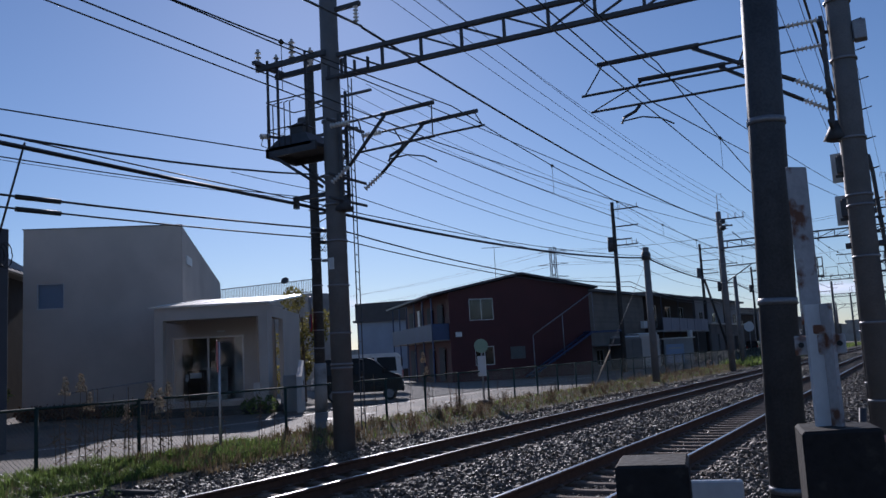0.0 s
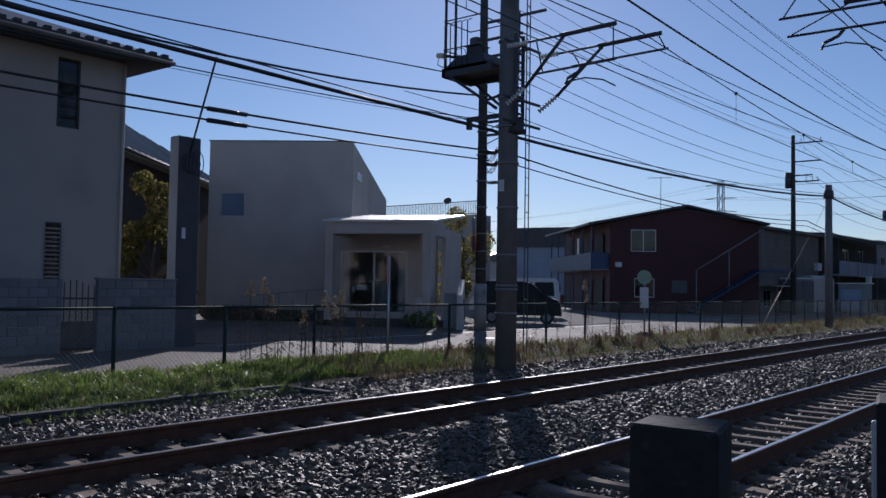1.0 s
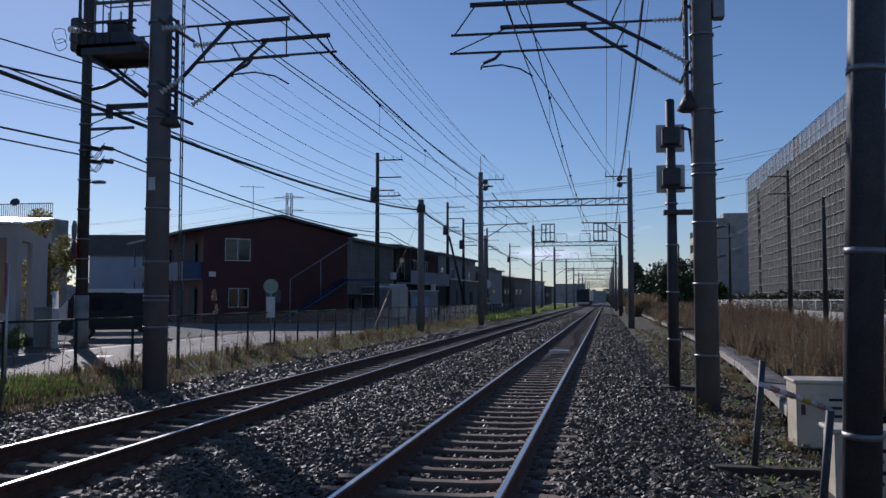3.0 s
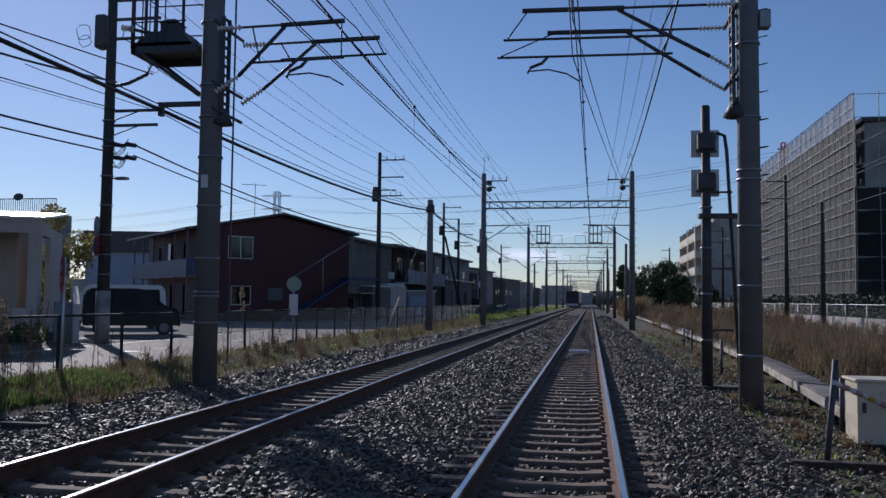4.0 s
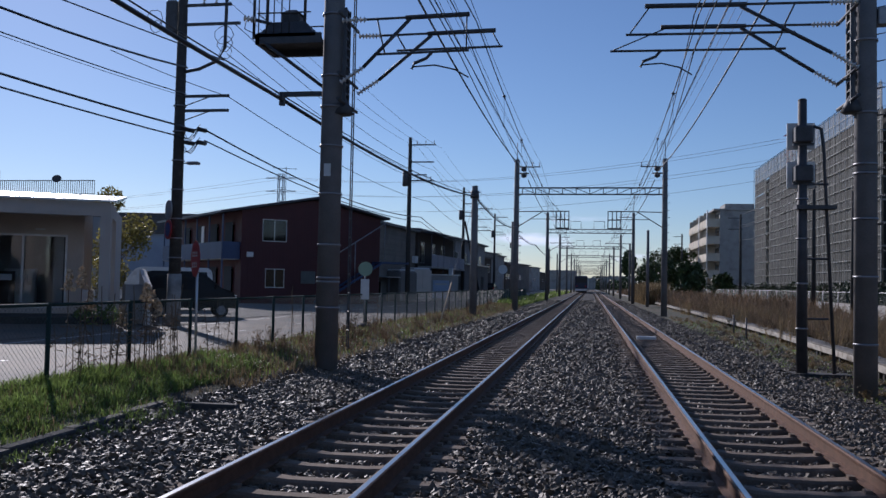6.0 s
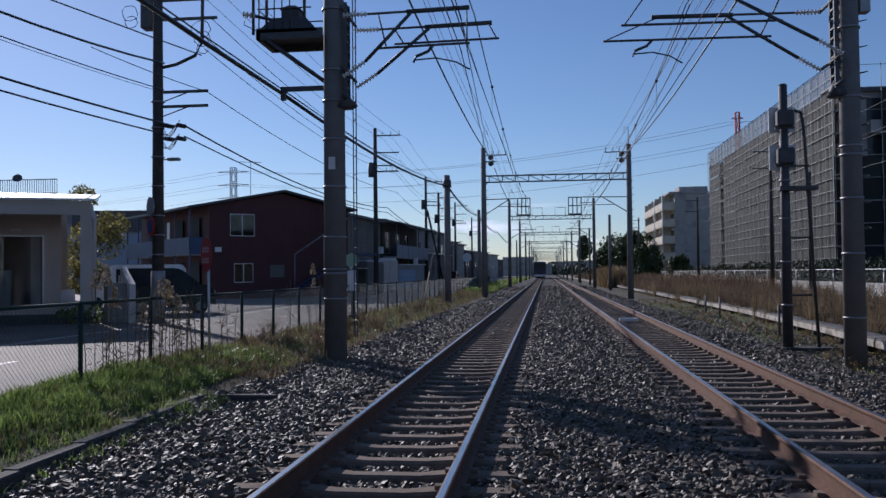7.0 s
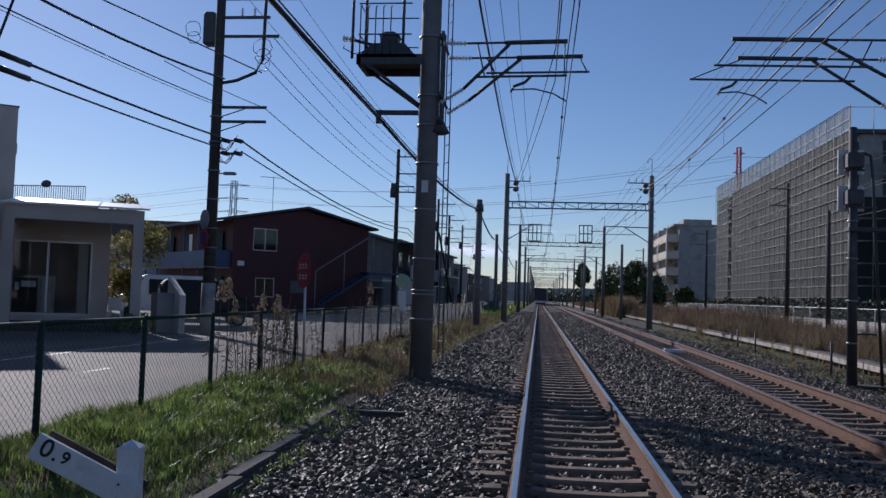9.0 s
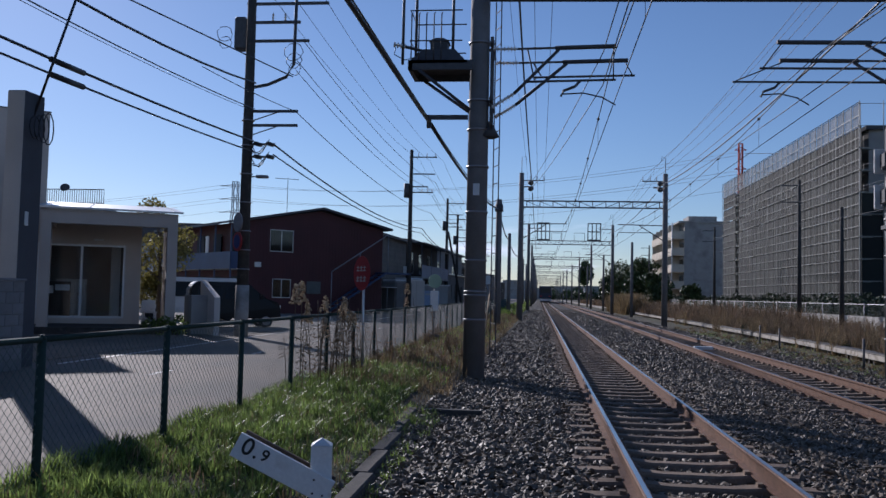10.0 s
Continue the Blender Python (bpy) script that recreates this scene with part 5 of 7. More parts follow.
for x, y, w, h, d in ((0.56, 10.25, 0.62, 0.78, 0.5), (0.34, 7.7, 0.5, 0.6, 0.4)):
    c = thing("relay_cabinet", "small cream steel relay cabinet with a flat lid", "cabinet", Matrix.Translation((x, y, -0.36)))
    part("body", bx(BM(), 0, w, 0, d, 0.06, h, None, 0.012), M_CREAM, c)
    part("lid", bx(BM(), -0.03, w + 0.03, -0.03, d + 0.03, h, h + 0.035, None, 0.008), M_CREAM, c)
    part("plinth", bx(BM(), 0.03, w - 0.03, 0.03, d - 0.03, 0, 0.06), M_DARKCONC, c)
    bm = BM()
    for k in range(4):
        bx(bm, w * 0.55, w * 0.85 - 0.05 * (k % 2), -0.004, 0.0, h * 0.75 - 0.09 * k, h * 0.75 - 0.09 * k + 0.03)
    part("lettering_bars", bm, M_BLACK, c)
    part("latch", bx(BM(), 0.05, 0.09, -0.025, 0, h * 0.55, h * 0.7, None, 0.004), M_DARKSTEEL, c)
for k, (x, y, h, dx) in enumerate(((-0.06, 9.0, 0.75, 0.06), (0.12, 7.1, 0.5, 0.05), (0.75, 11.6, 0.35, 0), (0.95, 12.6, 0.4, 0), (0.55, 20.8, 0.45, 0), (0.9, 30, 0.4, 0), (0.95, 33, 0.4, 0))):
    solid("marker_stake", tube(BM(), (x - dx, y, -0.5), (x + dx, y, h), 0.032, n=8), M_DARKSTEEL, "dark steel stake in the ballast shoulder", "stake", "stakes by the trough")
pp = thing("striped_pipe", "sloping pipe with faded pink and yellow sleeves tied to a stake", "pipe")
a, b = Vector((-0.03, 8.96, 0.52)), Vector((0.92, 10.24, 0.13))
part("pipe", tube(BM(), a, b, 0.025, n=10), M_WHITEPAINT, pp)
for k in range(4):
    t = 0.1 + 0.22 * k
    part("sleeve", tube(BM(), a.lerp(b, t), a.lerp(b, t + 0.12), 0.031, n=10), M_YELLOW if k % 3 == 2 else M_PINK, pp)
solid("buried_plank", bx(BM(), -0.95, 0.35, 8.85, 9.0, -0.42, -0.28, pose(0, 0, 0, 0, 0, -2), 0.01), M_DARKWOOD, "dark old sleeper end lying in the ballast", "timber")
solid("white_marker", bx(BM(), -3.1, -2.55, 24.3, 24.55, -0.14, -0.05, None, 0.01), M_WHITEPAINT, "white transponder plate between the rails", "track marker")

# ---- boundary wall, fence and hedge on the far side ----
wl = thing("boundary_wall", "low whitewashed block wall", "wall", kind="structure")
for i in range(44):
    y = 14 + 4.0 * i
    part("wall_panel", bx(BM(), 13.0, 13.18, y, y + 3.97, -0.5, 0.55), M_WHITEWALL, wl)
nf = thing("mesh_fence", "grey mesh fence in front of the wall", "fence")
for i in range(40):
    y = 14 + 4.0 * i
    part("post", tube(BM(), (12.4, y, -0.4), (12.4, y, 1.35), 0.03, n=6), M_STEEL, nf)
    part("rail", tube(BM(), (12.4, y, 1.32), (12.4, y + 4, 1.32), 0.02, n=5), M_STEEL, nf)
    ob = part("wire_mesh", LINK_B, None, nf)
    ob.matrix_basis = Matrix.Translation((12.4, y, -0.3)) @ Matrix.Diagonal((1.6, 4 / FP, 1.7, 1))


def leaf_cloud(bm_pts, size, rng, mat, name):
    """Many small crossed leaves at the given points, as one mesh."""
    n = len(bm_pts)
    c = np.array(bm_pts)
    a = rng.normal(0, 1, (n, 3))
    a /= np.linalg.norm(a, axis=1, keepdims=True)
    b = np.cross(a, rng.normal(0, 1, (n, 3)))
    b /= np.linalg.norm(b, axis=1, keepdims=True)
    s = size * rng.uniform(0.6, 1.4, (n, 1))
    v = np.stack([c - a * s, c + b * s * 0.5, c + a * s, c - b * s * 0.5], 1).reshape(-1, 3)
    f = np.arange(n * 4).reshape(n, 4)
    return raw_mesh(name, v, f, mat)


def crown_points(rng, blobs, n):
    pts = []
    w = np.array([r ** 2 for *_, r in blobs])
    pick = rng.choice(len(blobs), n, p=w / w.sum())
    for k in pick:
        x, y, z, r = blobs[k]
        d = rng.normal(0, 1, 3)
        d /= np.linalg.norm(d)
        pts.append((x + d[0] * r * rng.uniform(0.5, 1.08), y + d[1] * r * rng.uniform(0.5, 1.08), z + d[2] * r * rng.uniform(0.5, 1.08)))
    return pts


def tree(x, y, h, w, mat, seed, label, n=3500, size=0.09, name="tree", base=0.2):
    rng = np.random.default_rng(seed)
    t = thing(name, label, "tree", Matrix.Translation((x, y, -0.1)))
    bm = BM()
    tube(bm, (0, 0, -0.2), (0, 0, h * 0.75), 0.05 + h * 0.012, 0.03, 8)
    blobs = []
    for k in range(16):
        a, z = rng.uniform(0, 6.28), h * rng.uniform(base, 0.92)
        rr = w * 0.5 * rng.uniform(0.25, 0.85) * (1 - 0.55 * max(0, (z / h - 0.5) * 2))
        p = (math.cos(a) * rr, math.sin(a) * rr, z)
        tube(bm, (0, 0, z * 0.75), p, 0.03, 0.01, 5)
        blobs.append((*p, w * rng.uniform(0.14, 0.24)))
    part("trunk", bm, M_BARK, t)
    part("crown", leaf_cloud(crown_points(rng, blobs, n), size, rng, mat, "crown"), None, t)
    return t


rng_h = np.random.default_rng(77)
for i in range(40):
    y = 50 + 2.5 * i
    r = rng_h.uniform(0.75, 1.05)
    hb = [(14.8 + rng_h.uniform(-0.15, 0.15), y, z, r) for z in (0.3, 1.1 + rng_h.uniform(-0.2, 0.3))]
    me = leaf_cloud(crown_points(rng_h, hb, 700), 0.12, rng_h, M_HEDGE, "shrub")
    tagged(new("shrub", me), "rounded clipped evergreen shrub behind the wall", "shrub", "hedge behind the wall")


# ---- buildings ----
def wall_cells(bm, m, x0, x1, z0, z1, thick, openings):
    """A wall of thickness thick in the plane y = 0 of m, with openings (xa, xb, za, zb) cut through."""
    xs = sorted({x0, x1, *[o[0] for o in openings], *[o[1] for o in openings]})
    zs = sorted({z0, z1, *[o[2] for o in openings], *[o[3] for o in openings]})
    for xa, xb in zip(xs, xs[1:]):
        for za, zb in zip(zs, zs[1:]):
            cx, cz = (xa + xb) / 2, (za + zb) / 2
            if any(o[0] < cx < o[1] and o[2] < cz < o[3] for o in openings):
                continue
            bx(bm, xa, xb, 0, thick, za, zb, m)
    bmesh.ops.remove_doubles(bm, verts=bm.verts, dist=0.0005)
    seen = {}
    for f in bm.faces:
        seen.setdefault(tuple(round(c, 3) for c in f.calc_center_median()), []).append(f)
    bmesh.ops.delete(bm, geom=[f for fs in seen.values() if len(fs) > 1 for f in fs], context="FACES_ONLY")
    return bm


def window(owner, m, o, frame_mat=None, mullions=1, curtain=False, name="window", bar=0.045):
    """A framed window with its panes in an opening of a wall."""
    xa, xb, za, zb = o
    fm = frame_mat or M_FRAME
    bm = BM()
    y0, y1 = 0.03, 0.09
    for a, b, c, d in ((xa, xb, za, za + bar), (xa, xb, zb - bar, zb), (xa, xa + bar, za + bar, zb - bar), (xb - bar, xb, za + bar, zb - bar)):
        bx(bm, a, b, y0, y1, c, d, m)
    w = part(name, bm, fm, owner)
    for k in range(mullions):
        x = xa + (xb - xa) * (k + 1) / (mullions + 1)
        part("mullion", bx(BM(), x - bar / 2, x + bar / 2, y0 + 0.01, y1, za + bar, zb - bar, m), fm, w)
    for k in range(mullions + 1):
        a = xa + (xb - xa) * k / (mullions + 1) + bar
        b = xa + (xb - xa) * (k + 1) / (mullions + 1) - bar * 0.5
        part("pane", bx(BM(), a, b, 0.055, 0.065, za + bar, zb - bar, m), M_GLASS if name in ("glass_door", "shop_window") else M_PANE, w).visible_shadow = False
    if curtain:
        for k in range(mullions + 1):
            a = xa + (xb - xa) * k / (mullions + 1)
            b = xa + (xb - xa) * (k + 1) / (mullions + 1)
            part("curtain" if k % 2 else "blind", bx(BM(), a + 0.01, b - 0.01, 0.2, 0.22, za, zb, m), M_DIM if k % 2 else M_ROOMDARK, w)
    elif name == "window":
        # dark sheet behind the panes stands in for the room's shade
        part("blind", bx(BM(), xa - 0.1, xb + 0.1, 0.24, 0.26, za - 0.1, zb + 0.1, m), M_ROOMDARK, w)
    return w


def frame_m(x, y, deg, z=-0.1):
    return pose(x, y, z, 0, 0, deg)


def side(m, w):
    """The right-hand end wall's frame of a building whose front starts at m and is w wide."""
    return m @ Matrix.Translation((w, 0, 0)) @ Matrix.Rotation(math.pi / 2, 4, "Z")


# two-storey white house behind the block wall
h1 = thing("house", "two-storey off-white rendered house with overhanging tiled eaves", "house")
mh = Matrix(((0, -1, 0, -18.0), (1, 0, 0, -2.0), (0, 0, 1, -0.1), (0, 0, 0, 1)))
W1 = 12.72
ops = [(10.93, 11.3, 0.6, 2.75), (7.85, 8.2, 1.6, 2.75), (11.1, 11.62, 4.85, 6.4), (7.4, 9.85, 4.88, 6.25)]
part("wall", wall_cells(BM(), mh, 0, W1, 0, 6.75, 0.18, ops), M_HOUSE, h1)
part("wall", bx(BM(), 0, 0.18, 0.18, 7.8, 0, 6.75, mh), M_HOUSE, h1)
part("wall", bx(BM(), 0, 0.18, 0.18, 8, 0, 6.75, mh @ Matrix.Translation((W1 - 0.18, 0, 0))), M_HOUSE, h1)
part("wall", bx(BM(), 0, W1, 7.8, 8, 0, 6.75, mh), M_HOUSE, h1)
for k, o in enumerate(ops):
    wi = window(h1, mh, o, M_DARKFRAME, 3 if k == 3 else 0, curtain=k == 3)
    if k < 2:
        for j in range(int((o[3] - o[2]) / 0.095)):
            part("louvre_slat", bx(BM(), o[0] - 0.04, o[1] + 0.04, -0.05, -0.035, o[2] + 0.095 * j, o[2] + 0.095 * j + 0.03, mh), M_STEEL, wi)
bm = BM()
ov = 0.75
A = [mh @ Vector(v) for v in ((-ov, -ov, 6.72), (W1 + ov, -ov, 6.72), (W1 + ov, 8 + ov, 6.72), (-ov, 8 + ov, 6.72), (4, 4, 8.5), (W1 - 4, 4, 8.5))]
vs = [bm.verts.new(v) for v in A] + [bm.verts.new(v - Vector((0, 0, 0.16))) for v in A[:4]]
for f in ((0, 1, 5, 4), (1, 2, 5), (2, 3, 4, 5), (3, 0, 4), (6, 7, 1, 0), (7, 8, 2, 1), (8, 9, 3, 2), (9, 6, 0, 3), (9, 8, 7, 6)):
    bm.faces.new([vs[i] for i in f])
part("roof", bm, M_ROOF, h1, "dark tiled hip roof")
bm = BM()
for i in range(46):
    bx(bm, -ov + 0.31 * i, -ov + 0.31 * i + 0.14, -ov - 0.02, -ov + 0.12, 6.72, 6.79, mh)
tagged(part("eave_tiles", bm, M_ROOF, h1), kind="stuff")
part("gutter", tube(BM(), mh @ Vector((-ov, -ov - 0.06, 6.6)), mh @ Vector((W1 + ov, -ov - 0.06, 6.6)), 0.055, n=8), M_TAUPE, h1)
part("downpipe", tube(BM(), mh @ Vector((W1 - 0.05, -0.045, 0)), mh @ Vector((W1 - 0.05, -0.045, 6.5)), 0.035, n=8), M_BEIGE, h1, "pale drainpipe at the corner")
bm = BM()
bx(bm, 3.0, 6.6, -1.3, 0, 3.9, 4.05, mh)
bx(bm, 3.0, 6.75, -1.45, 0, 4.05, 4.2, mh, 0.03)
part("porch_roof", bm, M_ROOF, h1)

# block wall in courses
bw = thing("block_wall", "grey concrete block garden wall with pierced top blocks", "wall", kind="structure")
bmj = BM()
for y0, y1 in ((-3.0, 6.42), (6.6, 8.65), (9.42, 11.3)):
    bx(bmj, -16.72, -16.62, y0 + 0.01, y1 - 0.01, -0.3, 1.38)
part("mortar_core", bmj, M_JOINT, bw)
BLK = mesh_of("block", bx(BM(), -0.065, 0.065, 0.005, 0.385, 0.004, 0.186, None, 0.006), M_BLOCK)
for y0, y1 in ((-3.0, 6.42), (6.6, 8.65), (9.42, 11.3)):
    for r in range(8):
        y = y0 + (0.0 if r % 2 else -0.195)
        while y < y1 - 0.05:
            a, b = max(y, y0), min(y + 0.39, y1)
            if b - a > 0.1:
                o = part("block", BLK, None, bw)
                o.location = (-16.67, a, -0.1 + 0.19 * r)
                o.scale.y = (b - a) / 0.39
            y += 0.39
part("coping", bx(BM(), -16.76, -16.58, 9.4, 11.32, 1.42, 1.46, None, 0.008), M_BLOCK, bw)
gt = thing("garden_gate", "low dark iron garden gate between the block walls", "gate")
for k in range(6):
    part("bar", tube(BM(), (-16.67, 8.72 + 0.13 * k, 0.0), (-16.67, 8.72 + 0.13 * k, 1.35 + 0.06 * math.sin(k)), 0.012, n=5), M_DARKSTEEL, gt)
part("panel", bx(BM(), -16.69, -16.65, 8.68, 9.4, 0.0, 0.55), M_DARKSTEEL, gt)
part("cross_rail", bx(BM(), -16.69, -16.65, 8.68, 9.4, 1.0, 1.04), M_DARKSTEEL, gt)
pl = thing("gate_pillar", "tall grey concrete service pillar with cable loops at its head", "pillar")
# shaft coloured dark for its shaded face, white panel added for the lit side
part("shaft", bx(BM(), -17.17, -16.84, 11.42, 12.02, -0.3, 4.78, None, 0.012), M_PILLAR, pl)
part("lit_side_panel", bx(BM(), -17.16, -16.85, 11.405, 11.42, 1.3, 4.76), M_WHITEWALL, pl, "white panel standing in for the pillar's lit side")
part("meter_plate", bx(BM(), -16.838, -16.82, 11.55, 11.65, 2.4, 2.65, None, 0.004), M_WHITEPAINT, pl)
for k in range(4):
    part("cable_loop", path_tube(BM(), [(-16.75 + 0.05 * k, 11.6 + 0.16 * math.cos(a * 0.63) + 0.06 * k, 4.15 + (0.2 + 0.03 * k) * math.sin(a * 0.63)) for a in range(11)], 0.012, 5), M_WIRE, pl)
part("service_cable", tube(BM(), (-16.9, 11.7, 4.2), (-16.3, 12.0, 6.65), 0.024, n=6), M_WIRE, pl, "black service cable to the line above")

# dark house behind and its tree
dh = thing("house", "dark timbered house with pale tiled roof behind the pillar", "house")
md = pose(-27.3, 16.6, -0.1, 0, 0, 127.5) @ Matrix.Scale(-1, 4, (0, 1, 0))
part("wall", bx(BM(), -7, 13, -9.5, -0.6, 0, 6.1, md), M_DARKWOOD, dh)
bm = BM()
vs = [bm.verts.new(md @ Vector(v)) for v in ((-7.6, 0, 6.15), (13.6, 0, 6.15), (13.6, -10, 6.15), (-7.6, -10, 6.15), (-2.6, -5, 9.3), (8.6, -5, 9.3), (-7.6, 0, 5.98), (13.6, 0, 5.98), (13.6, -10, 5.98), (-7.6, -10, 5.98))]
for f in ((0, 1, 5, 4), (1, 2, 5), (2, 3, 4, 5), (3, 0, 4), (6, 7, 1, 0), (7, 8, 2, 1), (8, 9, 3, 2), (9, 6, 0, 3), (9, 8, 7, 6)):
    bm.faces.new([vs[i] for i in f])
part("roof", bm, M_GREYWALL, dh, "pale grey tiled hip roof")
for k in range(34):
    x = -7.3 + 0.62 * k
    t = min(1.0, (x + 7.6) / 5.0, (13.6 - x) / 5.0)
    part("tile_ridge", tube(BM(), md @ Vector((x, -0.02, 6.19)), md @ Vector((x, -5 * t, 6.19 + 3.13 * t)), 0.045, n=5), M_GREYWALL, dh)
part("gutter", tube(BM(), md @ Vector((-7.6, 0.06, 6.05)), md @ Vector((13.6, 0.06, 6.05)), 0.06, n=6), M_DARKSTEEL, dh)

tree(-21.2, 13.6, 4.7, 2.3, M_LEAFGOLD, 21, "yellowing garden tree beside the house", 8500, 0.07, base=0.1)

# beige building with the porch
H2A = 35.6
h2 = thing("shop_building", "beige rendered building with sloping roofline and porch", "building")
u2 = Vector((math.cos(radians(H2A)), math.sin(radians(H2A)), 0))
C2 = Vector((-24.36, 24.59, -0.1))
mf = pose(C2.x - u2.x * 5.9, C2.y - u2.y * 5.9, -0.1, 0, 0, H2A)
o = (0.5, 1.5, 4.2, 5.2)
part("wall", wall_cells(BM(), mf, 0, 5.9, 0, 7.29, 0.2, [o]), M_BEIGE, h2)
wh2 = window(h2, mf, o, M_FRAME, 0, name="shop_window")
# the sky's reflection in this pane is put in as a pale blue sheet
part("blind", bx(BM(), o[0] + 0.03, o[1] - 0.03, 0.12, 0.14, o[2] + 0.03, o[3] - 0.03, mf), M_CYAN, wh2, "pale blue sheet standing in for the sky's reflection")
bm = BM()
D2 = 11.2
q = [mf @ Vector(v) for v in ((5.9, 0, 0), (5.9, D2, 0), (5.9, D2, 6.05), (5.9, 0, 7.29), (5.7, 0.2, 0), (5.7, D2, 0), (5.7, D2, 6.05), (5.7, 0.2, 7.25))]
vs = [bm.verts.new(v) for v in q]
for f in ((0, 1, 2, 3), (7, 6, 5, 4), (3, 2, 6, 7), (1, 5, 6, 2), (0, 3, 7, 4), (0, 4, 5, 1)):
    bm.faces.new([vs[i] for i in f])
part("wall", bm, M_BEIGE, h2)
bm = BM()
vs = [bm.verts.new(mf @ Vector(v)) for v in ((0, 0.2, 7.2), (5.7, 0.2, 7.2), (5.7, D2, 6.0), (0, D2, 6.0), (0, 0.2, 7.05), (5.7, 0.2, 7.05), (5.7, D2, 5.85), (0, D2, 5.85))]
for f in ((0, 1, 2, 3), (7, 6, 5, 4), (0, 4, 5, 1), (2, 6, 7, 3), (1, 5, 6, 2), (3, 7, 4, 0)):
    bm.faces.new([vs[i] for i in f])
part("roof", bm, M_ROOF, h2)
part("wall", bx(BM(), 0, 0.2, 0.2, D2, 0, 5.85, mf), M_BEIGE, h2)
part("wall", bx(BM(), 0.2, 5.7, D2 - 0.2, D2, 0, 5.85, mf), M_BEIGE, h2)
for k in range(4):
    part("vent", bx(BM(), 5.9, 5.97, 0.9 + 0.3 * k, 1.12 + 0.3 * k, 5.85, 6.2, mf, 0.01), M_WHITEPAINT, h2)
part("coping", bx(BM(), -0.03, 5.93, -0.03, 0.2, 7.29, 7.33, mf), M_BLOCK, h2)
hr = thing("handrail", "thin rust-coloured sloping handrail before the shop wall", "handrail")
part("rail", tube(BM(), mf @ Vector((1.6, -0.5, 0.98)), mf @ Vector((5.0, -0.5, 1.32)), 0.022, n=6), M_RUSTY, hr)
for x in (1.6, 2.75, 3.9, 5.0):
    part("post", tube(BM(), mf @ Vector((x, -0.5, 0)), mf @ Vector((x, -0.5, 0.98 + (x - 1.6) * 0.1)), 0.016, n=6), M_RUSTY, hr)
rs = np.random.default_rng(31)
for k in range(7):
    sx = 0.3 + 0.62 * k
    c = mf @ Vector((sx, -0.55, 0))
    sh = thing("shrub", "low reddish-brown shrub along the shop wall", "shrub", Matrix.Translation(c), "shrubs along the shop wall")
    top = 0.62 if k < 4 else 0.4
    part("foliage", leaf_cloud(crown_points(rs, [(0, 0, top * 0.45, 0.3), (0.2, 0.1, top * 0.6, 0.25), (-0.2, -0.05, top * 0.6, 0.25)], 380), 0.06, rs, M_BROWNLEAF if k < 5 else M_HEDGE, "foliage"), None, sh)
part("plinth", bx(BM(), 0.0, 5.9, -0.03, 0.0, 0, 0.45, mf), M_PILLAR, h2)
# porch
mp = pose(-22.7, 21.6, -0.1, 0, 0, 27)
PW, PD = 3.95, 2.6
for x0, x1, y0, y1 in ((0, 0.3, 0, 0.3), (PW - 0.3, PW, 0, 0.75)):
    part("pillar", bx(BM(), x0, x1, y0, y1, 0, 3.35, mp), M_BEIGE, h2)
bm = BM()
bx(bm, 0, PW, 0, 0.3, 3.35, 3.78, mp)
bx(bm, 0, 0.3, 0.3, PD, 3.35, 3.78, mp)
bx(bm, PW - 0.3, PW, 0.3, PD, 3.35, 3.78, mp)
part("porch_beam", bm, M_BEIGE, h2)
part("porch_step", bx(BM(), -0.2, PW + 0.2, -0.3, PD, 0.0, 0.22, mp, 0.01), M_DARKCONC, h2)
po = (-0.27, 2.45, 0.4, 2.85)
mpb = mp @ Matrix.Translation((0, PD, 0))
part("wall", wall_cells(BM(), mpb, -0.8, 2.95, 0.0, 3.78, 0.2, [po]), M_BEIGE, h2)
gd = window(h2, mpb, po, M_FRAME, 1, name="glass_door", bar=0.07)
for x in (0.92, 1.26):
    part("handle", tube(BM(), mpb @ Vector((x, -0.02, 1.25)), mpb @ Vector((x, -0.02, 1.5)), 0.014, n=6), M_STEEL, gd, "short steel pull handle")
part("door_lamp", bx(BM(), 1.45, 1.75, -0.06, -0.002, 2.98, 3.04, mpb, 0.006), M_WHITEPAINT, h2, "slim white fitting over the glass doors")
part("room_wall", bx(BM(), -0.8, 2.95, 3.0, 3.2, 0, 3.7, mpb), M_GREYWALL, h2)
part("room_wall", bx(BM(), -0.8, -0.6, 0.2, 3.0, 0, 3.7, mpb), M_BEIGE, h2)
part("room_ceiling", bx(BM(), -0.6, 2.75, 0.2, 3.0, 3.5, 3.6, mpb), M_GREYWALL, h2)
part("drape", bx(BM(), -0.4, 0.0, 0.3, 0.32, 0.3, 2.9, mpb), M_CURTAIN, h2)
part("inner_screen", bx(BM(), 0.0, 0.75, 0.9, 0.92, 0.25, 1.6, mpb), M_DARKWOOD, h2, "dark screen behind the glass")
part("drape", bx(BM(), 2.0, 2.3, 0.34, 0.36, 0.3, 2.9, mpb), M_CURTAIN, h2)
part("drape", bx(BM(), 2.3, 2.7, 0.34, 0.36, 0.3, 2.9, mpb), M_DIM, h2)
for x0, x1, z0, z1 in ((0.3, 0.75, 1.3, 1.5), (0.12, 0.25, 1.2, 1.45)):
    part("notice", bx(BM(), x0, x1, 0.28, 0.285, z0, z1, mpb), M_WHITEPAINT, h2)
part("room_floor", bx(BM(), -0.6, 2.75, 0.2, 3.0, 0.1, 0.25, mpb), M_DARKWOOD, h2)
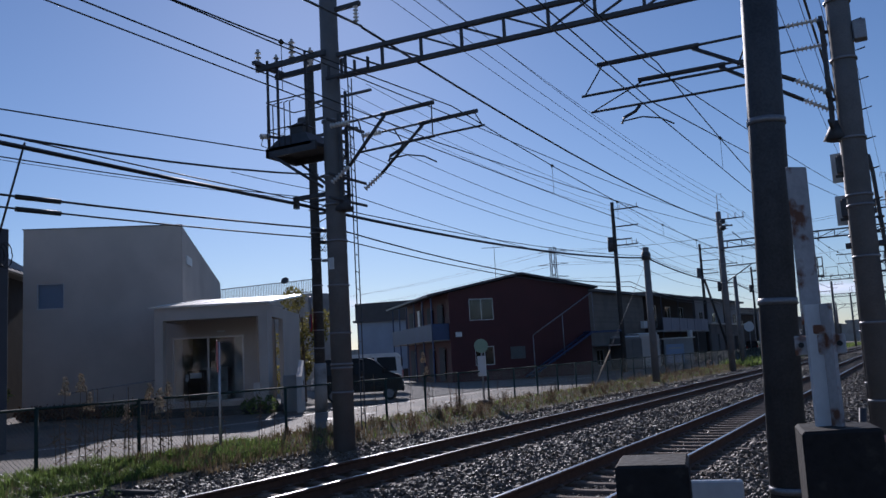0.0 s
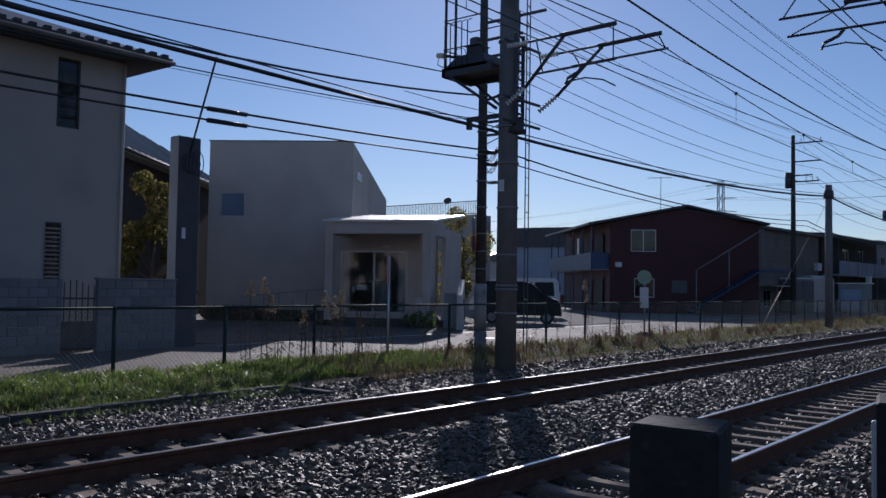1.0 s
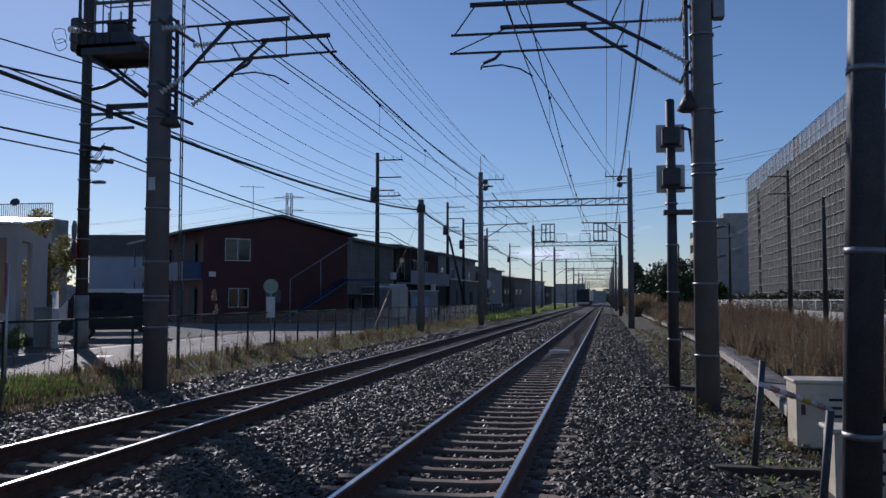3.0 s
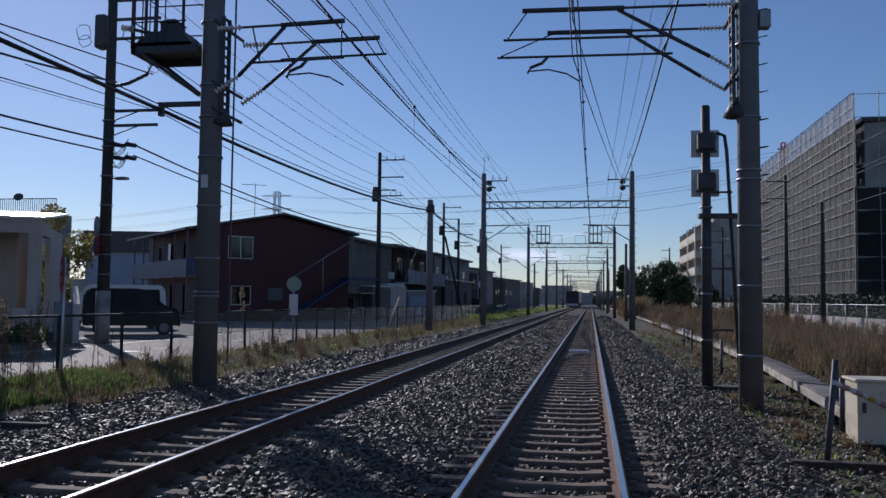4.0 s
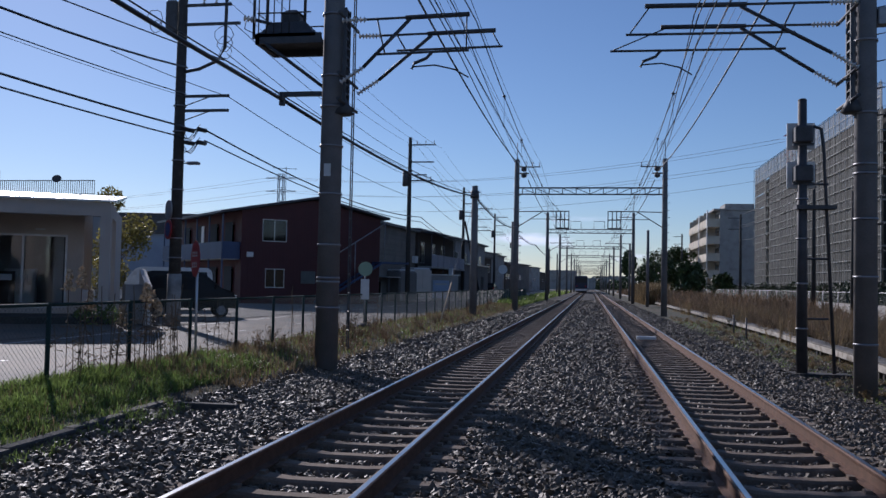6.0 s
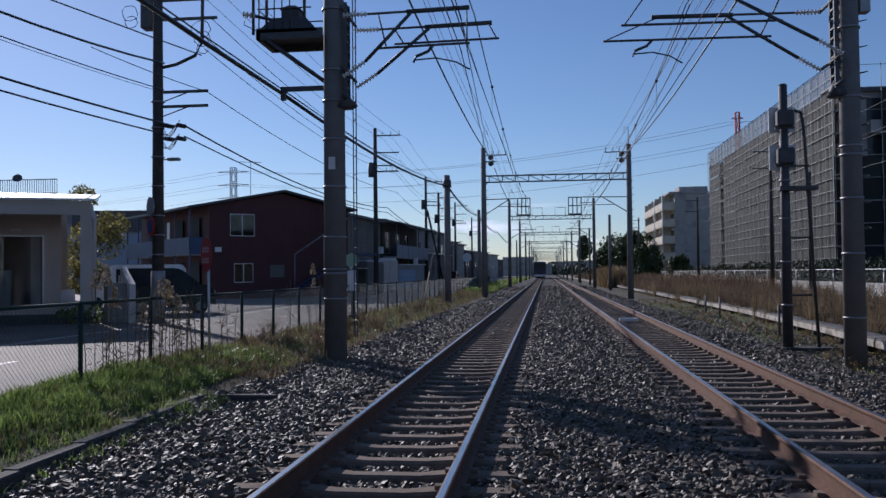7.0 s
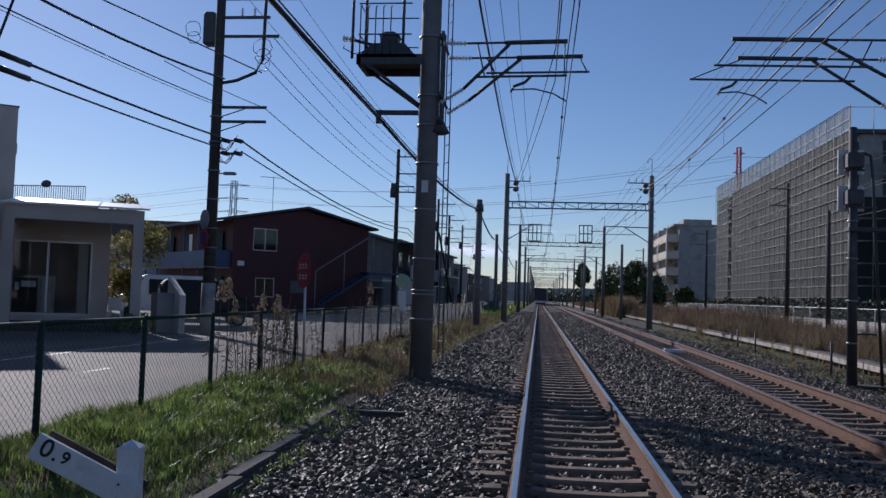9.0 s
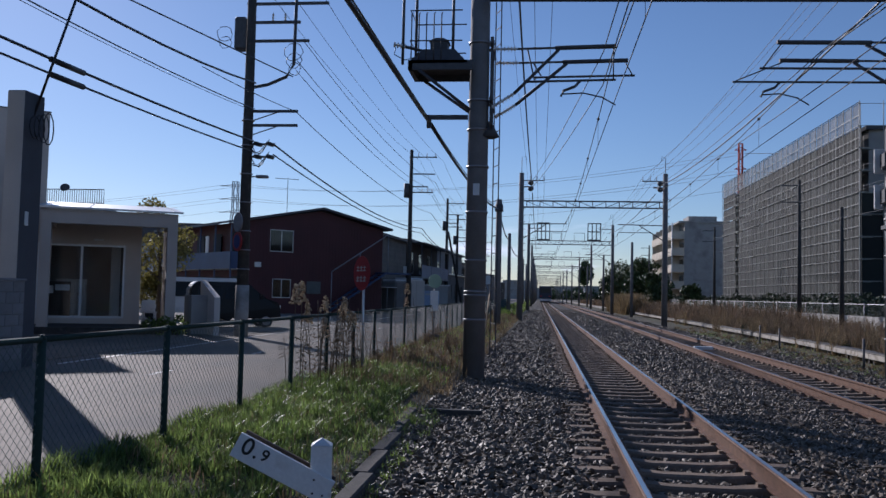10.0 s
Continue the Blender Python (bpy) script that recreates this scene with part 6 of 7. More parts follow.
part("shelf", bx(BM(), 0.2, 1.2, 2.2, 2.6, 0.25, 1.7, mpb), M_WHITEPAINT, h2, "white display shelf behind the glass")
part("room_wall", bx(BM(), 2.75, 2.95, 0.2, 3.0, 0, 3.7, mpb), M_BEIGE, h2)
part("passage_wall", bx(BM(), PW - 0.16, PW, 0.0, 3.2, 0, 3.7, mpb), M_BEIGE, h2)
bm = BM()
vs = [bm.verts.new(mp @ Vector(v)) for v in ((-0.15, -0.12, 3.85), (PW + 0.15, -0.12, 3.85), (PW + 0.15, PD + 3.2, 4.5), (-0.15, PD + 3.2, 4.5), (-0.15, -0.12, 3.79), (PW + 0.15, -0.12, 3.79), (PW + 0.15, PD + 3.2, 4.42), (-0.15, PD + 3.2, 4.42))]
for f in ((0, 1, 2, 3), (7, 6, 5, 4), (0, 4, 5, 1), (2, 6, 7, 3), (1, 5, 6, 2), (3, 7, 4, 0)):
    bm.faces.new([vs[i] for i in f])
pr = part("porch_roof", bm, M_LIGHTROOF, h2, "pale glossy sheet roof of the porch")
for k in range(4):
    x = 0.1 + k * (PW - 0.2) / 3
    part("roof_seam", tube(BM(), mp @ Vector((x, -0.1, 3.87)), mp @ Vector((x, PD + 3.1, 4.51)), 0.012, n=5), M_LIGHTROOF, pr)
ch = thing("plastic_chair", "white plastic garden chair under the porch", "chair", mp @ pose(3.25, 1.9, 0.22, 0, 0, 170))
part("seat", bx(BM(), -0.22, 0.22, -0.22, 0.22, 0.4, 0.44, None, 0.015), M_WHITEPAINT, ch)
part("backrest", bx(BM(), -0.22, 0.22, 0.2, 0.24, 0.44, 0.82, None, 0.015), M_WHITEPAINT, ch)
for x in (-0.2, 0.2):
    for y in (-0.2, 0.2):
        part("leg", tube(BM(), (x, y, 0), (x * 0.9, y * 0.9, 0.4), 0.025, n=6), M_WHITEPAINT, ch)
# roof terrace railing behind
rl = thing("terrace_railing", "dark metal railing of a roof terrace", "railing")
solid("terrace_block", bx(BM(), -43, -33.0, 44.6, 46.2, -0.1, 6.1), M_GREYWALL, "low flat-roofed block behind the porch", "building")
for k in range(72):
    x = -43 + 9.9 * k / 71
    part("baluster", tube(BM(), (x, 44.8, 6.1), (x, 44.8, 7.0), 0.018, n=4), M_DARKSTEEL, rl)
for z in (6.2, 7.0):
    part("rail", tube(BM(), (-43, 44.8, z), (-33.1, 44.8, z), 0.028, n=5), M_DARKSTEEL, rl)
sd = thing("satellite_dish", "small dark satellite dish on the railing", "satellite dish", pose(-35.4, 44.6, 7.05, 60, 0, 20))
part("dish", lathe(BM(), [(0.02, 0.0), (0.16, 0.02), (0.27, 0.07)], 16), M_DARKSTEEL, sd)
part("arm", tube(BM(), (0, -0.2, 0.0), (0, 0, 0.3), 0.015, n=5), M_DARKSTEEL, sd)
tree(-22.7, 29.9, 4.9, 2.7, M_LEAFGOLD, 22, "loose yellow-green garden tree beside the porch", 4600, 0.07)

# white slanted sign block
wb = thing("gate_block", "white slanted concrete gate wall with a lower grey block", "gate wall", pose(-18.1, 23.75, -0.1, 0, 0, 125) @ Matrix.Translation((-0.6, 0, 0)) @ Matrix.Diagonal((1.73, 1, 1, 1)))
bm = BM()
vs = [bm.verts.new(v) for v in ((0, -0.09, 0), (1.1, -0.09, 0), (1.1, -0.09, 1.75), (0, -0.09, 1.2), (0, 0.09, 0), (1.1, 0.09, 0), (1.1, 0.09, 1.75), (0, 0.09, 1.2))]
for f in ((0, 1, 2, 3), (7, 6, 5, 4), (0, 4, 5, 1), (2, 6, 7, 3), (1, 5, 6, 2), (3, 7, 4, 0)):
    bm.faces.new([vs[i] for i in f])
part("slab", bm, M_WHITEWALL, wb)
part("plinth", bx(BM(), 0.5, 1.1, 0.09, 0.6, 0, 1.25, None, 0.01), M_GREYWALL, wb)
part("house_plate", bx(BM(), 0.5, 0.8, -0.1, -0.09, 0.85, 1.05), M_BLACK, wb)
bs = thing("shrub", "low leafy shrub in a bed before the porch", "shrub", Matrix.Translation((-19.3, 22.9, -0.14)))
part("foliage", leaf_cloud(crown_points(rng_h, [(0, 0, 0.3, 0.35), (0.4, 0.2, 0.35, 0.3), (-0.5, 0.1, 0.25, 0.3)], 500), 0.07, rng_h, M_GRASS, "foliage"), None, bs)


# ---- vehicles ----
def box_van(name, label, m, L, W, H, paint, hood=0.55):
    """A small one-box van; its nose points along local +x."""
    v = thing(name, label, "van", m)
    bm = BM()
    side_pts = [(0, 0.35), (L, 0.35), (L, 0.78), (L - 0.12, 0.98), (L - hood, 1.08), (L - hood - 0.62, H - 0.08), (L - hood - 0.9, H), (0.25, H), (0.08, H - 0.15), (0, 1.0)]
    rows = []
    for y, inset in ((0, 0.0), (W, 0.0)):
        rows.append([bm.verts.new((x, y + (0.1 if y == 0 else -0.1) * max(0, (z - 1.0) / (H - 1.0)), z)) for x, z in side_pts])
    n = len(side_pts)
    for i in range(n):
        bm.faces.new((rows[0][i], rows[0][(i + 1) % n], rows[1][(i + 1) % n], rows[1][i]))
    bm.faces.new(rows[0][::-1])
    bm.faces.new(rows[1])
    bmesh.ops.bevel(bm, geom=list(bm.edges), offset=0.035, segments=2, affect="EDGES")
    body = part("body", bm, paint, v)
    for s, y in ((-1, -0.004), (1, W + 0.004)):
        for xa, xb in ((0.25, 1.2), (1.28, L - hood - 0.95)):
            t = 0.055
            bm = BM()
            vs = []
            for x, z in ((xa, 1.08), (xb, 1.08), (xb, H - 0.2), (xa + 0.05, H - 0.2)):
                yy = y + (0.1 if s < 0 else -0.1) * (z - 1.0) / (H - 1.0)
                vs.append(bm.verts.new((x, yy, z)))
            bm.faces.new(vs)
            bmesh.ops.solidify(bm, geom=list(bm.faces), thickness=0.012)
            part("side_window", bm, M_DARKGLASS, body)
    bm = BM()
    xa, za, xb, zb = L - hood - 0.05, 1.12, L - hood - 0.6, H - 0.12
    vs = [bm.verts.new(p) for p in ((xa + 0.03, 0.12, za), (xa + 0.03, W - 0.12, za), (xb + 0.03, W - 0.2, zb), (xb + 0.03, 0.2, zb))]
    bm.faces.new(vs)
    bmesh.ops.solidify(bm, geom=list(bm.faces), thickness=0.012)
    part("windscreen", bm, M_DARKGLASS, body)
    for x in (0.62, L - 0.55):
        for y in (0.0, W - 0.15):
            wm = Matrix.Translation((x, y, 0.27)) @ Matrix.Rotation(-math.pi / 2, 4, "X")
            wh = part("wheel", lathe(BM(), [(0.2, 0), (0.26, 0.01), (0.27, 0.04), (0.27, 0.12), (0.26, 0.15), (0.2, 0.16)], 20, wm), M_TYRE, v)
            part("rim", lathe(BM(), [(0.17, -0.012), (0.17, 0.1)], 16, wm), M_STEEL, wh)
    for y in (0.1, W - 0.32):
        part("headlight", bx(BM(), L - 0.03, L + 0.015, y, y + 0.22, 0.68, 0.86, None, 0.02), M_PORCELAIN, v)
    for y in (-0.14, W + 0.02):
        part("mirror", bx(BM(), L - hood - 0.25, L - hood - 0.15, y, y + 0.12, 1.1, 1.27, None, 0.02), paint, v)
    for y in (0.04, W - 0.16):
        part("tail_lamp", bx(BM(), -0.015, 0.03, y, y + 0.12, 0.75, 1.1, None, 0.01), M_LAMPRED, v)
    part("rear_window", bx(BM(), -0.008, 0.03, 0.25, W - 0.25, H - 0.65, H - 0.25, None, 0.005), M_DARKGLASS, body)
    part("bumper", bx(BM(), L - 0.04, L + 0.03, 0.05, W - 0.05, 0.32, 0.52, None, 0.02), paint, v)
    return v


box_van("kei_van", "near-black compact van parked on the gravel lot", pose(-20.7, 28.2, -0.08, 0, 0, 30), 3.4, 1.48, 1.72, M_CARPAINT)
box_van("white_van", "white van parked behind the dark van", pose(-22.3, 37.4, -0.08, 0, 0, 210), 4.4, 1.7, 1.95, M_WHITEPAINT, 0.4)
box_van("white_van", "white van half hidden behind the gate wall", pose(-24.84, 30.5, -0.08, 0, 0, 210), 3.4, 1.48, 1.75, M_WHITEPAINT)

# ---- red two-storey building ----
rd = thing("apartment_house", "two-storey maroon apartment house with blue balconies and outside stair", "house")
RA = math.degrees(math.atan2(6.68, 7.08))
mr = pose(-25.65, 48.9, -0.1, 0, 0, RA)
RW, RD = 9.75, 13.0
ops = [(1.35, 3.0, 3.9, 5.3), (1.6, 2.9, 1.0, 2.2)]
part("wall", wall_cells(BM(), mr, 0, RW, 0, 5.75, 0.18, ops), M_RED, rd)
bm = BM()
vs = [bm.verts.new(mr @ Vector(v)) for v in ((0, 0, 5.75), (RW, 0, 5.75), (RW * 0.5, 0, 6.7), (0, 0.18, 5.75), (RW, 0.18, 5.75), (RW * 0.5, 0.18, 6.7))]
for f in ((0, 1, 2), (5, 4, 3), (0, 3, 4, 1), (1, 4, 5, 2), (2, 5, 3, 0)):
    bm.faces.new([vs[i] for i in f])
part("gable", bm, M_RED, rd)
for o in ops:
    window(rd, mr, o, M_FRAME, 1)
# dark partitions added inside so that no bright sky shows through the windows
part("added_dark_partition", bx(BM(), 0.5, RW - 0.5, 0.9, 1.0, 0, 5.6, mr), M_DARKWOOD, rd)
part("added_dark_partition", bx(BM(), 1.3, 1.4, 1.0, RD - 0.3, 0, 5.6, mr), M_DARKWOOD, rd)
for k in range(40):
    part("siding_rib", bx(BM(), 0.2 + 0.235 * k, 0.225 + 0.235 * k, -0.012, -0.001, 0.05 if not 1.3 < 0.2 + 0.235 * k < 3.02 else 2.25, 5.72 if not 1.3 < 0.2 + 0.235 * k < 3.02 else 3.85, mr), M_RED, rd)
lops = [(1.2 + 2.9 * k + d, 2.3 + 2.9 * k + d, z, z + h) for k in range(4) for d, z, h in ((0, 3.0, 2.0), (0, 0.2, 2.0))]
part("wall", wall_cells(BM(), mr @ Matrix.Rotation(math.pi / 2, 4, "Z") @ Matrix.Translation((0.18, -0.18, 0)), 0, RD, 0, 5.75, 0.18, lops), M_RED, rd)
for o in lops:
    window(rd, mr @ Matrix.Rotation(math.pi / 2, 4, "Z") @ Matrix.Translation((0.18, -0.12, 0)), o, M_FRAME, 1)
part("wall", bx(BM(), RW - 0.18, RW, 0.18, RD, 0, 5.75, mr), M_RED, rd)
part("wall", bx(BM(), 0, RW, RD, RD + 0.18, 0, 5.75, mr), M_RED, rd)
part("floor_slab", bx(BM(), -1.1, RW - 0.3, 0.25, RD, 2.7, 2.85, mr), M_GREYWALL, rd)
part("balcony_front", bx(BM(), -1.15, -1.1, 0.25, RD, 2.75, 3.8, mr), M_BLUE, rd, "blue sheet balcony front")
part("balcony_end", bx(BM(), -1.1, 0, 0.22, 0.27, 2.75, 3.8, mr), M_BLUE, rd)
for k in range(6):
    part("balcony_post", bx(BM(), -1.14, -1.06, 0.25 + 2.5 * k, 0.33 + 2.5 * k, 0, 5.5, mr), M_BLUE, rd)
part("laundry", bx(BM(), -1.0, -0.95, 4.2, 4.7, 3.6, 4.9, mr, 0.02), M_WHITEPAINT, rd, "white laundry hung on the balcony")
bm = BM()
for s0, s1 in ((-1.5, RW * 0.5), (RW * 0.5, RW + 0.5)):
    z0 = 6.78 - abs(s0 - RW * 0.5) * 0.2
    z1 = 6.78 - abs(s1 - RW * 0.5) * 0.2
    vs = [bm.verts.new(mr @ Vector(v)) for v in ((s0, -0.5, z0), (s1, -0.5, z1), (s1, RD + 0.5, z1), (s0, RD + 0.5, z0), (s0, -0.5, z0 + 0.14), (s1, -0.5, z1 + 0.14), (s1, RD + 0.5, z1 + 0.14), (s0, RD + 0.5, z0 + 0.14))]
    for f in ((3, 2, 1, 0), (4, 5, 6, 7), (0, 1, 5, 4), (1, 2, 6, 5), (2, 3, 7, 6), (3, 0, 4, 7)):
        bm.faces.new([vs[i] for i in f])
part("roof", bm, M_ROOF, rd)
bm = BM()
for k in range(14):
    t = k / 13
    bx(bm, 5.0 + 4.2 * t, 5.35 + 4.2 * t, -1.1, -0.15, 0.2 + 2.55 * t, 0.25 + 2.55 * t, mr)
for y in (-1.12, -0.15):
    tube(bm, mr @ Vector((4.9, y, 0.1)), mr @ Vector((9.4, y, 2.8)), 0.07, n=6)
st = part("outside_stair", bm, M_BLUE, rd, "blue steel outside stair")
bm = BM()
tube(bm, mr @ Vector((5.2, -1.12, 2.75)), mr @ Vector((9.5, -1.12, 5.4)), 0.04, n=6)
for x, z0, z1 in ((5.2, 0.0, 2.75), (9.5, 2.8, 5.4), (7.3, 1.4, 4.0)):
    tube(bm, mr @ Vector((x, -1.12, z0)), mr @ Vector((x, -1.12, z1)), 0.035, n=6)
part("stair_rail", bm, M_STEEL, st)
part("landing", bx(BM(), 9.2, 11.4, -1.15, 0.1, 2.72, 2.84, mr), M_BLUE, rd)
part("meter_box", bx(BM(), 0.35, 0.75, -0.1, 0, 2.9, 3.2, mr), M_WHITEPAINT, rd)
part("notice_board", bx(BM(), 4.0, 5.0, -0.06, -0.015, 1.3, 2.1, mr), M_DIM, rd)
an = thing("tv_antenna", "thin roof television antenna", "antenna")
part("mast", tube(BM(), (-25.5, 56, 6.3), (-25.5, 56, 9.3), 0.02, n=5), M_DARKSTEEL, an)
part("boom", tube(BM(), (-26.3, 55.6, 9.2), (-24.8, 56.3, 9.2), 0.02, n=5), M_DARKSTEEL, an)


# ---- other houses ----
def plain_house(x, y, deg, w, d, h, wall, roof, label, rise=0.0, wins=(), name="house"):
    b = thing(name, label, "house", None, "row of far houses")
    m = pose(x, y, -0.1, 0, 0, deg)
    part("wall", wall_cells(BM(), m, 0, w, 0, h, 0.18, list(wins)), wall, b)
    for q in (bx(BM(), 0, 0.18, 0.18, d, 0, h, m), bx(BM(), w - 0.18, w, 0.18, d, 0, h, m), bx(BM(), 0.18, w - 0.18, d - 0.18, d, 0, h, m)):
        part("wall", q, wall, b)
    for o in wins:
        window(b, m, o, M_FRAME, 1, curtain=True)
    bm = BM()
    e = 0.4
    vs = [bm.verts.new(m @ Vector(v)) for v in ((-e, -e, h), (w + e, -e, h), (w + e, d + e, h), (-e, d + e, h), (-e, -e, h + 0.2), (w + e, -e, h + 0.2), (w + e, d + e, h + 0.2 + rise), (-e, d + e, h + 0.2 + rise))]
    for f in ((3, 2, 1, 0), (4, 5, 6, 7), (0, 1, 5, 4), (1, 2, 6, 5), (2, 3, 7, 6), (3, 0, 4, 7)):
        bm.faces.new([vs[i] for i in f])
    part("roof", bm, roof, b)
    return b


rb = plain_house(-47.3, 70.4, 12, 15, 9, 5.5, M_BLUEGREY, M_ROOF, "blue-grey sheet-clad house with deep dark roof band", 0.0, ((7.0, 8.5, 0.9, 2.1), (2.0, 4.0, 0.9, 2.1)))
part("roof_band", bx(BM(), -0.2, 15.2, -0.2, 9.2, 5.7, 7.35, pose(-47.3, 70.4, -0.1, 0, 0, 12)), M_ROOF, rb)
part("base_band", bx(BM(), 0.0, 15.0, -0.05, -0.002, 0.0, 0.85, pose(-47.3, 70.4, -0.1, 0, 0, 12)), M_DARKWOOD, rb)
tp = plain_house(-20.4, 60.0, 86, 12.3, 8, 5.9, M_TAUPE, M_ROOF, "taupe lap-sided apartment block with a pale awning along the road", 0.3, ((1.6, 3.0, 0.4, 1.6), (5.0, 6.6, 0.4, 1.6)))
mt_ = pose(-20.4, 60.0, -0.1, 0, 0, 86)
for k in range(24):
    z = 1.95 + 0.165 * k
    part("siding_board", bx(BM(), 0.0, 12.3, -0.022, -0.002, z, z + 0.15, mt_), M_BOARDS, tp)
part("awning", bx(BM(), 0.8, 9.5, -1.3, -0.03, 1.86, 1.92, mt_), M_LIGHTROOF, tp, "pale sheet awning over the ground floor")
for x in (0.9, 5.2, 9.4):
    part("awning_post", tube(BM(), mt_ @ Vector((x, -1.25, 0)), mt_ @ Vector((x, -1.25, 1.86)), 0.035, n=6), M_STEEL, tp)
part("air_conditioner", bx(BM(), 11.3, 12.1, -0.36, -0.03, 3.2, 3.8, mt_, 0.02), M_WHITEPAINT, tp, "white air conditioner on the wall")
b2 = plain_house(-19.5, 73.2, 86.5, 14.6, 8, 6.1, M_DARKWOOD, M_ROOF, "dark two-storey apartment house with pale balcony sheets", 0.4, ((1.0, 2.6, 3.3, 5.2), (5.0, 6.6, 3.3, 5.2), (9.0, 10.6, 3.3, 5.2), (2.0, 3.2, 0.3, 2.2), (9.0, 10.2, 0.3, 2.2)))
mb = pose(-19.5, 73.2, -0.1, 0, 0, 86.5)
for k in range(6):
    part("balcony_sheet", bx(BM(), 0.3 + 2.35 * k, 2.5 + 2.35 * k, -1.25, -1.2, 3.0, 4.05, mb), M_SHEET, b2, "pale grey balcony sheet")
part("balcony_floor", bx(BM(), 0.2, 14.5, -1.25, 0, 2.85, 3.0, mb), M_GREYWALL, b2)
part("balcony_roof", bx(BM(), 0.2, 14.9, -1.5, -0.42, 5.95, 6.05, mb), M_ROOF, b2)
for k in range(4):
    part("balcony_post", tube(BM(), mb @ Vector((0.3 + 4.72 * k, -1.2, 0)), mb @ Vector((0.3 + 4.72 * k, -1.2, 5.95)), 0.05, n=6), M_DARKSTEEL, b2)
part("air_conditioner", bx(BM(), 6.9, 7.5, -1.6, -1.27, 2.3, 2.95, mb, 0.02), M_WHITEPAINT, b2, "white air conditioner hung under the balcony")
for x, y, w, h, c in ((-18.9, 63.6, 2.0, 2.4, M_TAUPE), (-18.3, 66.0, 2.2, 2.6, M_BEIGE)):
    t = thing("water_tank", "pale boxed tank with framed panels beside the road", "tank", pose(x, y, -0.1, 0, 0, 60))
    part("body", bx(BM(), 0, w, 0, 1.6, 0, h, None, 0.12), c, t)
    part("cap", bx(BM(), 0.1, w - 0.1, 0.1, 1.5, h, h + 0.12, None, 0.05), M_WHITEPAINT, t, "pale cap of the tank")
    for k in range(3):
        part("rib", bx(BM(), 0.1 + (w - 0.2) * k / 2 - 0.03, 0.1 + (w - 0.2) * k / 2 + 0.03, -0.03, 0, 0.1, h - 0.1), c, t)
sh_ = thing("road_shed", "low grey shed with a pale blue panel beside the road", "shed", pose(-18.1, 72.5, -0.1, 0, 0, 20))
part("body", bx(BM(), 0, 2.4, 0, 1.8, 0, 2.2, None, 0.02), M_GREYWALL, sh_)
part("roof", bx(BM(), -0.15, 2.55, -0.15, 1.95, 2.2, 2.28), M_LIGHTROOF, sh_)
part("panel", bx(BM(), 0.15, 1.6, -0.05, -0.005, 0.2, 1.75, None, 0.02), M_CYAN, sh_, "pale blue panel with faded lettering bars")
part("panel_bar", bx(BM(), 0.35, 1.4, -0.06, -0.052, 1.35, 1.5), M_CURTAIN, sh_)
ws = plain_house(-19.0, 89.5, 87, 20, 9, 6.3, M_GREYWALL, M_ROOF, "grey two-storey workshop with a lower pale front and flat roof", 0.2, ((1.5, 3.0, 3.9, 5.0), (6.5, 8.0, 3.9, 5.0), (12, 13.5, 3.9, 5.0), (16, 17.5, 3.9, 5.0)))
mw = pose(-19.0, 89.5, -0.1, 0, 0, 87)
part("front_annex", wall_cells(BM(), mw @ Matrix.Translation((0, -1.3, 0)), 0.3, 15, 0, 3.6, 1.28, [(3.0, 3.8, 0.9, 2.6), (5.6, 6.4, 0.9, 2.6), (10, 12, 0.3, 2.4)]), M_TAUPE, ws, "grey-painted lower front")
part("annex_roof", bx(BM(), 0.2, 15.1, -1.5, -0.01, 3.6, 3.72, mw), M_LIGHTROOF, ws)
for x in (3.4, 6.0):
    part("dark_window", bx(BM(), x - 0.4, x + 0.4, -1.0, -0.95, 0.9, 2.6, mw), M_DARKGLASS, ws)
part("roller_door", bx(BM(), 10, 12, -1.0, -0.95, 0.3, 2.4, mw), M_DARKSTEEL, ws)
st_ = thing("stay_pole", "slanting dark concrete prop pole against a utility pole", "pole")
part("pole", tube(BM(), (-16.2, 92.0, -0.3), (-17.55, 88.3, 8.0), 0.13, 0.11, 12), M_DARKCONC, st_)
plain_house(-20.0, 112.0, 84, 12, 9, 5.2, M_DARKWOOD, M_ROOF, "dark two-storey house by the road", 0.6, ((1, 2.6, 3.2, 4.4), (5, 6.6, 3.2, 4.4), (9, 11, 3.2, 4.4)))
rh = random.Random(9)
for k in range(11):
    plain_house(-19.5 - rh.uniform(0, 4), 128 + 16 * k, rh.uniform(72, 88), rh.uniform(9, 13), 9, rh.uniform(4.6, 6.6), rh.choice((M_GREYWALL, M_DARKWOOD, M_DARKWOOD, M_TAUPE)), M_ROOF, "far two-storey house along the road", rh.uniform(0.4, 1.4), ((1, 2.6, 2.6, 3.6), (4, 5.6, 2.6, 3.6)))
for k in range(8):
    plain_house(-60 - rh.uniform(0, 25), 70 + 14 * k, rh.uniform(10, 50), 11, 9, rh.uniform(4.5, 6), rh.choice((M_GREYWALL, M_DARKWOOD, M_BEIGE)), M_ROOF, "far house beyond the lot", 1.2)
for k in range(6):
    plain_house(-38 - 9 * k, 2 - 9 * k, 31, 9, 8, 6.0, rh.choice((M_GREYWALL, M_BEIGE)), M_ROOF, "house behind the crossing road", 1.2)
box_van("white_van", "white van parked far along the road", pose(-17.9, 106, -0.1, 0, 0, 90), 4.4, 1.7, 1.95, M_WHITEPAINT, 0.4)
box_van("kei_van", "dark compact van far along the road", pose(-17.6, 118, -0.1, 0, 0, 90), 3.4, 1.48, 1.72, M_CARPAINT)
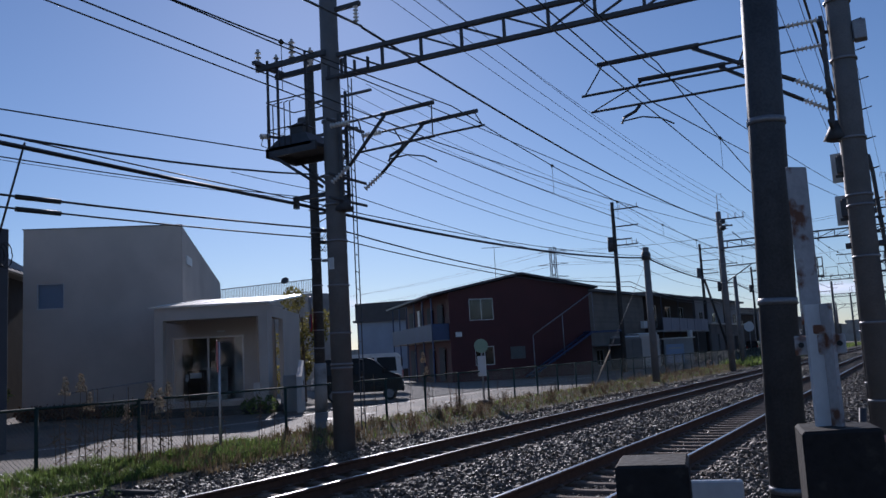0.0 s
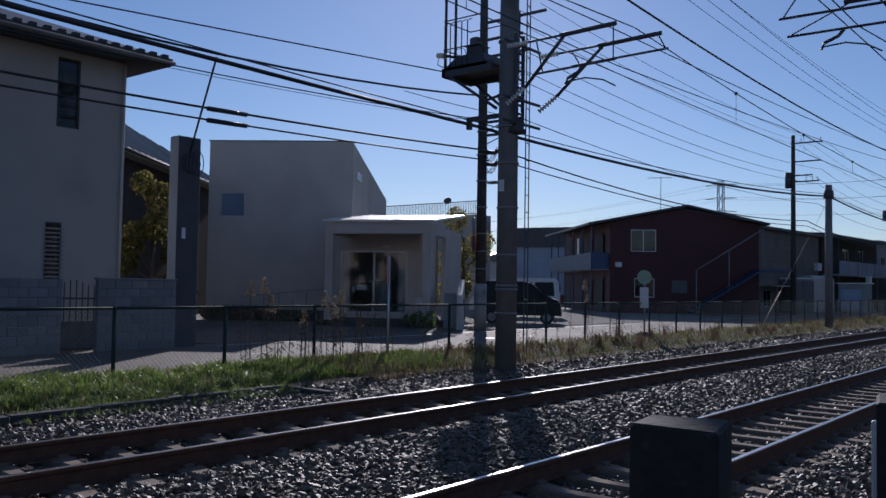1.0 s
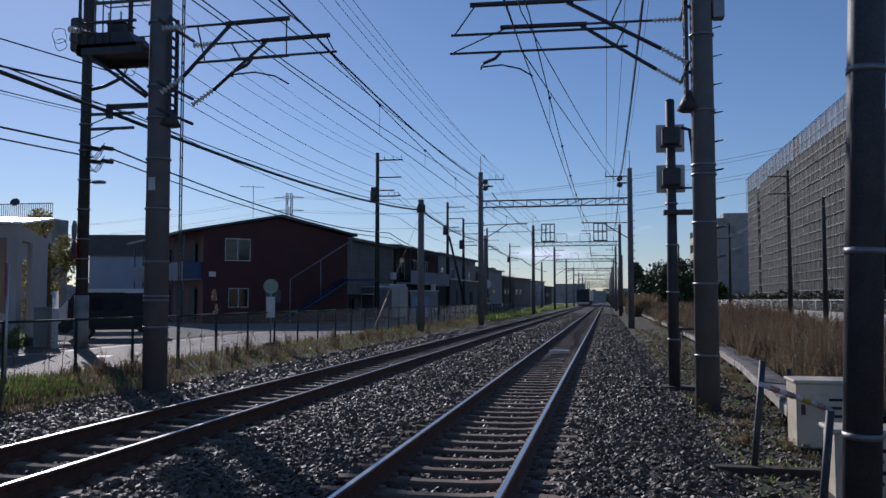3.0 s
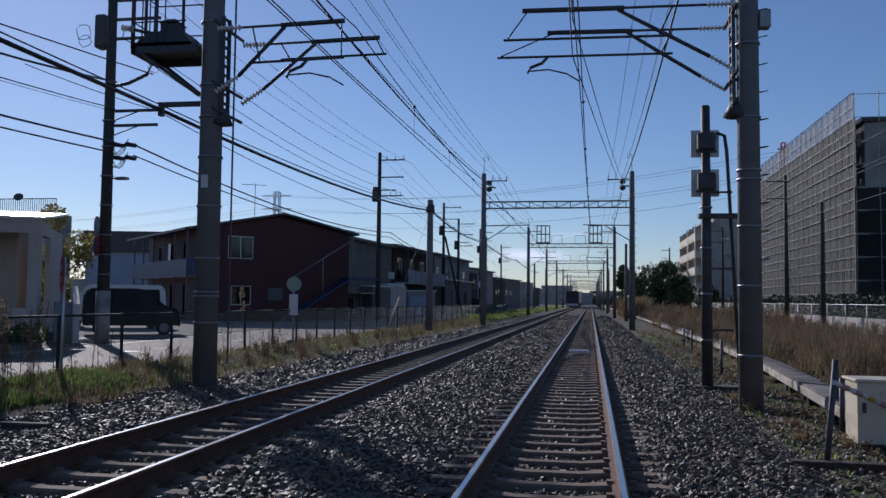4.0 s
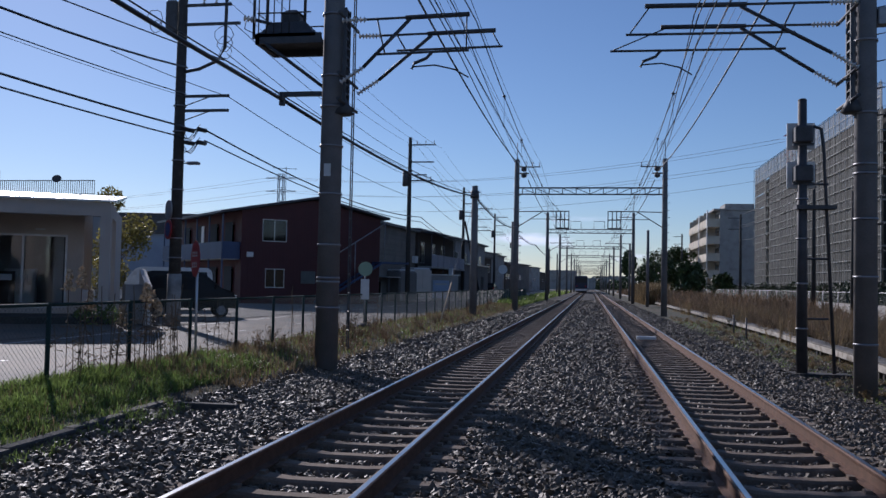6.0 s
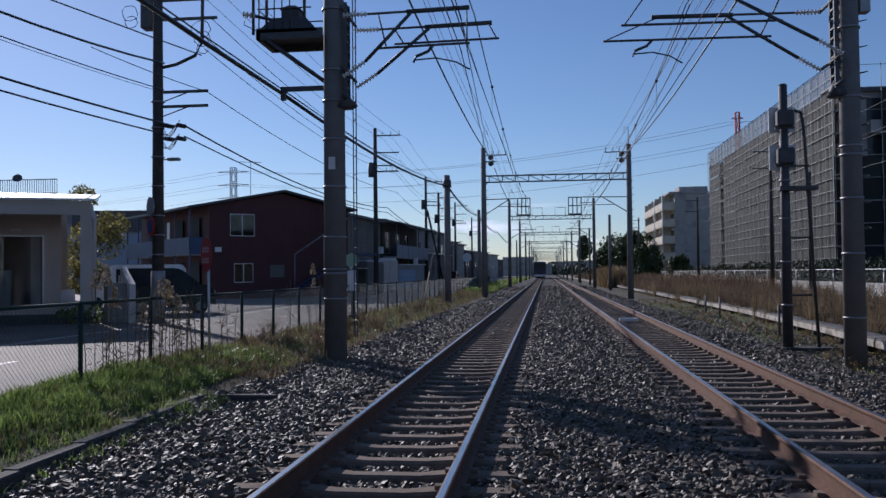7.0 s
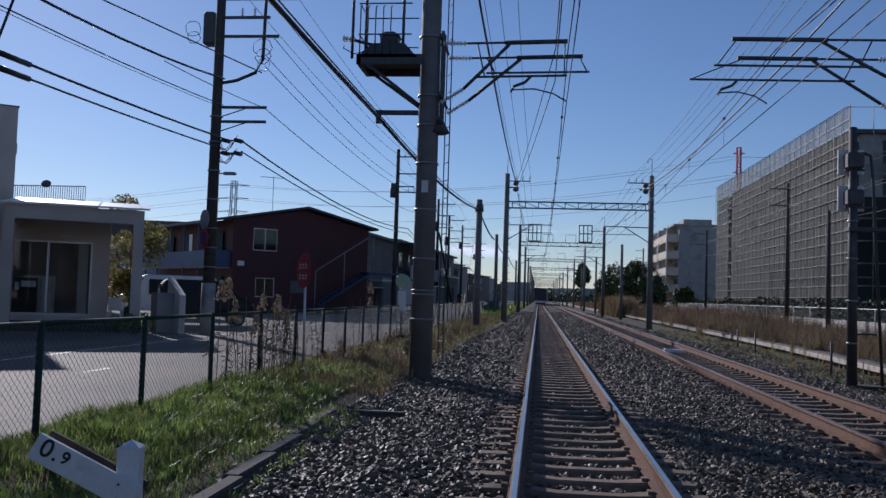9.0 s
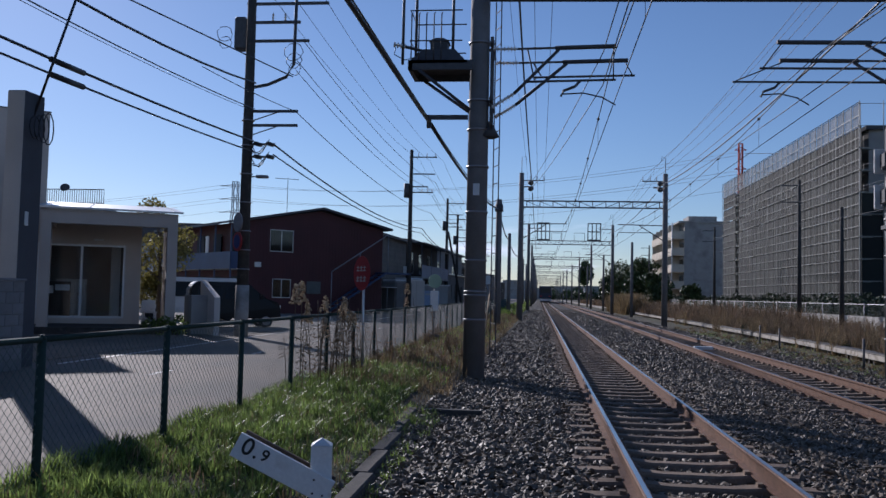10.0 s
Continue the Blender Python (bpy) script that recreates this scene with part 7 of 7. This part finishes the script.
mk = thing("road_mirror", "round traffic mirror back on a thin pole", "traffic mirror")
part("pole", tube(BM(), (-13.0, 84, -0.1), (-13.0, 84, 2.9), 0.04, n=8), M_STEEL, mk)
part("mirror", tube(BM(), (-13, 83.9, 2.9), (-13, 83.85, 2.9), 0.45, n=20), M_WHITEPAINT, mk)

# ---- scaffolded apartment block ----
sb = thing("scaffolded_block", "five-storey apartment block wrapped in netted scaffolding", "building")
X0, Y0, Y1, ZT = 16.5, 66.6, 117.0, 16.2
part("wall", bx(BM(), X0 + 1.2, X0 + 26, Y0 + 1.2, Y1 - 1, -0.4, ZT - 1.2), M_GREYWALL, sb)
part("roof", bx(BM(), X0 + 0.9, X0 + 26.3, Y0 + 0.9, Y1 - 0.7, ZT - 1.2, ZT - 0.9), M_ROOF, sb)
for i in range(28):
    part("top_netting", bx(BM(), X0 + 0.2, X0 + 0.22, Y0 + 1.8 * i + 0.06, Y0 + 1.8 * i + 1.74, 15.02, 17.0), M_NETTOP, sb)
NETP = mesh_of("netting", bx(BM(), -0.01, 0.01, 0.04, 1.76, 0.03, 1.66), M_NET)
for i in range(28):
    for j in range(8):
        if i == 23:
            continue
        y, z = Y0 + 1.8 * i, 1.4 + 1.72 * j
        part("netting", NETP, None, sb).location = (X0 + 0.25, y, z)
bm = BM()
for i in range(29):
    y = Y0 + 1.8 * i
    tube(bm, (X0 + 0.1, y, -0.4), (X0 + 0.1, y, ZT + 0.9), 0.03, n=4)
for j in range(10):
    for dz in (0, 0.8):
        tube(bm, (X0 + 0.1, Y0, 1.4 + 1.72 * j + dz if j < 9 else ZT + 0.8), (X0 + 0.1, Y1, 1.4 + 1.72 * j + dz if j < 9 else ZT + 0.8), 0.026, n=4)
for i in range(28):
    tube(bm, (X0 + 0.12, Y0 + 1.8 * i + 0.9, 0.4), (X0 + 0.12, Y0 + 1.8 * i + 0.9, 15.0), 0.017, n=4)
tagged(part("scaffold_frame", bm, M_PIPE, sb), kind="stuff")
bm = BM()
for i in range(14):
    x = X0 + 0.1 + 1.8 * i
    tube(bm, (x, Y0 + 0.1, -0.4), (x, Y0 + 0.1, ZT + 0.9), 0.03, n=4)
for j in range(10):
    tube(bm, (X0, Y0 + 0.1, 1.4 + 1.72 * j), (X0 + 24, Y0 + 0.1, 1.4 + 1.72 * j), 0.026, n=4)
tagged(part("scaffold_frame", bm, M_PIPE, sb), kind="stuff")
for j in range(8):
    part("deck", bx(BM(), X0 + 0.3, X0 + 1.1, Y0 + 0.2, Y1, 1.3 + 1.72 * j, 1.36 + 1.72 * j), M_PIPE, sb)
for j in range(4):
    for i in range(4):
        # flat near-black panel: the shade of a recess over each balcony, as colour
        part("recess_shade_panel", bx(BM(), X0 + 3 + 5.5 * i, X0 + 7.5 + 5.5 * i, Y0 + 1.15, Y0 + 1.25, 4.0 + 2.9 * j, 5.8 + 2.9 * j), M_DARKGLASS, sb)
        part("balcony", bx(BM(), X0 + 3 + 5.5 * i, X0 + 7.5 + 5.5 * i, Y0 + 0.4, Y0 + 1.25, 3.0 + 2.9 * j, 4.0 + 2.9 * j), M_GREYWALL, sb)
# near-black netting added on the end face to stand in for its shade
END_SHADE_NET = mesh_of("netting", bx(BM(), 0.04, 1.76, -0.01, 0.01, 0.03, 1.66), M_NET)
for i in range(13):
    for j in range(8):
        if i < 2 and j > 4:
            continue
        part("netting", END_SHADE_NET, None, sb).location = (X0 + 0.1 + 1.8 * i, Y0 + 0.25, 1.4 + 1.72 * j)
ban = part("banner", bx(BM(), X0 + 4.2, X0 + 7.8, Y0 - 0.02, Y0 + 0.02, 8.3, 11.8), M_WHITEPAINT, sb, "white banner hung on the scaffold")
part("banner_mark", bx(BM(), X0 + 4.6, X0 + 6.0, Y0 - 0.03, Y0 - 0.022, 9.8, 11.4), M_BLUESIGN, ban)

ap = thing("apartment_block", "pale five-storey apartment block with white balconies", "building")
AX, AY, FH = 15.0, 150.0, 2.9
part("wall", bx(BM(), AX + 2.0, AX + 13, AY, AY + 28, -0.4, 14.7), M_GREYWALL, ap)
part("roof", bx(BM(), AX + 1.0, AX + 13.2, AY - 0.2, AY + 28.2, 14.7, 15.0), M_GREYWALL, ap)
part("roof_house", bx(BM(), AX + 4, AX + 9, AY + 8, AY + 14, 15.0, 16.6), M_GREYWALL, ap)
for j in range(5):
    part("balcony_slab", bx(BM(), AX, AX + 2.0, AY + 0.2, AY + 28, 0.3 + FH * j, 0.5 + FH * j), M_WARMWALL, ap)
    for k in range(5):
        part("balcony_front", bx(BM(), AX - 0.05, AX, AY + 0.3 + 5.5 * k, AY + 5.6 + 5.5 * k, 0.5 + FH * j, 1.65 + FH * j), M_WARMWALL, ap)
        part("window", bx(BM(), AX + 1.96, AX + 1.99, AY + 0.9 + 5.5 * k, AY + 4.9 + 5.5 * k, 0.7 + FH * j, 2.6 + FH * j), M_DARKGLASS, ap)
    part("balcony_end", bx(BM(), AX, AX + 2.0, AY + 0.1, AY + 0.2, 0.3 + FH * j, 1.65 + FH * j), M_WARMWALL, ap)
for k in range(1, 6):
    part("balcony_divider", bx(BM(), AX + 0.1, AX + 2.0, AY + 0.1 + 5.5 * k, AY + 0.25 + 5.5 * k, -0.4, 14.7), M_WARMWALL, ap)
for k in range(2):
    part("downpipe", tube(BM(), (AX - 0.1, AY + 0.15 + 11 * k, -0.4), (AX - 0.1, AY + 0.15 + 11 * k, 14.7), 0.09, n=6), M_WHITEPAINT, ap)
plain_house(19, 196, 5, 14, 14, 9.5, M_GREYWALL, M_ROOF, "far mid-rise block behind the trees", 0.0, ((2, 4, 5, 6.5), (7, 9, 5, 6.5)), "apartment_block")
for x, y, h, w, s_ in ((8.8, 150, 6.4, 6, 31), (12, 165, 8.6, 8, 32), (8.0, 180, 7.2, 7, 33), (11, 138, 5.6, 5, 34), (11, 205, 9.5, 10, 35), (13.5, 122, 3.4, 4, 36), (13, 186, 10.0, 8, 37)):
    tree(x, y, h, w, M_LEAF, s_, "dark evergreen tree beyond the weeds", 2600, 0.3)
tree(10.2, 335, 16.0, 9.0, M_LEAF, 40, "single dark rounded tree far down the line", 2600, 0.6, base=0.45)
for x, y, h in ((10.8, 62, 10.2), (11.4, 55, 7.5), (11.5, 96, 9.5), (9.8, 140, 10)):
    up = thing("utility_pole", "slim dark utility pole before the apartment blocks", "utility pole", group="poles on the far side")
    part("pole", pole_bm(x, y, h, 0.17, 0.11, n=10), M_DARKCONC, up)
    if h > 9:
        for z in (h - 0.4, h - 1.6):
            part("cross_arm", bx(BM(), x - 1.3, x + 0.2, y - 0.04, y + 0.04, z - 0.04, z + 0.04), M_DARKSTEEL, up)
for z in (9.8, 8.6, 8.4, 7.0):
    wire((10.7, 62, z), (10.0, -10, z + 0.3), 0.014, 0.9, M_WIRE, "wire along the far-side poles", "utility_wire")
    wire((10.7, 62, z), (11.4, 96, z - 0.3), 0.014, 0.5, M_WIRE, "wire along the far-side poles", "utility_wire")


# ---- pylons, long-distance wires, train ----
def pylon(x, y, h, w, mat, label, arm=1.6):
    p = thing("pylon", label, "pylon")
    bm = BM()
    prev = None
    for k in range(9):
        t = k / 8
        ww = w * (1 - 0.75 * min(1, t * 1.35))
        ring = [Vector((x + sx * ww, y + sy * ww, h * t)) for sx, sy in ((-1, -1), (1, -1), (1, 1), (-1, 1))]
        if prev:
            for i in range(4):
                tube(bm, prev[i], ring[i], 0.28, n=4)
                tube(bm, prev[i], ring[(i + 1) % 4], 0.14, n=4)
                tube(bm, ring[i], ring[(i + 1) % 4], 0.14, n=4)
        prev = ring
    part("lattice", bm, mat, p)
    for z in (0.72, 0.84, 0.96):
        bm = BM()
        tube(bm, (x - w * arm, y, h * z), (x, y, h * z + 1.2), 0.2, n=4)
        tube(bm, (x + w * arm, y, h * z), (x, y, h * z + 1.2), 0.2, n=4)
        tube(bm, (x - w * arm, y, h * z), (x + w * arm, y, h * z), 0.2, n=4)
        part("cross_arm", bm, mat, p)
    return p


pylon(-190, 495, 66, 6, M_FARSTEEL, "grey lattice pylon far off")
pylon(76, 372, 68, 3, M_REDWHITE, "red and white lattice pylon far off", 0.8)
for z, dx in ((64, -8), (56, -9), (48, -10), (64, 8), (56, 9)):
    wire((-190 + dx, 495, z), (76 + dx * 0.5, 372, z), 0.07, 9, M_FARSTEEL, "high-tension line far off", "power_line", 16)
    wire((-190 + dx, 495, z), (-600, 640, z), 0.07, 9, M_FARSTEEL, "high-tension line far off", "power_line", 16)
    wire((76 + dx * 0.5, 372, z), (500, 200, z), 0.07, 9, M_FARSTEEL, "high-tension line far off", "power_line", 16)

tn = thing("train", "commuter train with dark blue front far down the line", "train")
TY = 192
for k in range(3):
    y = TY + 20.3 * k
    bm = BM()
    bx(bm, -7.9, -5.05, y, y + 19.7, 0.9, 3.75, None, 0.25)
    part("car_body", bm, M_TRAIN, tn)
    for b in (2.5, 14):
        part("bogie", bx(BM(), -7.6, -5.35, y + b, y + b + 2.8, 0.05, 0.9), M_DARKSTEEL, tn)
fc = part("front", bx(BM(), -7.85, -5.1, TY - 0.08, TY + 0.3, 0.95, 3.7, None, 0.12), M_TRAINBLUE, tn, "blue train front")
part("windscreen", bx(BM(), -7.6, -5.35, TY - 0.12, TY - 0.07, 2.2, 3.3, None, 0.02), M_DARKGLASS, fc)
part("skirt", bx(BM(), -7.75, -5.2, TY - 0.1, TY + 0.2, 0.4, 0.9), M_WHITEPAINT, fc)
for x in (-7.6, -5.65):
    part("tail_lamp", bx(BM(), x, x + 0.3, TY - 0.13, TY - 0.07, 1.35, 1.55), M_LAMPRED, fc)

# ---- unseen houses behind the crossing and beyond the cable trough, added for window reflections ----
# they keep the bright low sky out of the window panes
for k in range(9):
    plain_house(34 + rh.uniform(0, 8), -72 + 15 * k, rh.uniform(-95, -85), rh.uniform(9, 13), 9, rh.uniform(6.0, 9.5), rh.choice((M_GREYWALL, M_TAUPE, M_BEIGE, M_DARKWOOD)), M_ROOF, "unseen added house across the weeds, blocks low sky in reflections", rh.uniform(0.3, 1.2), ((1, 2.8, 0.9, 2.1), (5, 6.6, 3.6, 4.9)))
for k in range(8):
    plain_house(-52 + 11.5 * k, -48 - rh.uniform(0, 8), 180 + rh.uniform(-8, 8), rh.uniform(8, 11), 9, rh.uniform(5.5, 8.0), rh.choice((M_GREYWALL, M_TAUPE, M_BEIGE, M_DARKWOOD)), M_ROOF, "unseen added house behind the level crossing, blocks low sky in reflections", rh.uniform(0.3, 1.2), ((1, 2.8, 0.9, 2.1), (5, 6.6, 3.4, 4.7)))
for x, y, h, sd_ in ((26, -20, 7, 51), (28, 6, 6, 52), (25, 26, 7.5, 53), (14, -36, 7, 54)):
    tree(x, y, h, 5.5, M_LEAF, sd_, "unseen added tree behind the level crossing, blocks low sky in reflections", 1400, 0.2)

# ---- the far edge of the town ----
rf = random.Random(31)
bm = BM()
for k in range(150):
    x, y = rf.uniform(-420, 420), rf.uniform(360, 620)
    if -14 < x < 9:
        y = rf.uniform(600, 680)
    w, h = rf.uniform(8, 16), rf.uniform(4.5, 9)
    bx(bm, x, x + w, y, y + 9, -0.3, h, pose(0, 0, 0))
    bx(bm, x - 0.5, x + w + 0.5, y - 0.5, y + 4, h, h + rf.uniform(0.4, 1.6))
solid("far_houses", bm, M_GREYWALL, "low roofs of the town far off", "houses", kind="stuff")
rng_f = np.random.default_rng(8)
pts = crown_points(rng_f, [(rng_f.uniform(-70, 60), rng_f.uniform(530, 570), rng_f.uniform(0.5, 4.5), rng_f.uniform(2.5, 5)) for _ in range(70)] + [(x, rng_f.uniform(330, 640) if abs(x) > 30 else rng_f.uniform(560, 690), rng_f.uniform(1, 5), rng_f.uniform(2.5, 6)) for x in rng_f.uniform(-420, 420, 170)], 34000)
tagged(new("far_trees", leaf_cloud(pts, 0.9, rng_f, M_LEAF, "far_trees")), "dark trees of the town far off", "trees", kind="stuff")
